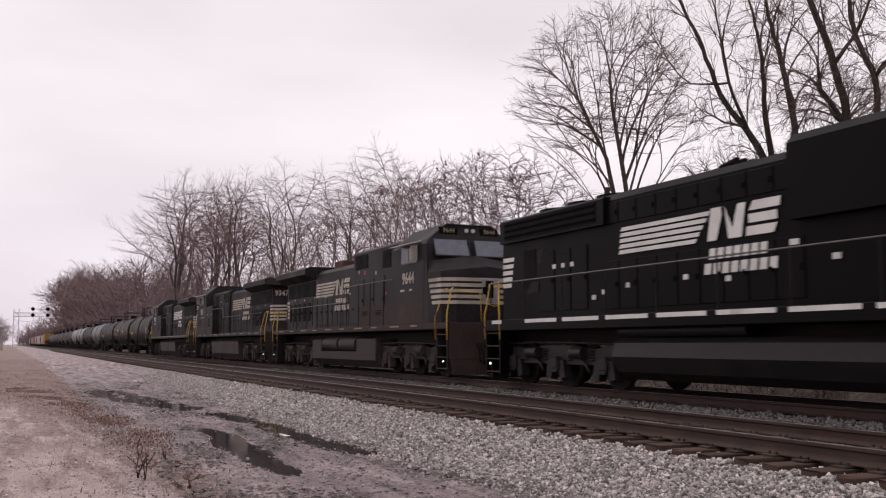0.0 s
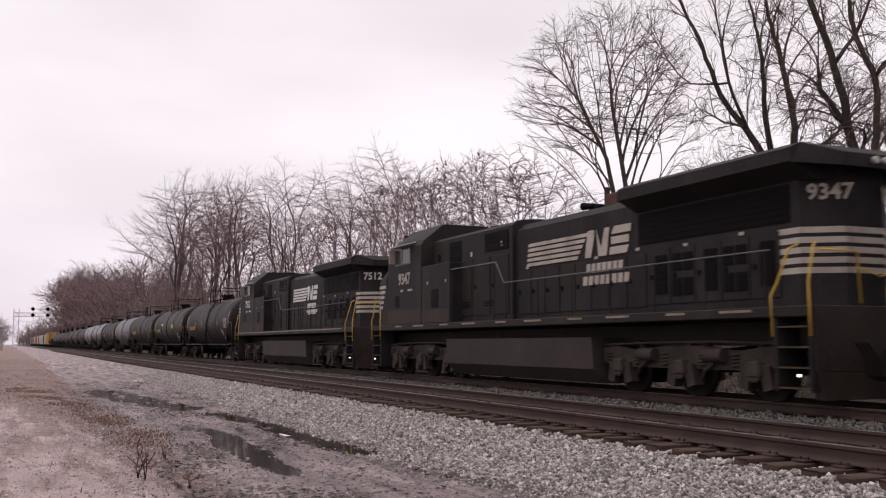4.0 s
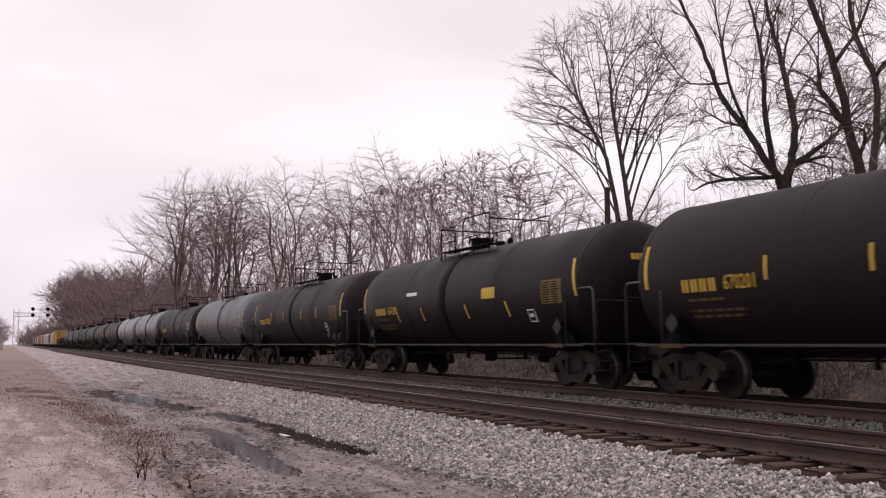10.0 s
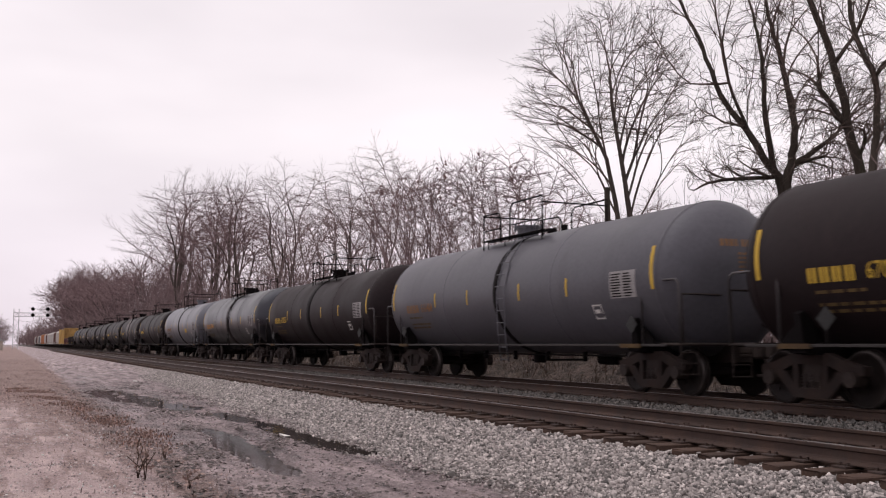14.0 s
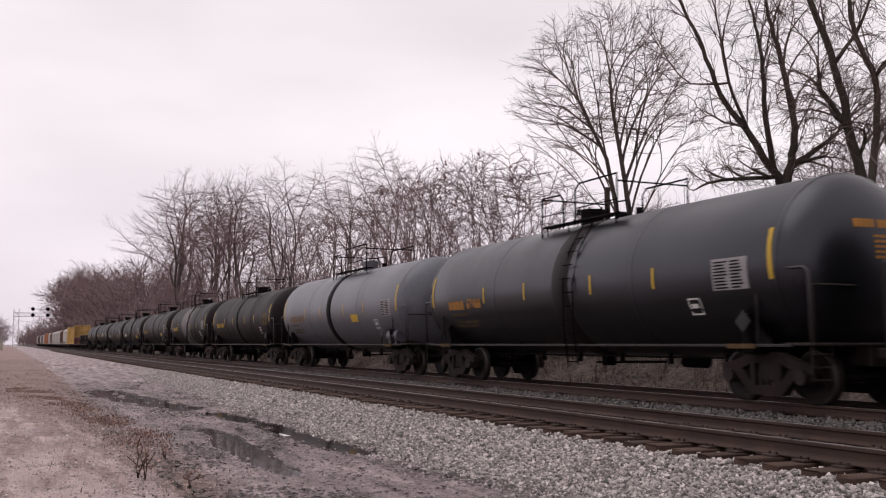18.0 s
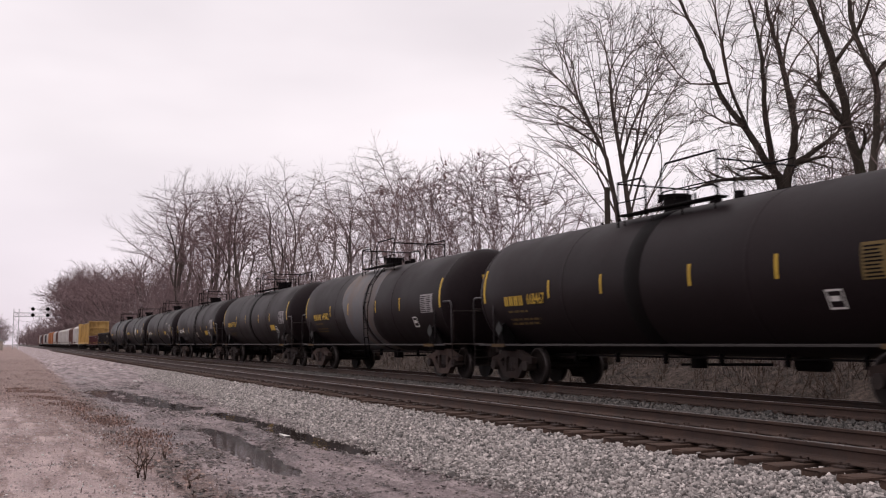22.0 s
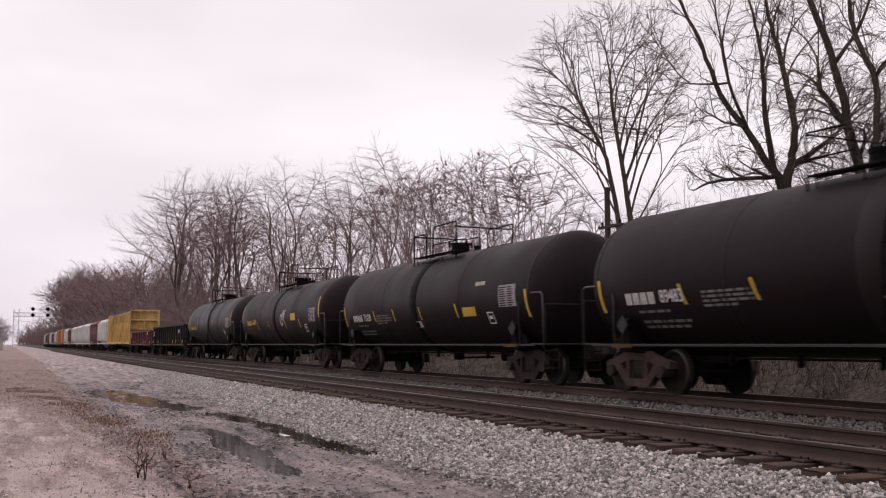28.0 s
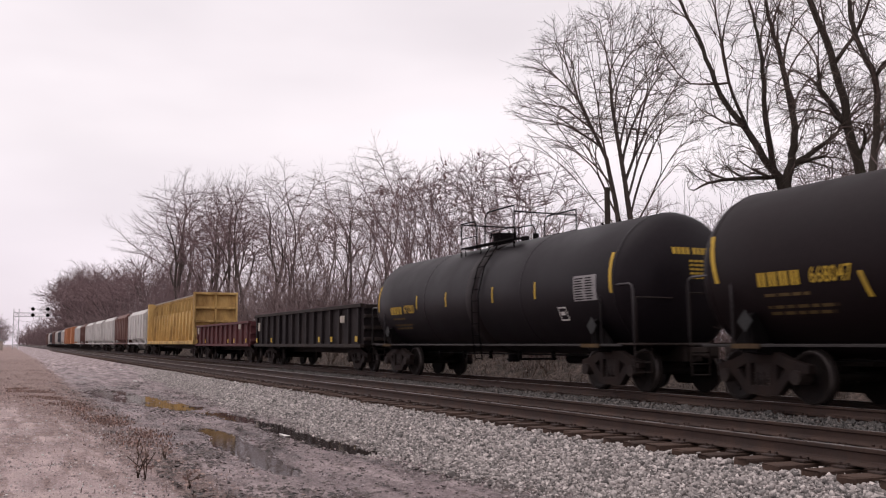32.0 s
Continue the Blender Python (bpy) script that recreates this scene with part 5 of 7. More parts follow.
    if end_text:
        g = Geo()

        def on_head(y, z):
            return (shell + 0.72 * math.sqrt(max(0.0, 1 - (y * y + z * z) / r / r)) + 0.007, y, zc + z)
        for k in range(10):
            a = -0.48 + k * 0.105 + (0.06 if k > 3 else 0.0)
            g.quad(on_head(a, 0.56), on_head(a + 0.078, 0.56), on_head(a + 0.078, 0.70), on_head(a, 0.70))
        for k in range(5):
            z = 0.40 - k * 0.085
            for m_ in range(4):
                a = -0.12 + m_ * 0.13
                g.quad(on_head(a, z), on_head(a + 0.10, z), on_head(a + 0.10, z + 0.045), on_head(a, z + 0.045))
        part("head_writing", g, tm, car)["kind"] = "stuff"
    if extra:
        extra(car, r, zc, half)
    for e in (-1, 1):
        freight_truck(car, e * 6.15, 1, rusty)
    MOVING.append((car, centre, 0))
    return car


def placard(x0, x1, z0, z1, mat, name="placard"):
    def f(car, r, zc, half):
        g = Geo()
        curved_patch(g, x0, x1, z0, z1, r, zc, 0.008, 3)
        part(name, g, mat, car)
    return f


def both(*fs):
    def f(*a):
        for q in fs:
            q(*a)
    return f


def scrawl(x0, z0, mat):
    """Spray-painted loops."""
    def f(car, r, zc, half):
        g = Geo()
        q = random.Random(8)
        for k in range(3):
            c = x0 + 0.26 * k
            pts = []
            for i in range(12):
                a = i * 0.6
                z = z0 + 0.2 * math.sin(a + k) + 0.04 * i * (0.3 if k else -0.5)
                x = c + 0.13 * math.cos(a) + 0.012 * i
                pts.append((x, -math.sqrt(r * r - (z - zc) ** 2) - 0.004, z))
            g.tube(pts, 0.018, 4)
        part("spray_paint_scrawl", g, mat, car)
    return f


tank_car(-96.55, "670201", "brownish", "black tank car with yellow stripes and lettering, coupled behind the engines", stripes="yellow")
tank_car(-112.85, "667303", "black", "black tank car with raked yellow stripes, a yellow panel and lettering", bare=True, raked=True, mids=(-3.75, -1.75, 1.3, 3.65), panel="table_yellow", extra=both(placard(2.3, 3.05, 2.14, 2.42, M["yellow"]), placard(-2.95, -2.15, 2.43, 2.53, M["white"], "sticker")))
tank_car(-129.25, "670228", "brownish", "dusty black tank car with yellow stripes and lettering", panel="table_yellow", air=True, bare=True, dome=0.85, reach=1.0)
tank_car(-145.75, "661404", "grey", "grey tank car with faded orange lettering and yellow stripes", text="faded_orange", r=1.53, zc=2.27, width=0.12)
tank_car(-162.15, "670255", "brownish", "dusty black tank car with pale stripes", stripes="yellow", bare=True)
tank_car(-178.7, "671068", "sheen", "shiny black tank car with grey upper side and yellow stripes", text="orange", r=1.55, zc=2.28, extra=None)
tank_car(-195.4, "668110", "light", "pale grey tank car with a black collar and a yellow panel", text="faded_orange", air=True, bare=True, dome=1.0, reach=1.2, r=1.53, zc=2.27, extra=placard(2.3, 3.05, 1.76, 2.02, M["yellow"]))
tank_car(-212.0, "668467", "black", "black tank car with yellow stripes and bold yellow number", panel="table_yellow", bare=True)
tank_car(-228.55, "649862", "black", "black tank car with a broad grey rusty band", rusty=2, band=((-2.0, 1.35, PAINT["band"]),), r=1.50, shift=-0.1, width=0.16)
tank_car(-245.35, "671158", "black", "black tank car with yellow stripes, panel and air tank", air=True, bare=True, dome=1.35, reach=1.2, extra=placard(3.7, 4.5, 1.62, 1.86, M["yellow"]))
tank_car(-262.1, "89483", "black", "black tank car with white lettering and slanted low yellow stripes", rusty=2, style="g", text="white", low=True, end_text=False, extra=both(placard(3.5, 4.4, 1.55, 1.80, M["yellow"]), placard(0.3, 0.9, 1.45, 1.75, M["dull_white"])))
tank_car(-278.95, "71128", "black", "black tank car with white lettering and low yellow stripes", style="g", text="white", low=True, end_text=False, bare=True, dome=0.7, mids=(-3.78, -2.0, 0.19, 2.8), extra=both(placard(3.2, 4.0, 1.72, 1.96, M["yellow"]), placard(-0.25, 0.15, 1.48, 1.66, M["dull_white"]), placard(4.05, 4.6, 2.5, 2.6, M["dull_white"], "sticker")))
tank_car(-296.0, "668047", "black", "black tank car with a yellow panel and white scrawl", bare=True, raked=True, mids=(-3.55, -1.4, 1.65, 3.95), extra=both(placard(2.62, 3.38, 2.0, 2.3, M["yellow"]), scrawl(0.95, 2.15, M["white"])))
tank_car(-312.85, "671203", "gloss", "clean black tank car with yellow stripes")


# ---- open wagons and covered hoppers behind the tank cars ----
def underframe(car, half):
    g = Geo()
    g.box(-half, half, -0.25, 0.25, 0.62, 0.95, 0.02)
    part("centre_sill", g, M["grime"], car)
    for e in (-1, 1):
        coupler(car, e * (half + 0.45), e)
        freight_truck(car, e * (half - 1.6), 1)


def gondola(centre, half, z1, mat, label, posts=14, edge=None):
    car = thing("gondola_car", label, "gondola car", "open cars of the freight train")
    g = Geo()
    for s in (-1, 1):
        a, b = sorted((s * 1.36, s * 1.42))
        g.box(-half, half, a, b, 0.95, z1)
    part("side_wall", g, mat, car)
    g = Geo()
    for e in (-1, 1):
        a, b = sorted((e * (half - 0.06), e * half))
        g.box(a, b, -1.36, 1.36, 0.95, z1)
    part("end_wall", g, mat, car)
    part("floor_plate", Geo().box(-half + .06, half - .06, -1.36, 1.36, 0.95, 1.05), M["grime"], car)
    for k in range(posts):
        x = -half + 0.35 + k * (2 * half - 0.7) / (posts - 1)
        for s in (-1, 1):
            a, b = sorted((s * 1.42, s * 1.53))
            part("side_post", Geo().box(x - 0.07, x + 0.07, a, b, 0.95, z1 - 0.05, 0.01), mat, car)
    g = Geo()
    for s in (-1, 1):
        a, b = sorted((s * 1.40, s * 1.55))
        g.box(-half - 0.01, half + 0.01, a, b, z1 - 0.10, z1 + 0.03, 0.01)
        g.box(-half - 0.01, half + 0.01, a, b, 0.85, 0.98, 0.01)
    for e in (-1, 1):
        a, b = sorted((e * (half - 0.04), e * (half + 0.12)))
        for z in (1.15, 1.55, 1.95, z1 - 0.08):
            if z < z1:
                g.box(a, b, -1.42, 1.42, z - 0.06, z + 0.06, 0.01)
    part("rim", g, edge or mat, car)
    for x in (-half + 0.5, -half + 3.4, half - 5.0, half - 3.4, half - 0.5):
        part("reflector", Geo().box(x, x + 0.22, -1.565, -1.555, 1.05, 1.25), M["yellow"], car)
    part("stencil", Geo().box(-half + 0.9, -half + 1.3, -1.575, -1.56, 1.6, 2.0), M["dull_white"], car)
    part("stencil", Geo().box(half - 2.2, half - 1.7, -1.575, -1.56, 1.75, 2.0), M["dull_white"], car)
    underframe(car, half)
    MOVING.append((car, centre, 0))
    return car


RED_OX = material("red_oxide_paint", (0.060, 0.018, 0.020), (0.105, 0.034, 0.034), 0.75, 0, 1.0, 14, 0.05, 0.3, (0.06, 0.035, 0.03), 0.3)
YEL_CAR = material("faded_yellow_car_paint", (0.42, 0.265, 0.095), (0.60, 0.41, 0.17), 0.8, 0, 1.0, 12, 0.05, 0.1, (0.13, 0.068, 0.030), 0.6, streak=0.35)
PALE_CAR = material("pale_grey_hopper_paint", (0.40, 0.38, 0.37), (0.56, 0.53, 0.51), 0.65, 0, 0.8, 12, 0.04, 0.3, (0.18, 0.15, 0.13), 0.3)
BROWN_CAR = material("brown_hopper_paint", (0.10, 0.05, 0.042), (0.17, 0.09, 0.075), 0.7, 0, 0.8, 12, 0.04, 0.3, (0.06, 0.04, 0.035), 0.3)
ORANGE_CAR = material("orange_brown_car_paint", (0.32, 0.12, 0.05), (0.42, 0.18, 0.08), 0.7, 0, 0.8, 12, 0.04, 0.3, (0.14, 0.07, 0.045), 0.3)

gondola(-329.4, 8.0, 2.36, M["steel"], "weathered black steel gondola car with ribbed sides", 15, M["grime"])
gondola(-346.4, 7.6, 2.13, RED_OX, "rusty red low gondola car with ribbed sides", 12)


def centre_beam(centre, half, mat, label):
    car = thing("centre_beam_car", label, "flat car", "open cars of the freight train")
    part("deck", Geo().box(-half, half, -1.45, 1.45, 0.95, 1.2, 0.02), mat, car)
    for e in (-1, 1):
        g = Geo()
        a, b = sorted((e * (half - 0.22), e * half))
        g.box(a, b, -1.45, 1.45, 1.2, 4.45, 0.02)
        part("bulkhead", g, mat, car)
        g = Geo()
        a, b = sorted((e * (half + 0.0), e * (half + 0.26)))
        for y in (-1.4, 0.0, 1.4):
            g.box(a, b, y - 0.06, y + 0.06, 1.2, 4.45, 0.01)
        for z in (1.6, 2.5, 3.4, 4.35):
            g.box(a, b, -1.4, 1.4, z - 0.07, z + 0.07, 0.01)
        part("bulkhead_rib", g, mat, car)
    part("centre_beam", Geo().box(-half + .22, half - .22, -0.1, 0.1, 1.2, 4.3), mat, car)
    for k in range(15):
        x = -half + 1.1 + k * (2 * half - 2.2) / 14
        g = Geo()
        for s in (-1, 1):
            g.prism([(s * 0.1, 1.2), (s * 1.30, 1.2), (s * 1.12, 4.0), (s * 0.80, 4.3), (s * 0.1, 4.3)], "x", x - 0.09, x + 0.09)
        part("upright", g, mat, car)
    part("top_chord", Geo().box(-half, half, -0.85, 0.85, 4.22, 4.45, 0.02), mat, car)
    part("top_strip", Geo().box(-half, half, -0.90, -0.852, 4.36, 4.44), M["dull_white"], car)
    g = Geo()
    g.box(-half + 0.3, half - 0.3, -1.08, -1.00, 1.2, 3.3)
    part("side_panel", g, mat, car)
    underframe(car, half)
    MOVING.append((car, centre, 0))


centre_beam(-367.3, 11.6, YEL_CAR, "faded yellow bulkhead car with ribbed ends")


def covered_hopper(centre, half, mat, label):
    car = thing("covered_hopper", label, "hopper car", "covered cars of the freight train")
    g = Geo()
    poly = [(-1.45, 1.5), (-1.5, 2.6), (-1.45, 3.7), (-1.1, 4.15), (1.1, 4.15), (1.45, 3.7), (1.5, 2.6), (1.45, 1.5)]
    g.prism(poly, "x", -half + 0.9, half - 0.9)
    part("hopper_body", g, mat, car)
    for k in range(3):
        x = -half + 2.6 + k * (2 * half - 5.2) / 2
        g = Geo()
        g.loft([[(x - 1.7, -1.3, 1.5), (x + 1.7, -1.3, 1.5), (x + 1.7, 1.3, 1.5), (x - 1.7, 1.3, 1.5)], [(x - 0.4, -0.5, 0.45), (x + 0.4, -0.5, 0.45), (x + 0.4, 0.5, 0.45), (x - 0.4, 0.5, 0.45)]], smooth=False)
        part("hopper_chute", g, mat, car)
    for k in range(7):
        x = -half + 0.9 + k * (2 * half - 1.8) / 6
        part("side_rib", Geo().box(x - 0.042, x + 0.042, -1.56, 1.56, 1.4, 3.75), mat, car)
    g = Geo().box(-half, half, -1.45, 1.45, 0.95, 1.1, 0.01)
    for e in (-1, 1):
        for s in (-1, 1):
            g.cyl((e * (half - 0.1), s * 1.4, 1.05), (e * (half - 0.9), s * 1.35, 4.0), 0.05, 6)
    part("end_frame", g, mat, car)
    g = Geo().box(-half + 0.2, half - 0.2, -0.5, 0.5, 4.2, 4.26)
    part("roof_walk", g, M["galv"], car)
    underframe(car, half)
    MOVING.append((car, centre, 0))


def box_car(centre, half, mat, label):
    car = thing("box_car", label, "box car", "covered cars of the freight train")
    part("car_body", Geo().box(-half, half, -1.5, 1.5, 1.0, 4.3, 0.06), mat, car)
    for k in range(13):
        x = -half + 0.3 + k * (2 * half - 0.6) / 12
        part("side_rib", Geo().box(x - 0.04, x + 0.04, -1.55, 1.55, 1.05, 4.2), mat, car)
    part("door", Geo().box(-1.5, 1.5, -1.6, -1.5, 1.1, 4.1, 0.02), mat, car)
    part("roof", Geo().prism([(-1.52, 4.28), (0, 4.45), (1.52, 4.28), (1.52, 4.2), (-1.52, 4.2)], "x", -half, half), M["galv"], car)
    underframe(car, half)
    MOVING.append((car, centre, 0))


s_at = -379.9
for k, (kind, half, mat, label) in enumerate((
        ("h", 7.0, PALE_CAR, "pale grey covered hopper car"), ("h", 6.1, BROWN_CAR, "brown covered hopper car"),
        ("h", 7.2, PALE_CAR, "pale grey covered hopper car"), ("h", 7.2, PALE_CAR, "pale grey covered hopper car"), ("h", 7.2, PALE_CAR, "pale grey covered hopper car"),
        ("h", 5.2, BROWN_CAR, "brown covered hopper car"), ("h", 7.2, PALE_CAR, "whitish covered hopper car"), ("b", 8.2, ORANGE_CAR, "orange-brown steel box car"),
        ("b", 8.2, ORANGE_CAR, "orange-brown steel box car"), ("h", 7.2, PALE_CAR, "pale grey covered hopper car"), ("h", 7.2, PAINT["grey"], "grey covered hopper car"),
        ("h", 7.2, PALE_CAR, "pale grey covered hopper car"), ("b", 8.2, BROWN_CAR, "dull brown steel box car"), ("h", 7.2, PAINT["grey"], "grey covered hopper car"),
        ("h", 7.2, PALE_CAR, "pale grey covered hopper car"), ("b", 8.2, BROWN_CAR, "dull brown steel box car"))):
    full = half + 0.65
    (covered_hopper if kind == "h" else box_car)(s_at - full, half, mat, label)
    s_at -= 2 * full


# ---- diesel locomotives ----
def loco_truck(car, x, sense, mat, axles=(-2.0, 0.0, 2.0), r=0.52):
    def frame_(g):
        for s in (-1, 1):
            a, b = sorted((s * 0.95, s * 1.12))
            g.prism([(-2.75, 0.62), (-2.75, 0.88), (-2.3, 0.95), (-1.5, 0.86), (-0.5, 0.95), (0.5, 0.95), (1.5, 0.86), (2.3, 0.95), (2.75, 0.88), (2.75, 0.62), (2.3, 0.58), (1.6, 0.52), (0.4, 0.52), (-0.4, 0.52), (-1.6, 0.52), (-2.3, 0.58)], "y", a, b)
        g.box(-0.3, 0.3, -1.0, 1.0, 0.5, 0.9, 0.03)
        g.box(-2.75, -2.6, -1.0, 1.0, 0.62, 0.85, 0.02)
        g.box(2.6, 2.75, -1.0, 1.0, 0.62, 0.85, 0.02)
    t = part("truck", shared("loco_truck_frame", mat, frame_), None, car, at=pose(x, 0, 0))
    for ax in axles:
        for s in (-1, 1):
            def pedestal(g):
                a, b = sorted((s * 1.0, s * 1.2))
                g.prism([(-0.34, 0.62), (-0.42, 0.24), (-0.20, 0.18), (-0.16, 0.36), (0.16, 0.36), (0.20, 0.18), (0.42, 0.24), (0.34, 0.62)], "y", a, b)
                g.cyl((0, s * 1.0, r), (0, s * 1.24, r), 0.19, 14)
                g.box(-0.14, 0.14, min(s * 1.1, s * 1.26), max(s * 1.1, s * 1.26), 0.42, 0.68, 0.02)
            part("axle_box", shared("axle_box_%d" % s, mat, pedestal), None, t, at=pose(ax, 0, 0))
        put_wheelset(t, ax, r, sense)
    for s in (-1, 1):
        for dx in (-2.45, -1.45, -0.55, 0.55, 1.45, 2.45):
            def spring(g):
                g.tube([(0.085 * math.cos(k * 0.785), s * 1.08 + 0.085 * math.sin(k * 0.785), 0.585 + k * 0.0079) for k in range(33)], 0.024, 5)
            part("spring", shared("loco_spring_%d" % s, mat, spring), None, t, at=pose(dx, 0, 0))
        for dx in (-1.0, 1.0):
            def cylinder(g):
                g.cyl((-0.24, s * 1.2, 0.78), (0.24, s * 1.2, 0.78), 0.13, 12)
                g.tube([(0, s * 1.16, 0.7), (0.3, s * 1.18, 0.5), (0.42, s * 1.16, 0.34)], 0.035, 6)
            part("brake_cylinder", shared("loco_brake_%d" % s, mat, cylinder), None, t, at=pose(dx, 0, 0))
        part("brake_pipe", shared("loco_pipe_%d" % s, mat, lambda g: g.tube([(-2.7, s * 1.15, 0.98), (-1.0, s * 1.17, 1.02), (1.2, s * 1.15, 1.0), (2.7, s * 1.13, 0.96)], 0.025, 6)), None, t)


def slant(g, x0, x1, z0, z1, y, lean=0.0, th=0.004):
    s = -1 if y < 0 else 1
    g.prism([(x0, z0), (x1, z0), (x1 + lean, z1), (x0 + lean, z1)], "y", y, y + s * th)


def emblem(car, x0, x1, z0, y, mat, size=0.62, flip=1):
    """Five speed stripes, two blocks and two rows of small blocks: the railway's emblem as plain shapes."""
    d = flip
    w = abs(x1 - x0)
    xs = x0
    h = size
    n = 5
    for k in range(n):
        za = z0 + h * k / n
        g = Geo()
        a0, a1 = xs + d * 0.02 * k, xs + d * (w * 0.52 + 0.10 * k)
        slant(g, min(a0, a1), max(a0, a1), za, za + h / n * 0.66, y, d * 0.05)
        part("emblem_stripe", g, mat, car)
    s_ = -1 if y < 0 else 1
    # two solid slanted blocks, the first with a dark notch, the second parted by two gaps
    lean = 0.12 * d
    for c, ww, pieces in ((0.70, 0.19, (((-1, 0), (-0.45, 0), (-0.3, 0.75), (-0.42, 1), (-1, 1)), ((-0.2, 1), (0.25, 0), (1, 0), (1, 1), (0.55, 1), (0.42, 0.3)))),
                          (0.895, 0.155, (((-1, 0), (0.8, 0), (1, 0.27), (-1, 0.27)), ((-0.9, 0.37), (0.95, 0.37), (0.85, 0.63), (-1, 0.63)), ((-1, 0.73), (1, 0.73), (1, 1), (-0.8, 1))))):
        a, half_ = xs + d * w * c, w * ww / 2
        for out in pieces:
            g = Geo()
            g.prism([(a + d * px_ * half_ + lean * (fz - 0.5), z0 + h * fz) for px_, fz in out], "y", y, y + s_ * 0.004)
            part("emblem_block", g, mat, car)
    for row, (c0, c1, cnt) in enumerate(((0.60, 0.92, 7), (0.57, 0.97, 8))):
        for k in range(cnt):
            g = Geo()
            step = w * (c1 - c0) / cnt
            a = xs + d * (w * c0 + step * k)
            b0, b1 = sorted((a, a + d * step * 0.74))
            zz = z0 - 0.12 - 0.22 - row * 0.27
            slant(g, b0, b1, zz, zz + 0.2, y, d * 0.03)
            part("name_block", g, mat, car)


def handrail(car, pts, mat, posts, deck=1.58, name="handrail"):
    part(name, Geo().tube(pts, 0.016, 6), mat, car)
    for x, y, z in posts:
        part("handrail_post", Geo().cyl((x, y, deck), (x, y, z), 0.016, 6), M["old_black"], car)


def steps_(car, e, mat, edge):
    """Corner steps, end sheet and yellow grab rails at one end (e = +1 the nose end)."""
    g = Geo()
    a, b = sorted((e * 9.82, e * 9.9))
    g.box(a, b, -1.42, 1.42, 0.55, 1.58, 0.01)
    g.prism([(-1.30, 0.12), (1.30, 0.12), (1.40, 0.55), (-1.40, 0.55)], "x", a - 0.05, b + 0.05)
    part("pilot", g, M["dusty"] if mat is not M["new_black"] else M["clean_gear"], car)
    for s in (-1, 1):
        for k, z in enumerate((0.30, 0.62, 0.94, 1.26)):
            g = Geo()
            a, b = sorted((e * 9.15, e * 9.80))
            y0, y1 = sorted((s * (1.0 + 0.0 * k), s * 1.46))
            g.box(a, b, y0, y1, z - 0.03, z, 0.005)
            part("step", g, mat, car)
            g = Geo()
            y0, y1 = sorted((s * 1.44, s * 1.465))
            g.box(a, b, y0, y1, z - 0.022, z + 0.004)
            part("step_edge", g, M["worn_tan"], car)
        for x in (9.10, 9.84):
            a, b = sorted((e * x - 0.03, e * x + 0.03))
            y0, y1 = sorted((s * 0.98, s * 1.47))
            part("step_well", Geo().box(a, b, y0, y1, 0.24, 1.58), mat, car)
        for x0, up in ((9.06, 0.0), (9.88, 0.0)):
            g = Geo().tube([(e * x0, s * 1.49, 1.10), (e * x0, s * 1.50, 1.75), (e * (x0 + (0.10 if x0 < 9.5 else -0.04)), s * 1.46, 1.95), (e * (x0 + (0.28 if x0 < 9.5 else -0.02)), s * 1.36, 2.50), (e * (x0 + (0.42 if x0 < 9.5 else -0.04)), s * 1.30, 2.56)], 0.018, 7)
            part("grab_rail", g, M["rail_yellow"], car)
        g = Geo().cyl((e * 9.60, s * 1.47, 0.49), (e * 9.60, s * 1.49, 0.49), 0.024, 10)
        part("step_lamp", g, M["lamp"], car)
    g = Geo()
    g.tube([(e * 9.86, -1.25, 2.45), (e * 9.86, -0.45, 2.45), (e * 9.86, -0.4, 1.62)], 0.02, 6)
    g.tube([(e * 9.86, 1.25, 2.45), (e * 9.86, 0.45, 2.45), (e * 9.86, 0.4, 1.62)], 0.02, 6)
    g.tube([(e * 9.86, -0.45, 2.2), (e * 9.90, 0.0, 2.05), (e * 9.86, 0.45, 2.2)], 0.014, 5)
    part("end_railing", g, M["rail_yellow"], car)
    for s in (-1, 1):
        for k in range(3):
            y = s * (0.35 + 0.11 * k)
            part("air_hose", Geo().tube([(e * 9.9, y, 1.0), (e * 10.08, y, 0.75), (e * 10.12, y, 0.5), (e * 10.3, y * 0.9, 0.42)], 0.022, 6), M["dark"], car)
    coupler(car, e * 10.45, e)


def grille(car, x0, x1, z0, z1, y, mat, n=7, name="grille"):
    g = Geo()
    s = -1 if y < 0 else 1
    a, b = sorted((y, y + s * 0.012))
    g.box(x0, x1, a, b, z0, z1)
    p = part(name, g, M["dark"], car)
    for k in range(n):
        z = z0 + (z1 - z0) * (k + 0.3) / n
        g = Geo()
        a, b = sorted((y + s * 0.012, y + s * 0.022))
        g.box(x0 + 0.02, x1 - 0.02, a, b, z, z + (z1 - z0) / n * 0.4)
        part("slat", g, mat, p)


def door_panel(car, x0, x1, z0, z1, y, mat):
    g = Geo()
    s = -1 if y < 0 else 1
    a, b = sorted((y, y + s * 0.022))
    g.box(x0, x1, a, b, z0, z1, 0.008)
    d = part("door", g, mat, car)
    g = Geo()
    a, b = sorted((y + s * 0.022, y + s * 0.05))
    g.box(x1 - 0.12, x1 - 0.06, a, b, (z0 + z1) / 2 - 0.05, (z0 + z1) / 2 + 0.05)
    part("latch", g, M["dark"], d)


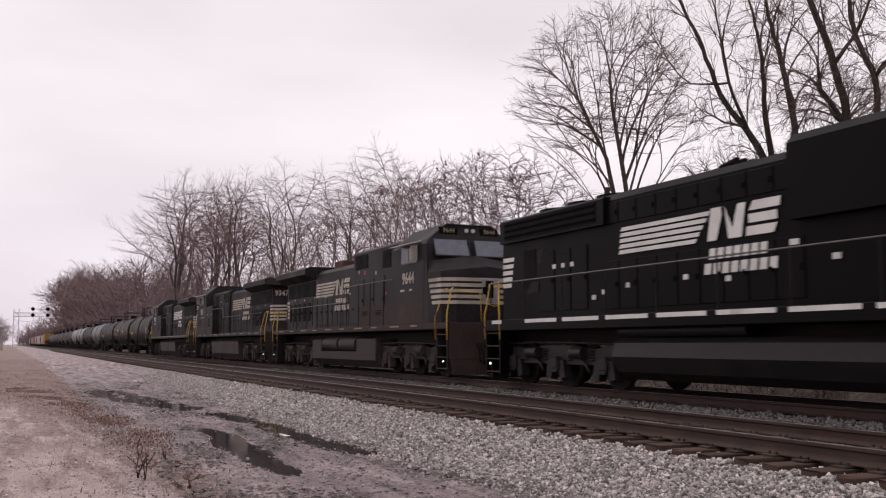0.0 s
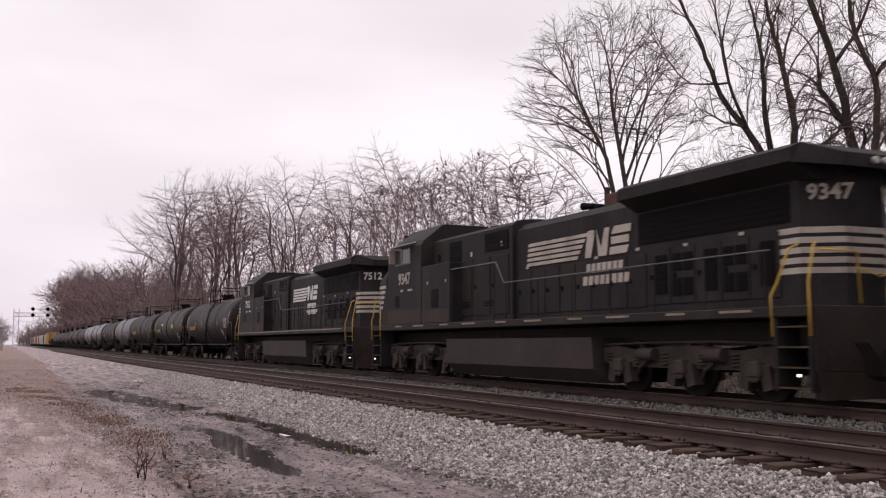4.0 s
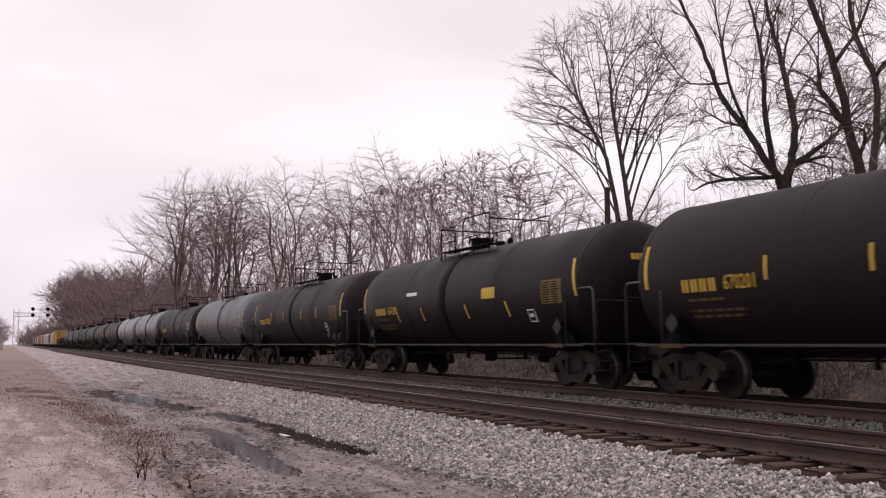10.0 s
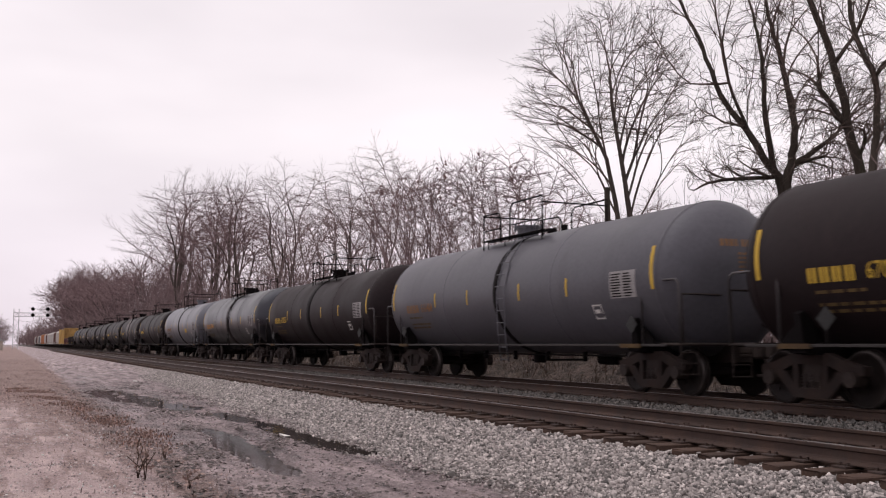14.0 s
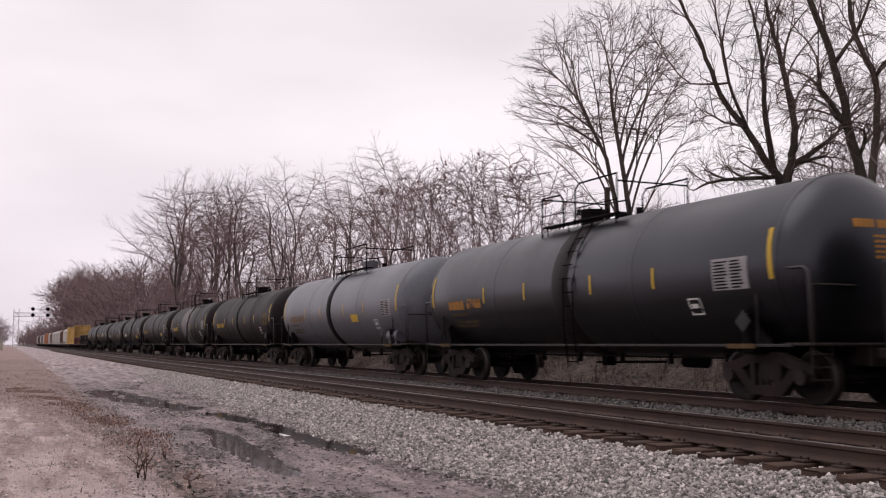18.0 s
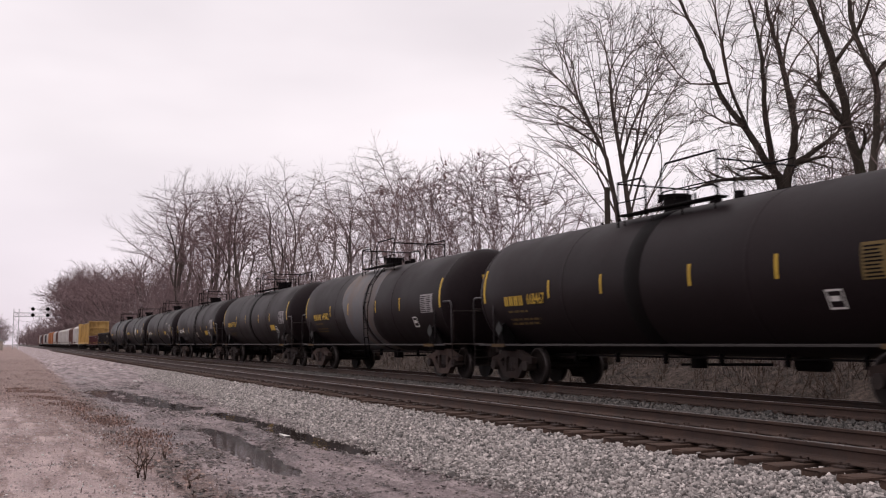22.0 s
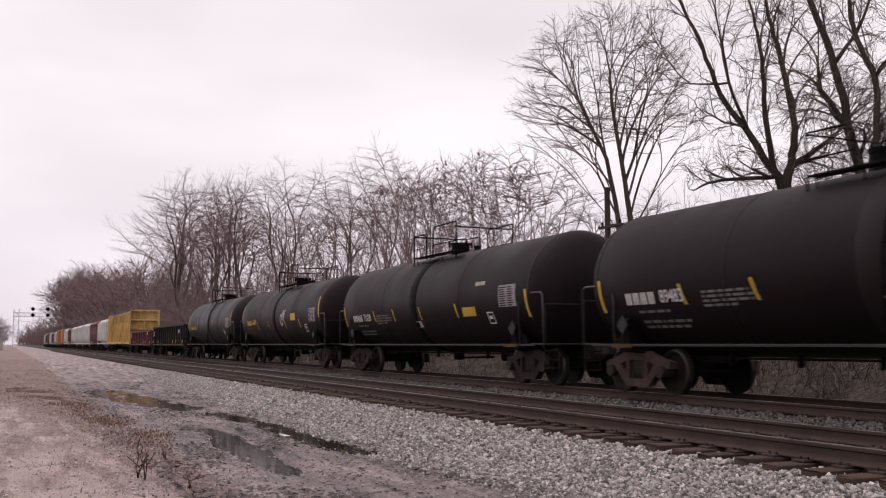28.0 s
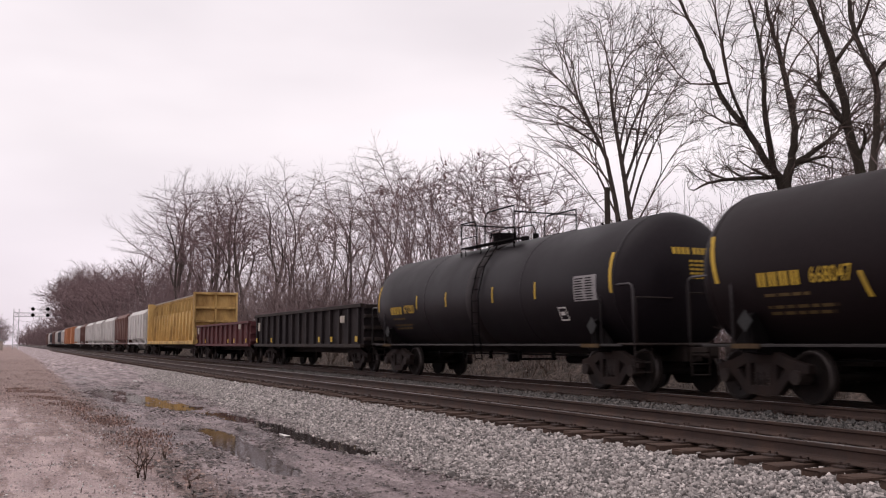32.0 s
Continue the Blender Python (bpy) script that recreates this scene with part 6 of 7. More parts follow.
def wide_cab_loco(centre, number, label, turn, paint, mark, tank_style, logo_z=2.88, emblem_x=(-4.6, -0.05), sill_mark="dashes", stripe_mat=None, slots="tall", eq_top=4.40, dusty=False, cabinet=False):
    """A six-axle engine with a wide nose cab at +x and winged radiators at -x."""
    car = thing("diesel_locomotive", label, "locomotive", "locomotives of the freight train")
    P, W = M[paint], M[mark]
    S = stripe_mat or W
    sense = 1 if turn == 0 else -1
    flip = 1 if turn == 0 else -1
    part("frame", Geo().box(-9.85, 9.85, -1.5, 1.5, 1.40, 1.58, 0.02), M["dusty"] if dusty else M["brown_black"], car)
    part("centre_sill", Geo().box(-9.8, 9.8, -0.6, 0.6, 0.95, 1.34), M["grime"], car)
    for s in (-1, 1):
        for k in range(10):
            x = -8.6 + k * 1.75
            g = Geo()
            y0, y1 = sorted((s * 1.50, s * 1.506))
            if sill_mark == "dashes":
                g.box(x, x + (0.55 if k % 2 else 0.8), y0, y1, 1.50, 1.545)
            else:
                g.box(x, x + 1.74, y0, y1, 1.52, 1.56)
            part("reflector_strip", g, M["tan"], car)
    # engine hood with shaped roof edges
    def hood(x0, x1, w, z1, name, cut=0.22):
        poly = [(-w, 1.58), (-w, z1 - cut), (-w + cut, z1 - 0.04), (-w + cut + 0.25, z1), (w - cut - 0.25, z1), (w - cut, z1 - 0.04), (w, z1 - cut), (w, 1.58)]
        return part(name, Geo().prism(poly, "x", x0, x1), P, car)
    hood(-9.2, 0.55, 0.98, 4.05, "engine_hood")
    hood(0.55, 5.6, 1.08, eq_top, "equipment_hood", 0.14)
    if dusty:
        for s in (-1, 1):
            y0, y1 = sorted((s * 1.08, s * 1.106))
            part("dusty_panel", Geo().box(1.05, 5.6, y0, y1, 1.60, 2.32), M["dusty"], car, "panel brown with road dust")
            y0, y1 = sorted((s * 1.49, s * 1.4925))
            part("dusty_panel", Geo().box(5.62, 8.1, y0, y1, 1.60, 2.22), M["dusty"], car, "panel brown with road dust")
    # radiator wings
    g = Geo()
    poly = [(-0.95, 3.64), (-1.46, 3.88), (-1.46, 4.10), (-1.25, 4.20), (1.25, 4.20), (1.46, 4.10), (1.46, 3.88), (0.95, 3.64)]
    g.prism(poly, "x", -9.55, -4.7)
    part("radiator_wing", g, P, car)
    g = Geo()
    g.loft([[(-9.55, -1.46, 3.86), (-9.55, 1.46, 3.86), (-9.55, 1.25, 4.2), (-9.55, -1.25, 4.2)], [(-9.95, -0.8, 3.80), (-9.95, 0.8, 3.80), (-9.95, 0.7, 4.02), (-9.95, -0.7, 4.02)]], smooth=False)
    part("wing_end", g, P, car)
    g = Geo()
    g.prism([(-9.2, -0.98), (-9.62, -0.42), (-9.62, 0.42), (-9.2, 0.98)], "z", 1.58, 3.95)
    part("hood_end", g, P, car)
    for s in (-1, 1):
        # near-black backing and slats paint in the shade inside the intakes
        grille(car, -9.0, -4.75, 2.98, 3.62, s * 0.98, M["dark"], 6, "radiator_screen")
        grille(car, 0.75, 2.1, eq_top - 0.72, eq_top - 0.22, s * 1.08, M["dark"], 5, "air_intake")
        grille(car, 3.6, 4.4, eq_top - 0.85, eq_top - 0.25, s * 1.08, M["dark"], 5, "air_intake")
        for k in range(5):
            door_panel(car, -8.75 + k * 0.74, -8.07 + k * 0.74, 1.75, 2.85, s * 0.98, P)
            if slots == "tall" or k % 2 == 0:
                grille(car, -8.66 + k * 0.74, -8.30 + k * 0.74, 1.95, 2.72, s * 1.004, M["dark"], 6, "door_louvre")
            else:
                for z in (1.9, 2.38):
                    grille(car, -8.7 + k * 0.74, -8.42 + k * 0.74, z, z + 0.34, s * 1.004, M["dark"], 3, "door_louvre")
                    grille(car, -8.36 + k * 0.74, -8.10 + k * 0.74, z, z + 0.34, s * 1.004, M["dark"], 3, "door_louvre")
        for k in range(8):
            door_panel(car, -5.0 + k * 0.68, -4.38 + k * 0.68, 1.72, 2.80, s * 0.98, P)
        for k in range(6):
            y0, y1 = sorted((s * 1.002, s * 1.01))
            part("sticker", Geo().box(-7.9 + k * 1.55, -7.78 + k * 1.55, y0, y1, 2.88 - 0.05 * (k % 2), 2.94 - 0.05 * (k % 2)), M["dull_white"], car)
        for k in range(3):
            door_panel(car, 0.75 + k * 1.05, 1.7 + k * 1.05, 1.75, 3.3, s * 1.08, P)
        for k in range(2):
            g = Geo()
            y0, y1 = sorted((s * 1.08, s * 1.09))
            for q in range(3):
                g.box(1.6 + k * 1.4, 2.1 + k * 1.4, y0, s * 1.115 if s > 0 else y1, 1.98 + q * 0.06, 2.01 + q * 0.06) if s > 0 else g.box(1.6 + k * 1.4, 2.1 + k * 1.4, -1.115, -1.08, 1.98 + q * 0.06, 2.01 + q * 0.06)
            part("louvre", g, M["dark"], car)
    for s in (-1, 1):
        y0, y1 = sorted((s * 1.083, s * 1.092))
        # flat near-black plate: the shade of a vent hole put into its colour
        part("vent_opening", Geo().box(4.55, 5.25, y0, y1, 2.42, 3.05), M["dark"], car)
        part("sand_filler", Geo().box(5.05, 5.25, y0, y1, 3.42, 3.62), M["dull_white"] if number == "9644" else M["dark"], car)
        for k, (x, z) in enumerate(((1.1, 3.52), (1.75, 3.46), (2.9, 3.38), (3.9, 2.62), (0.9, 2.3))):
            part("warning_sticker", Geo().box(x, x + 0.09, y0, y1, z, z + 0.13), M["dull_white"] if k % 2 == 0 else M["red"], car)
    if flip > 0:
        emblem(car, emblem_x[0], emblem_x[1], logo_z, -1.004, W, 0.60, 1)
    else:
        emblem(car, emblem_x[1], emblem_x[0], logo_z, 1.004, W, 0.60, -1)
    if cabinet:
        # side cabinets flush with the cab
        for s in (-1, 1):
            y0, y1 = sorted((s * 1.0, s * 1.475))
            part("side_cabinet", Geo().box(3.55, 5.6, y0, y1, 1.58, 3.28, 0.02), P, car)
            y0, y1 = sorted((s * 1.475, s * 1.482))
            part("cabinet_hatch", Geo().box(4.35, 4.85, y0, y1, 2.02, 2.55), M["dark"], car)
            part("dusty_panel", Geo().box(3.60, 5.58, y0, y1, 1.60, 1.98), M["dusty"], car, "panel brown with road dust")
            for x in (3.8, 5.1):
                part("cabinet_latch", Geo().box(x, x + 0.07, y0, y1, 2.72, 2.80), M["dull_white"], car)
            y0, y1 = sorted((s * 1.49, s * 1.4925))
            part("dusty_panel", Geo().box(5.62, 8.4, y0, y1, 1.60, 2.05), M["dusty"], car, "panel brown with road dust")
            part("cab_hatch", Geo().box(7.35, 7.75, y0, y1, 2.12, 2.48), M["dark"], car)
    # roof: stack, fans, horns
    g = Geo()
    g.box(-3.75, -2.75, -0.45, 0.45, 4.03, 4.36, 0.03)
    part("exhaust_outlet", g, M["rust_rim"], car, "rusty brown exhaust stack")
    g = Geo()
    for k in range(3):
        y = -0.22 + 0.22 * k
        g.cyl((-1.9, y, 4.22), (-1.45, y, 4.26), 0.05, 8, 0.10)
    g.cyl((-1.8, -0.25, 4.2), (-1.8, 0.25, 4.2), 0.035, 6)
    g.cyl((-1.8, 0, 4.03), (-1.8, 0, 4.2), 0.04, 6)
    part("horn", g, M["dark"], car)
    g = Geo()
    for x in (1.4, 2.8):
        g.cyl((x, 0, eq_top - 0.02), (x, 0, eq_top + 0.10), 0.5, 18)
    part("roof_fan", g, M["grime"], car)
    # cab and nose
    g = Geo()
    cab = [(-1.49, 1.58), (-1.49, 3.95), (-1.35, 4.12), (-0.75, 4.60), (0.75, 4.60), (1.35, 4.12), (1.49, 3.95), (1.49, 1.58)]
    r0 = [(5.6, y, z) for y, z in cab]
    r1 = [(8.15, y, z) for y, z in cab]
    r2 = [(8.6 if z < 2 else 8.6 - (z - 3.3) * 0.42, y * (0.985 if z > 3 else 1), z) for y, z in cab]
    g.loft([r0, r1, r2], smooth=False)
    part("cab", g, P, car)
    g = Geo()
    low = [(8.5, -1.49), (9.32, -1.42), (9.56, -1.05), (9.61, 0.0), (9.56, 1.05), (9.32, 1.42), (8.5, 1.49)]
    g.loft([[(x, y, 1.58) for x, y in low], [(x, y, 2.90) for x, y in low], [(x - 0.06 * (x > 8.6), y, 3.06 + 0.16 * (1 - abs(y) / 1.49)) for x, y in low],
            [(8.4, -1.42, 3.42), (8.46, -1.3, 3.45), (8.5, -0.6, 3.55), (8.52, 0.0, 3.62), (8.5, 0.6, 3.55), (8.46, 1.3, 3.45), (8.4, 1.42, 3.42)]], smooth=False)
    part("nose", g, P, car)
    # stripes that wrap the nose
    for k in range(5):
        za = 2.12 + k * 0.165
        g = Geo()
        a = [(8.55 + 0.07 * (4 - k), -1.495), (9.326, -1.427), (9.567, -1.054), (9.617, 0.0), (9.567, 1.054), (9.326, 1.427), (8.55 + 0.07 * (4 - k), 1.495)]
        for i in range(6):
            (x0, y0), (x1, y1) = a[i], a[i + 1]
            g.quad((x0, y0, za), (x1, y1, za), (x1, y1, za + 0.10), (x0, y0, za + 0.10))
        part("nose_stripe", g, S, car)
    g = Geo()
    g.box(9.615, 9.630, -0.27, 0.27, 2.16, 2.84, 0.004)
    part("nose_emblem_panel", g, M["panel"], car)
    g = Geo()
    g.prism([(9.631, 2.3), (9.637, 2.3), (9.637, 2.75), (9.631, 2.8)], "y", -0.16, 0.1)
    g.prism([(9.631, 2.4), (9.637, 2.4), (9.637, 2.6), (9.631, 2.62)], "y", -0.25, -0.14)
    part("nose_emblem", g, M["dark"], car)
    for s in (-1, 1):
        # windscreens, number boards, side windows with visors
        g = Geo()
        y0, y1 = sorted((s * 0.12, s * 1.22))
        g.quad((8.465, y0, 3.62), (8.465, y1, 3.62), (8.255, y1, 4.12), (8.255, y0, 4.12))
        g.v = [(x + 0.02, y, z) for x, y, z in g.v]
        part("windscreen", g, M["glass"], car)
        f_ = Geo()
        for ya, yb, za, zb in ((0.08, 1.26, 3.58, 3.62), (0.08, 1.26, 4.12, 4.16), (0.08, 0.12, 3.62, 4.12), (1.22, 1.26, 3.62, 4.12)):
            ya, yb = sorted((s * ya, s * yb))
            xa, xb = 8.50 - (za - 3.62) * 0.42, 8.50 - (zb - 3.62) * 0.42
            f_.quad((xa, ya, za), (xa, yb, za), (xb, yb, zb), (xb, ya, zb))
        part("windscreen_frame", f_, M["steel"], car)
        g = Geo()
        y0, y1 = sorted((s * 0.38, s * 0.98))
        g.box(8.08, 8.20, y0, y1, 4.28, 4.50, 0.01)
        nb = part("number_board", g, M["dark"], car)
        part("number", text_mesh(number, 0.20, M["tan"], 0.004), None, nb, at=pose(8.204, s * 0.68, 4.39, 90, 0, 90))
        g = Geo()
        y0, y1 = sorted((s * 1.485, s * 1.512))
        g.box(6.4, 7.7, y0, y1, 3.42, 4.02, 0.01)
        sw = part("side_window", g, M["rail_grey"], car)
        for a, b in ((6.45, 7.03), (7.09, 7.65)):
            y2, y3 = sorted((s * 1.508, s * 1.518))
            part("pane", Geo().box(a, b, y2, y3, 3.47, 3.97), M["dim_glass"], sw)
        g = Geo()
        g.loft([[(6.15, s * 1.44, 4.06), (7.85, s * 1.44, 4.06), (7.85, s * 1.42, 4.10), (6.15, s * 1.42, 4.10)], [(6.15, s * 1.80, 3.98), (7.85, s * 1.80, 3.98), (7.85, s * 1.80, 4.0), (6.15, s * 1.80, 4.0)]], smooth=False)
        part("visor", g, M["silver"], car)
        g = Geo().box(7.68, 7.72, min(s * 1.5, s * 1.72), max(s * 1.5, s * 1.72), 3.5, 3.95)
        part("mirror", g, M["dull_white"], car)
        lettering(number, 0.49, W, car, 6.95, 2.98, s * 1.497, 0, 0.012)
        g = Geo()
        y0, y1 = sorted((s * 1.49, s * 1.497))
        g.box(6.3, 6.65, y0, y1, 2.60, 2.66)
        g.box(7.05, 7.25, y0, y1, 2.60, 2.66)
        part("small_writing", g, W, car)
        # rear end numbers and raked stripes
        ang = math.degrees(math.atan2(0.42, 0.56))
        n_ = part("number", text_mesh(number, 0.36, W, 0.01), None, car, at=pose(-9.50, s * 0.605, 3.44, 90, 0, -90 + s * (90 - ang) * 0.0 - s * 37))
        for k in range(5):
            za = 2.12 + k * 0.165
            g = Geo()
            e0 = -8.75 + 0.05 * (4 - k)
            g.quad((e0, s * 0.986, za), (-9.2, s * 0.986, za), (-9.2, s * 0.986, za + 0.10), (e0 + 0.03, s * 0.986, za + 0.10))
            g.quad((-9.2, s * 0.99, za), (-9.626, s * 0.424, za), (-9.626, s * 0.424, za + 0.10), (-9.2, s * 0.99, za + 0.10))
            part("end_stripe", g, S, car)
    for k in range(5):
        za = 2.12 + k * 0.165
        part("end_stripe", Geo().box(-9.63, -9.62, -0.42, 0.42, za, za + 0.10), S, car)
    for e, x, z in ((1, 8.2, 4.40), (-1, -9.97, 3.92)):
        g = Geo()
        for s in (-1, 1):
            a, b = sorted((x, x + e * 0.06))
            g.cyl((a, s * 0.11, z), (b, s * 0.11, z), 0.06, 12)
        part("headlight", g, M["silver"], car)
    g = Geo()
    for x in (6.7, 7.3):
        g.cyl((x, 0.2, 4.58), (x, 0.2, 4.68), 0.09, 10)
    g.cyl((6.3, -0.3, 4.58), (6.3, -0.3, 5.0), 0.012, 5)
    part("antenna", g, M["dark"], car)
    # running gear, tank, steps, rails
    if tank_style == "reservoirs":
        g = Geo().prism([(-1.15, 0.18), (-1.38, 0.42), (-1.38, 0.70), (-0.8, 0.75), (0.8, 0.75), (1.38, 0.70), (1.38, 0.42), (1.15, 0.18)], "x", -3.7, 3.75)
        g.box(-3.7, -2.5, -1.38, 1.38, 0.6, 1.16, 0.03)
        g.box(1.75, 3.75, -1.38, 1.38, 0.6, 1.16, 0.03)
        part("fuel_tank", g, M["tank_grey"], car)
        for s in (-1, 1):
            for x in (-2.4, -0.35):
                g = Geo().cyl((x, s * 1.12, 0.98), (x + 1.85, s * 1.12, 0.98), 0.27, 18)
                part("air_reservoir", g, M["tank_grey"], car)
    else:
        g = Geo().prism([(-1.1, 0.15), (-1.38, 0.45), (-1.42, 1.12), (1.42, 1.12), (1.38, 0.45), (1.1, 0.15)], "x", -3.6, 3.9)
        part("fuel_tank", g, M["tank_grey"], car)
    for x in (-6.3, 6.3):
        loco_truck(car, x, sense, M["casting"])
    for e in (-1, 1):
        steps_(car, e, P, S)
    for s in (-1, 1):
        end = 3.5 if cabinet else 5.5
        pts = [(-9.0, s * 1.46, 2.50), (0.3, s * 1.46, 2.50), (0.75, s * 1.46, 3.05), (end, s * 1.46, 3.05)]
        handrail(car, pts, M["rail_grey"], [(x, s * 1.46, 2.50) for x in (-8.9, -7.4, -5.9, -4.4, -2.9, -1.4, 0.2)] + [(x, s * 1.46, 3.05) for x in (0.85, 2.2, 3.4, 4.7) if x < end])
    MOVING.append((car, centre, turn))
    return car


def long_hood_loco(centre, label):
    """The leading engine, mostly seen from its long hood's end."""
    car = thing("diesel_locomotive", label, "locomotive", "locomotives of the freight train")
    P, W = M["new_black"], M["white"]
    part("frame", Geo().box(-9.9, 9.9, -1.5, 1.5, 1.30, 1.58, 0.02), P, car)
    part("centre_sill", Geo().box(-9.8, 9.8, -0.6, 0.6, 0.95, 1.34), M["grime"], car)
    for s in (-1, 1):
        for k in range(11):
            x = -9.45 + k * 1.72
            y0, y1 = sorted((s * 1.50, s * 1.506))
            part("reflector_strip", Geo().box(x, x + (0.5 if k == 0 else 1.45), y0, y1, 1.48, 1.565), W, car)

    def hood(x0, x1, w, z0, z1, name, cut=0.16):
        poly = [(-w, z0), (-w, z1 - cut), (-w + cut, z1), (w - cut, z1), (w, z1 - cut), (w, z0)]
        return part(name, Geo().prism(poly, "x", x0, x1), P, car)
    hood(-9.88, 4.6, 0.95, 1.58, 4.22, "engine_hood")
    hood(0.55, 4.6, 1.15, 3.0, 4.42, "equipment_hood")
    hood(-9.84, -5.0, 1.06, 3.55, 4.16, "radiator_housing", 0.05)
    for s in (-1, 1):
        grille(car, -9.6, -5.3, 3.62, 4.08, s * 1.06, M["black_hole"], 3, "radiator_screen")
        for k in range(3):
            door_panel(car, -7.9 + k * 0.72, -7.25 + k * 0.72, 1.75, 3.2, s * 0.95, P)
        for k in range(9):
            door_panel(car, -5.2 + k * 0.66, -4.58 + k * 0.66, 1.72, 2.75, s * 0.95, P)
            door_panel(car, -5.2 + k * 0.66, -4.58 + k * 0.66, 3.55, 4.0, s * 0.95, P)
        # access hatch with a pale panel
        y0, y1 = sorted((s * 0.95, s * 0.962))
        part("hatch", Geo().box(-8.75, -8.15, y0, y1, 2.35, 3.3), M["dark"], car)
        part("warning_plate", Geo().box(-8.05, -7.75, y0, y1, 2.95, 3.25), M["steel"], car)
        part("hand_brake_panel", Geo().prism([(-8.6, 2.2), (-8.0, 2.25), (-8.0, 2.5), (-8.35, 2.5)], "y", s * 0.963, s * 0.967), M["steel"], car)
        for k in range(5):
            za = 2.42 + k * 0.165
            g = Geo()
            slant(g, -9.88, -9.42 + 0.035 * k, za, za + 0.105, s * 0.951, 0.0)
            part("end_stripe", g, W, car)
        for x, z, w_ in ((-7.3, 2.75, 0.14), (-6.9, 2.75, 0.14), (-6.5, 2.75, 0.14), (-5.2, 2.05, 0.12), (-4.3, 2.15, 0.12), (-2.4, 2.2, 0.14), (-1.2, 2.1, 0.14), (0.4, 2.6, 0.2), (1.3, 2.3, 0.16), (-5.6, 1.95, 0.12)):
            part("sticker", Geo().box(x, x + w_, y0, y1 + (0.022 if s > 0 else 0), z, z + 0.1) if s > 0 else Geo().box(x, x + w_, y0 - 0.022, y1, z, z + 0.1), W, car)
    for k in range(5):
        za = 2.42 + k * 0.165
        part("end_stripe", Geo().box(-9.886, -9.88, -0.95, 0.95, za, za + 0.105), W, car)
    emblem(car, -4.55, 0.30, 2.86, -0.978, W, 0.60, 1)
    g = Geo()
    for k in range(3):
        g.cyl((-2.2, -0.2 + 0.2 * k, 4.38), (-1.7, -0.2 + 0.2 * k, 4.42), 0.05, 8, 0.1)
    g.cyl((-2.0, -0.25, 4.36), (-2.0, 0.25, 4.36), 0.04, 6)
    g.cyl((-2.0, 0, 4.2), (-2.0, 0, 4.36), 0.05, 6)
    part("horn", g, M["dark"], car)
    for x in (-8.4, -7.1, -5.8):
        part("roof_fan", Geo().cyl((x, 0, 4.18), (x, 0, 4.34), 0.6, 22), P, car)
    part("exhaust_outlet", Geo().box(1.6, 2.4, -0.3, 0.3, 4.4, 4.62, 0.02), M["dark"], car)
    cab = [(-1.49, 1.58), (-1.49, 3.95), (-0.9, 4.55), (0.9, 4.55), (1.49, 3.95), (1.49, 1.58)]
    g = Geo()
    g.loft([[(4.6, y, z) for y, z in cab], [(7.6, y, z) for y, z in cab], [(8.1 if z < 2 else 7.75, y, z) for y, z in cab]], smooth=False)
    part("cab", g, P, car)
    low = [(8.0, -1.3), (8.9, -0.8), (8.9, 0.8), (8.0, 1.3)]
    part("nose", Geo().loft([[(x, y, 1.58) for x, y in low], [(x, y, 2.95) for x, y in low], [(7.9, -1.2, 3.45), (8.1, -0.6, 3.5), (8.1, 0.6, 3.5), (7.9, 1.2, 3.45)]], smooth=False), P, car)
    for s in (-1, 1):
        y0, y1 = sorted((s * 1.485, s * 1.505))
        part("side_window", Geo().box(5.5, 7.0, y0, y1, 3.35, 3.95), M["glass"], car)
    g = Geo().prism([(-1.0, 0.26), (-1.28, 0.42), (-1.42, 0.72), (-1.36, 1.0), (-1.2, 1.1), (1.2, 1.1), (1.36, 1.0), (1.42, 0.72), (1.28, 0.42), (1.0, 0.26)], "x", -4.2, 4.3)
    part("fuel_tank", g, M["clean_gear"], car)
    for s in (-1, 1):
        part("air_reservoir", Geo().cyl((-4.2, s * 1.15, 1.24), (-0.4, s * 1.15, 1.24), 0.13, 14), M["clean_gear"], car)
        part("tank_gauge", Geo().box(3.0, 3.12, min(s * 1.40, s * 1.44), max(s * 1.40, s * 1.44), 0.7, 0.8), M["red"], car)
    for x in (-6.85, 6.85):
        loco_truck(car, x, 1, M["clean_gear"])
    for e in (-1, 1):
        steps_(car, e, P, W)
    for s in (-1, 1):
        handrail(car, [(-9.7, s * 1.46, 2.50), (4.4, s * 1.46, 2.50)], M["rail_grey"], [(-9.6 + 1.75 * k, s * 1.46, 2.5) for k in range(9)])
    MOVING.append((car, centre, 0))
    return car


long_hood_loco(-12.7, "freshly painted black diesel locomotive with white emblem stripes")
wide_cab_loco(-34.85, "9644", "dusty black diesel locomotive with white nose stripes and yellow grab rails", 0, "old_black", "dull_white", "reservoirs", dusty=True)
wide_cab_loco(-56.1, "9347", "weathered black diesel locomotive running cab last", 180, "faded_black", "dull_white", "plain", slots="square", eq_top=4.14, cabinet=True)
wide_cab_loco(-77.9, "7512", "black diesel locomotive with white emblem, running cab last", 180, "faded_black", "white", "plain", logo_z=2.84, emblem_x=(-3.95, -0.05), stripe_mat=M["dull_white"], sill_mark="line", eq_top=4.14, cabinet=True)


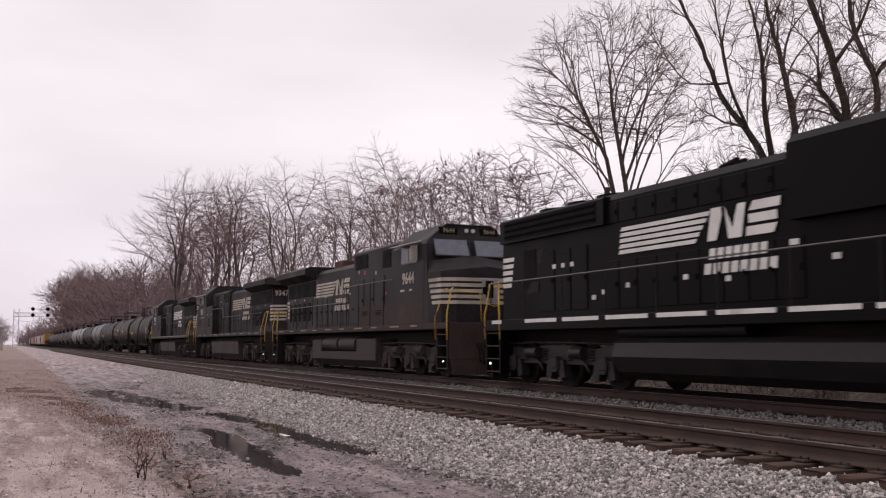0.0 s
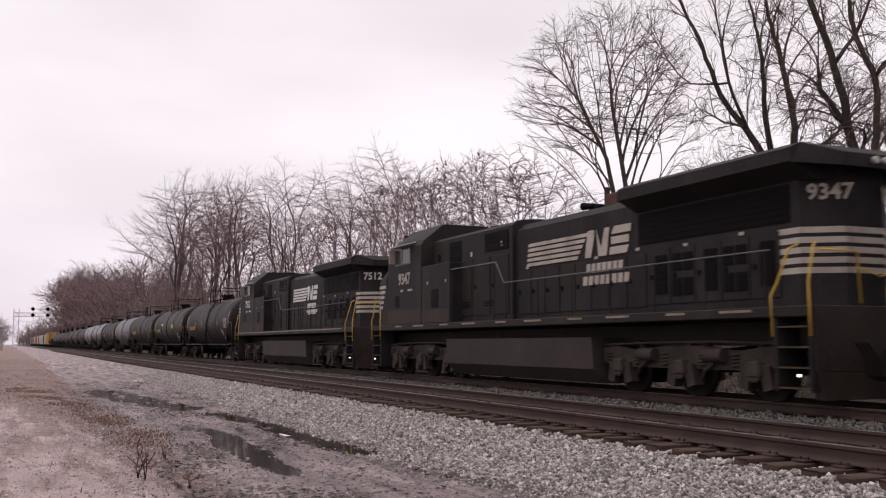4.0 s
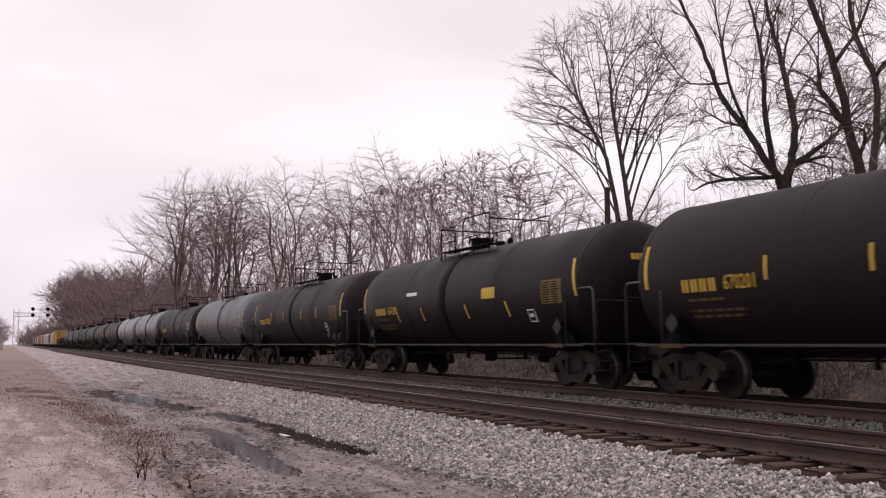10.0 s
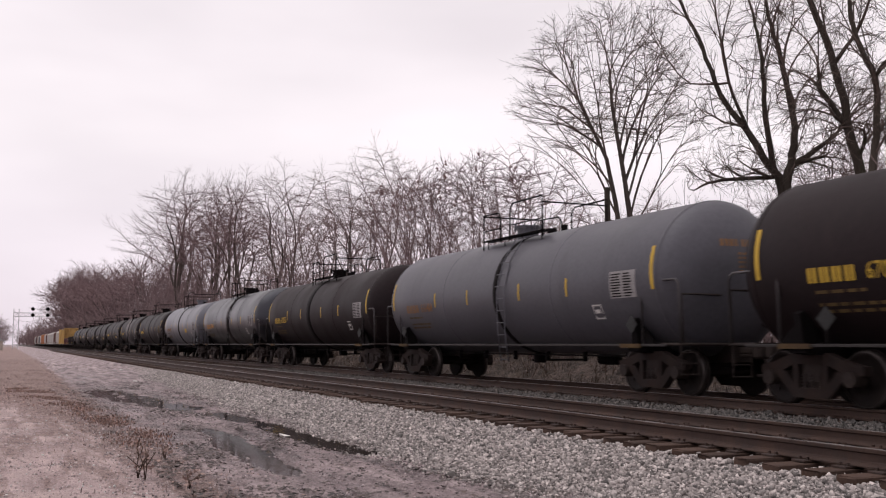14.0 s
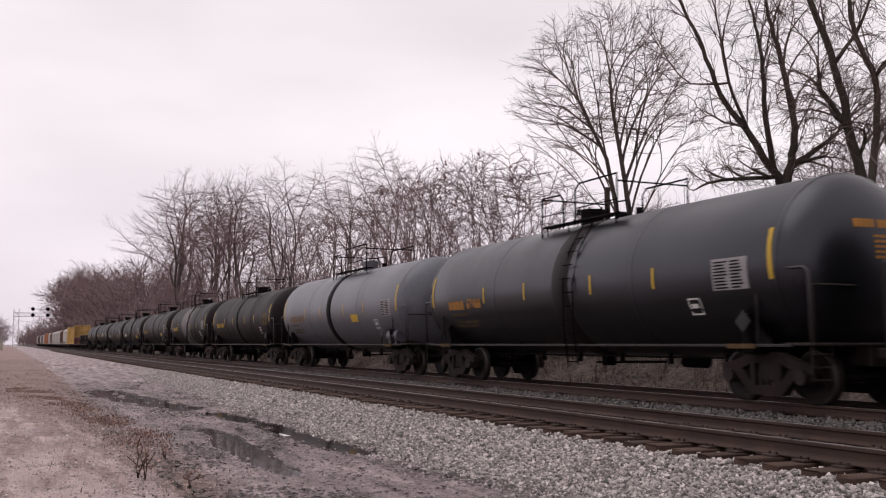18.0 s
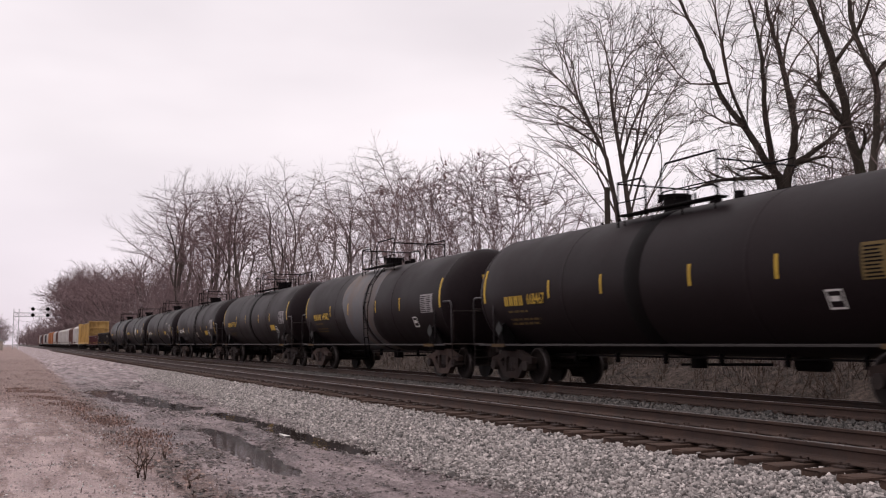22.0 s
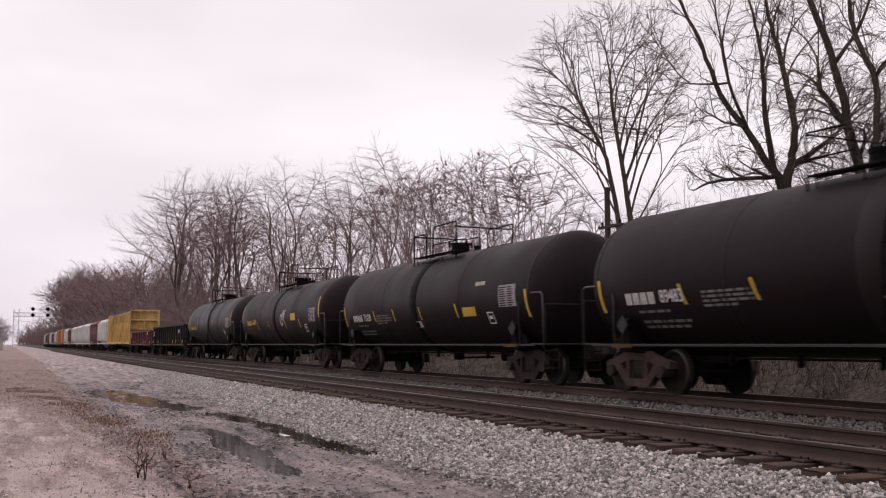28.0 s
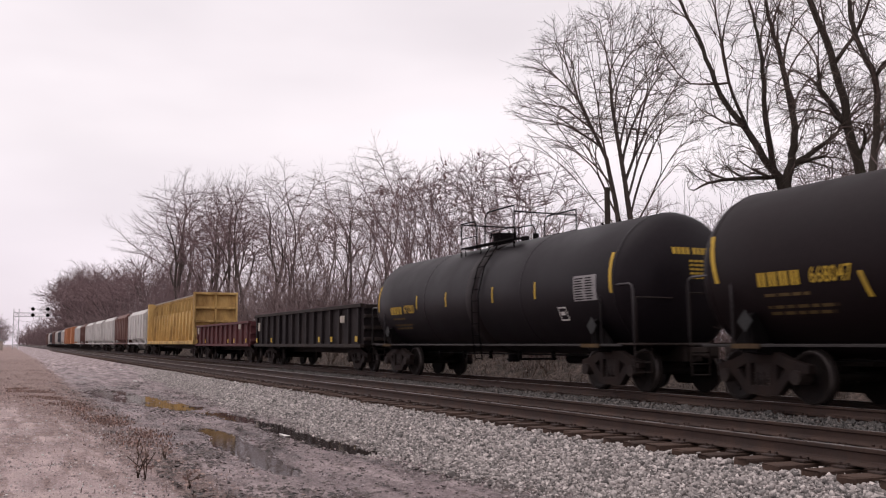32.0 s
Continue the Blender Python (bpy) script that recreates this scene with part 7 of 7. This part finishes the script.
# ---- signal bridge far down the line ----
def signal_bridge():
    t = thing("signal_bridge", "grey steel lattice signal bridge with black signal heads", "signal")
    # the steel's pale tone stands in for haze over this distance
    X, z1 = -262.0, 8.6
    for y in (1.0, 2.2):
        for dx in (-0.5, 0.5):
            part("leg", Geo().cyl((X + dx, y, -0.6), (X + dx, y, z1 + 0.9), 0.09, 6), M["pale_steel"], t)
    for dx in (-0.5, 0.5):
        g = Geo()
        for k in range(9):
            a, b = (1.0, 2.2) if k % 2 else (2.2, 1.0)
            g.cyl((X + dx, a, 0.1 + k * 1.0), (X + dx, b, 1.1 + k * 1.0), 0.045, 5)
        part("leg_lattice", g, M["pale_steel"], t)
    for z in (z1 - 0.9, z1):
        for dx in (-0.5, 0.5):
            part("chord", Geo().cyl((X + dx, 1.0, z), (X + dx, 9.75, z), 0.08, 6), M["pale_steel"], t)
    g = Geo()
    for k in range(7):
        for dx in (-0.5, 0.5):
            g.cyl((X + dx, 1.0 + k * 1.25, z1 - 0.9), (X + dx, 2.25 + k * 1.25, z1), 0.045, 5)
            g.cyl((X + dx, 2.25 + k * 1.25, z1 - 0.9), (X + dx, 2.25 + k * 1.25, z1), 0.04, 5)
    part("beam_lattice", g, M["pale_steel"], t)
    for y in (5.3, 8.7):
        part("signal_mast", Geo().cyl((X + 0.6, y, z1 - 1.2), (X + 0.6, y, z1 + 1.6), 0.07, 6), M["pale_steel"], t)
        for z in (z1 - 0.55, z1 + 0.95):
            h = part("signal_head", Geo().cyl((X + 0.7, y, z), (X + 0.78, y, z), 0.44, 18), M["dark"], t)
            part("signal_hood", Geo().cyl((X + 0.78, y, z + 0.05), (X + 1.1, y, z + 0.05), 0.16, 10), M["dark"], h)


signal_bridge()

# stub of an old line-side pole among the trees
pole = thing("utility_pole", "short weathered wooden pole with a small crossarm", "pole")
part("post", Geo().cyl((-26.5, 17.6, 0.2), (-26.5, 17.6, 6.05), 0.11, 9, 0.09), M["dark_bark"], pole)
part("crossarm", Geo().box(-26.95, -25.65, 17.52, 17.68, 4.72, 4.80), M["dark_bark"], pole)
for dx in (-0.55, 0.45):
    part("insulator", Geo().cyl((-26.25 + dx, 17.6, 4.80), (-26.25 + dx, 17.6, 4.93), 0.04, 8), M["dark"], pole)

# a house in the trees, of which the gable shows
home = thing("distant_house", "white-trimmed house with a grey gable roof behind the wood", "house")
part("wall", Geo().prism([(-130.0, 0.2), (-122.2, 0.2), (-122.2, 5.55), (-126.1, 6.5), (-130.0, 5.55)], "y", 40.0, 50.0), M["dull_white"], home)
for s in (-1, 1):
    part("roof", Geo().prism([(-126.1, 6.62), (-126.1 + s * 4.6, 5.5), (-126.1 + s * 4.6, 5.66), (-126.1, 6.80)], "y", 39.6, 50.3), M["galv"], home)
    part("barge_board", Geo().prism([(-126.1, 6.60), (-126.1 + s * 4.65, 5.46), (-126.1 + s * 4.65, 5.70), (-126.1, 6.86)], "y", 39.52, 39.6), M["white"], home)

# pale building far off on the lane's side
house = thing("distant_shed", "small white shed far down the lane", "shed")
part("wall", Geo().box(-215, -207, -3.6, -0.9, -0.6, 1.6), M["dull_white"], house)
part("roof", Geo().prism([(-3.8, 1.6), (-2.25, 2.6), (-0.7, 1.6)], "x", -215.3, -206.7), M["galv"], house)


# ---- loose stone, brush, grass and litter ----
def island_material(name, low, high, rough=0.9):
    m = bpy.data.materials.new(name)
    m.use_nodes = True
    n, l = m.node_tree.nodes, m.node_tree.links
    b = n["Principled BSDF"]
    geo = n.new("ShaderNodeNewGeometry")
    r = n.new("ShaderNodeValToRGB")
    for i, (p, c) in enumerate(((0.0, low), (0.82, high))):
        r.color_ramp.elements[i].position, r.color_ramp.elements[i].color = p, (*c, 1)
    e = r.color_ramp.elements.new(1.0)
    e.color = (*[min(0.72, 1.5 * q) for q in high], 1)
    nz = n.new("ShaderNodeTexNoise")
    nz.inputs["Scale"].default_value = 60
    l.new(geo.outputs["Position"], nz.inputs[0])
    mx = n.new("ShaderNodeMixRGB")
    mx.blend_type = "MULTIPLY"
    mx.inputs[0].default_value = 0.5
    l.new(geo.outputs["Random Per Island"], r.inputs[0])
    l.new(r.outputs[0], mx.inputs[1])
    l.new(nz.outputs[0], mx.inputs[2])
    bc = n.new("ShaderNodeBrightContrast")
    bc.inputs[1].default_value = 0.04
    l.new(mx.outputs[0], bc.inputs[0])
    l.new(bc.outputs[0], b.inputs["Base Color"])
    b.inputs["Roughness"].default_value = rough
    b.inputs["Specular IOR Level"].default_value = 0.3
    return m


BALLAST = island_material("crushed_stone", (0.055, 0.046, 0.043), (0.47, 0.412, 0.394))
DARK_STONE = island_material("oily_crushed_stone", (0.05, 0.042, 0.038), (0.30, 0.262, 0.248))
LITTER = island_material("dead_leaves", (0.11, 0.064, 0.055), (0.42, 0.28, 0.24))
OIL_STONE = island_material("oil_soaked_stone", (0.016, 0.012, 0.011), (0.085, 0.069, 0.063))
LANE_PEBBLE = island_material("muddy_pebbles", (0.10, 0.077, 0.078), (0.42, 0.342, 0.34))
PEBBLE = island_material("lane_pebbles", (0.24, 0.185, 0.182), (0.60, 0.485, 0.47))
CUBE = np.array([(x, y, z) for x in (-1, 1) for y in (-1, 1) for z in (-1, 1)], float)
CUBE_F = np.array([(0, 1, 3, 2), (4, 6, 7, 5), (0, 4, 5, 1), (2, 3, 7, 6), (0, 2, 6, 4), (1, 5, 7, 3)])


def strew(name, label, places, size, mat, seed, flat=0.7):
    """Angular stones at the given places, as one object."""
    rng = np.random.default_rng(seed)
    n = len(places)
    r = size * rng.lognormal(0, 0.32, n)[:, None, None]
    v = CUBE[None] * np.array((1, 0.75, flat)) * 0.5 * (1 + rng.uniform(-0.45, 0.35, (n, 8, 3)))
    a = rng.normal(0, 1, (n, 4))
    a /= np.linalg.norm(a, axis=1)[:, None]
    w, x, y, z = a.T
    R = np.stack([1 - 2 * (y * y + z * z), 2 * (x * y - z * w), 2 * (x * z + y * w), 2 * (x * y + z * w), 1 - 2 * (x * x + z * z), 2 * (y * z - x * w), 2 * (x * z - y * w), 2 * (y * z + x * w), 1 - 2 * (x * x + y * y)], -1).reshape(n, 3, 3)
    v = np.einsum("nij,nkj->nki", R, v * r) + np.array(places)[:, None, :]
    f = (CUBE_F[None] + 8 * np.arange(n)[:, None, None]).reshape(-1, 4)
    me = bpy.data.meshes.new(name)
    me.vertices.add(8 * n)
    me.vertices.foreach_set("co", v.reshape(-1))
    me.loops.add(4 * len(f))
    me.loops.foreach_set("vertex_index", f.reshape(-1))
    me.polygons.add(len(f))
    me.polygons.foreach_set("loop_start", np.arange(0, 4 * len(f), 4))
    me.materials.append(mat)
    me.update(calc_edges=True)
    return tagged(new(name, me), label, "stones", kind="stuff")


sr = random.Random(21)


def scatter(n, x0, x1, y0, y1, keep=None, lift=0.0):
    out = []
    while len(out) < n:
        x = x1 - (x1 - x0) * sr.random() ** 1.5
        y = sr.uniform(y0, y1)
        if keep is None or sr.random() < keep(x, y):
            out.append((x, y, ground_z(x, y) + lift + sr.uniform(-0.012, 0.012)))
    return out


def shoulder(x, y):
    edge = 5.0 + 0.5 * noise.noise((x * 0.35, y * 0.5, 3.0)) - 0.045 * min(0.0, x + 22)
    return smooth(edge - 0.7, edge + 0.5, y)


strew("ballast", "grey crushed stone ballast beside the track", scatter(76000, -48, -3.5, 4.0, 7.2, shoulder), 0.0285, BALLAST, 1)
strew("ballast", "grey crushed stone between the rails and ties", scatter(12000, -40, -3.5, 7.2, 9.7, None, 0.0), 0.038, DARK_STONE, 2)
strew("ballast", "grey stone lying in the cribs at the tie ends", scatter(9000, -30, -3.5, 6.75, 7.5, lambda x, y: 1.0 if 0.27 < ((1.55 - x) / 0.4811) % 1 < 0.73 else 0.0, 0.022), 0.033, BALLAST, 9)
strew("ballast", "oily dark stone between the two tracks", scatter(12000, -46, -5, 9.6, 11.6, None, 0.03), 0.040, OIL_STONE, 3)
strew("gravel", "small stones scattered over the dirt lane", scatter(11000, -38, -7, 1.2, 5.4), 0.018, LANE_PEBBLE, 4)
strew("gravel", "fine pale gravel on the lane's far edge", scatter(9000, -26, -7, -2.0, 1.6), 0.015, PEBBLE, 5)


def blades(name, label, places, mat, h, seed, lean=0.5, wide=0.008, category="grass"):
    q = random.Random(seed)
    vs, fs = [], []
    for x, y, z in places:
        a, ln = q.uniform(0, 6.283), h * q.uniform(0.4, 1.3)
        dx, dy = math.cos(a), math.sin(a)
        b = q.uniform(0.1, lean)
        w = wide * q.uniform(0.7, 1.4)
        o = len(vs)
        px, py = -dy * w, dx * w
        m = (x + dx * ln * b * 0.35, y + dy * ln * b * 0.35, z + ln * 0.6)
        vs += [(x - px, y - py, z - 0.02), (x + px, y + py, z - 0.02), (m[0] + px * .7, m[1] + py * .7, m[2]), (m[0] - px * .7, m[1] - py * .7, m[2]), (x + dx * ln * b, y + dy * ln * b, z + ln * (1 - 0.4 * b))]
        fs += [(o, o + 1, o + 2, o + 3), (o + 3, o + 2, o + 4)]
    me = bpy.data.meshes.new(name)
    me.from_pydata(vs, [], fs)
    me.materials.append(mat)
    return tagged(new(name, me), label, category, kind="stuff")


def bank_cover(x, y):
    """How thickly leaves and grass lie: between the dirt lane and the pale gravel."""
    lo = 1.65 - 0.0077 * min(0.0, x + 10) ** 2
    return max(0.04, smooth(2.35, 1.9, y) * smooth(lo - 0.35, lo + 0.15, y) * (0.4 + 0.9 * max(0, noise.noise((x * 0.6, y * 1.2, 7.0)) + 0.25)))


WET_LEAF = island_material("sodden_leaves", (0.018, 0.012, 0.011), (0.085, 0.056, 0.048))
RUSTY = island_material("rusty_blades", (0.075, 0.034, 0.027), (0.30, 0.165, 0.13))
BANK_STRAW = island_material("faded_bank_grass", (0.045, 0.032, 0.027), (0.215, 0.16, 0.135))
STRAW = island_material("straw_blades", (0.13, 0.090, 0.080), (0.44, 0.325, 0.29))
blades("dead_grass", "brown dead grass on the low bank", scatter(6500, -85, -8, -4.0, 2.5, bank_cover), STRAW, 0.065, 5, 1.6, 0.006)
# curled leaves
vs, fs = [], []
for x, y, z in scatter(5500, -60, -7.5, -4.0, 2.8, bank_cover, 0.012):
    a, s, t1, t2 = sr.uniform(0, 6.28), sr.uniform(0.015, 0.04), sr.uniform(-0.5, 0.5), sr.uniform(-0.5, 0.5)
    o = len(vs)
    c, d = math.cos(a) * s, math.sin(a) * s
    vs += [(x - c, y - d, z), (x + d * .6, y - c * .6, z + s * t1), (x + c, y + d, z + s * .3), (x - d * .6, y + c * .6, z + s * t2)]
    fs += [(o, o + 1, o + 2), (o, o + 2, o + 3)]
lme = bpy.data.meshes.new("leaf_litter")
lme.from_pydata(vs, [], fs)
lme.materials.append(LITTER)
tagged(new("leaf_litter", lme), "brown dead leaves strewn over the low bank", "leaves", kind="stuff")

# low ridges of dead grass and leaves along the lane's edge
def ridge(x, y):
    out = 0.0
    for x0, y0, x1, y1, w in ((-33, 0.3, -20.0, 1.75, 0.45), (-20.5, 1.7, -15.5, 2.0, 0.35)):
        t = min(1.0, max(0.0, ((x - x0) * (x1 - x0) + (y - y0) * (y1 - y0)) / ((x1 - x0) ** 2 + (y1 - y0) ** 2)))
        d = math.hypot((x - x0 - t * (x1 - x0)) * 0.6, y - y0 - t * (y1 - y0))
        out = max(out, math.exp(-(d / w) ** 2) * smooth(-0.3, 0.25, noise.noise((x * 0.8, y * 1.5, 7.0))))
    return out


blades("dead_grass", "rusty brown dead grass in low ridges", scatter(4200, -35, -14, -0.5, 2.8, ridge), RUSTY, 0.05, 15, 1.9, 0.010)
# sodden leaves between the puddles
vs, fs = [], []
for x, y, z in scatter(5200, -40, -8.0, 1.6, 5.0, lambda x, y: smooth(0.0, 0.35, noise.noise((x * 0.6, y * 1.4, 4.0))) * 0.9 + 0.1, 0.010):
    a, s, t1, t2 = sr.uniform(0, 6.28), sr.uniform(0.018, 0.05), sr.uniform(-0.2, 0.4), sr.uniform(-0.2, 0.4)
    o = len(vs)
    c, d = math.cos(a) * s, math.sin(a) * s
    vs += [(x - c, y - d, z), (x + d * .6, y - c * .6, z + s * t1), (x + c, y + d, z + s * .3), (x - d * .6, y + c * .6, z + s * t2)]
    fs += [(o, o + 1, o + 2), (o, o + 2, o + 3)]
lme = bpy.data.meshes.new("leaf_litter")
lme.from_pydata(vs, [], fs)
lme.materials.append(WET_LEAF)
tagged(new("leaf_litter", lme), "dark sodden leaves trodden into the muddy lane", "leaves", kind="stuff")

# the bank beyond the train: dead grass and tangled brush
blades("dead_grass", "pale dead grass on the bank behind the train", scatter(7500, -75, -4, 15.0, 18.5, lambda x, y: smooth(-0.25, 0.3, noise.noise((x * 0.5, y * 0.8, 2.0)))), BANK_STRAW, 0.22, 6, 1.6, 0.011)


def brush(n, x0, x1, y0, y1, h, mat, seed, label, thick=0.008):
    q = random.Random(seed)
    g = Geo()
    for _ in range(n):
        x, y = x1 - (x1 - x0) * q.random() ** 1.4, q.uniform(y0, y1)
        z = ground_z(x, y)
        for k in range(q.randint(3, 6)):
            p = Vector((x + q.gauss(0, 0.15), y + q.gauss(0, 0.15), z - 0.05))
            d = Vector((q.gauss(0, 0.35), q.gauss(0, 0.35), 1)).normalized()
            ln = h * q.uniform(0.4, 1.25)
            old, r = None, thick * q.uniform(0.8, 1.6)
            for s in range(4):
                a = d.orthogonal().normalized()
                o = g.ring(p, a, d.cross(a), r * (1 - 0.2 * s), 3)
                if old is not None:
                    for i in range(3):
                        j = (i + 1) % 3
                        g.face((old + i, old + j, o + j, o + i))
                    for _t in range(3):
                        w = (d + Vector((q.gauss(0, 0.6), q.gauss(0, 0.6), q.gauss(0, 0.4)))).normalized()
                        a2 = w.orthogonal().normalized()
                        b0, b1 = g.ring(p, a2, w.cross(a2), r * 0.6, 3), g.ring(p + w * ln * q.uniform(0.15, 0.4), a2, w.cross(a2), r * 0.3, 3)
                        for i in range(3):
                            j = (i + 1) % 3
                            g.face((b0 + i, b0 + j, b1 + j, b1 + i))
                old = o
                d = (d + Vector((q.gauss(0, 0.22), q.gauss(0, 0.22), q.gauss(0, 0.12)))).normalized()
                p = p + d * ln / 3
    me = g.data("brush", mat, False)
    return tagged(new("brush", me), label, "brush", kind="stuff")


brush(360, -75, 4, 15.6, 19.5, 0.85, M["brush"], 31, "tangled brown brush on the bank behind the train")
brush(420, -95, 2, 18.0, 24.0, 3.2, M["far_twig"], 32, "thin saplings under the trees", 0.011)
brush(420, -70, 12, 23.0, 31.0, 3.0, M["wood_twig"], 34, "thick undergrowth behind the first trees", 0.016)
brush(320, -950, -330, 17.0, 34.0, 9.0, M["wood_twig"], 35, "distant line of bare growth far down the track", 0.09)
brush(150, -2300, -900, 18.0, 70.0, 18.0, M["wood_twig"], 36, "faint line of bare trees at the end of the line", 0.22)
brush(160, -45, -2, 24.0, 42.0, 2.6, M["wood_twig"], 37, "low scrub deep in the wood", 0.02)
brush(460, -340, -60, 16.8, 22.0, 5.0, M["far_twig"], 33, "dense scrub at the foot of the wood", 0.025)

# dry weeds on the lane's edge, and a scrap of litter
for x, y, h in ((-11.15, 1.42, 0.30), (-11.3, 1.36, 0.22), (-13.4, 1.62, 0.24), (-12.9, 1.9, 0.18), (-10.3, 1.75, 0.16)):
    w = thing("dry_weed", "dead brown weed stalk on the lane's edge", "weed", "weeds on the lane's edge")
    g = Geo()
    q = random.Random(int(-x * 100))
    z = ground_z(x, y)
    for k in range(4):
        g.tube([(x, y, z - 0.02), (x + q.gauss(0, .03), y + q.gauss(0, .03), z + h * 0.5), (x + q.gauss(0, .07), y + q.gauss(0, .07), z + h * q.uniform(0.7, 1.1))], 0.006, 5)
    part("stalk", g, M["brush"], w)
    g = Geo()
    for k in range(14):
        g = Geo()
        c = Vector((x + q.gauss(0, .05), y + q.gauss(0, .05), z + h * q.uniform(0.3, 1.0)))
        g.quad(c, c + Vector((q.gauss(0, .03), q.gauss(0, .03), .02)), c + Vector((q.gauss(0, .02), q.gauss(0, .02), .05)), c + Vector((q.gauss(0, .03), .01, .03)))
        part("dead_leaf", g, LITTER, w)
for x, y, wd in ((-16.2, 4.3, 0.16), (-58.0, 5.9, 0.25), (-40.0, 4.6, 0.12)):
    z = ground_z(x, y)
    lit = thing("litter_scrap", "crumpled white scrap lying on the dirt", "litter")
    g = Geo().box(x - wd, x + wd, y - 0.06, y + 0.06, z - 0.01, z + 0.045, 0.015)
    g.v = [(a + sr.gauss(0, .012), b + sr.gauss(0, .012), c + sr.gauss(0, .008)) for a, b, c in g.v]
    part("crumpled_sheet", g, M["white"], lit)


# ---- everything that moves ----
def motions():
    for car, centre, turn in MOVING:
        walk(car, [(t, pose(run(t) + centre, TRAIN_Y, 0, 0, 0, turn)) for t in range(33)])
    for wheel, x, r, sense in WHEELS:
        rows = []
        for k in range(481):
            t = k / 15
            rows.append((t, pose(x, 0, r) @ Matrix.Rotation(sense * run(t) / r, 4, "Y")))
        walk(wheel, rows)


motions()
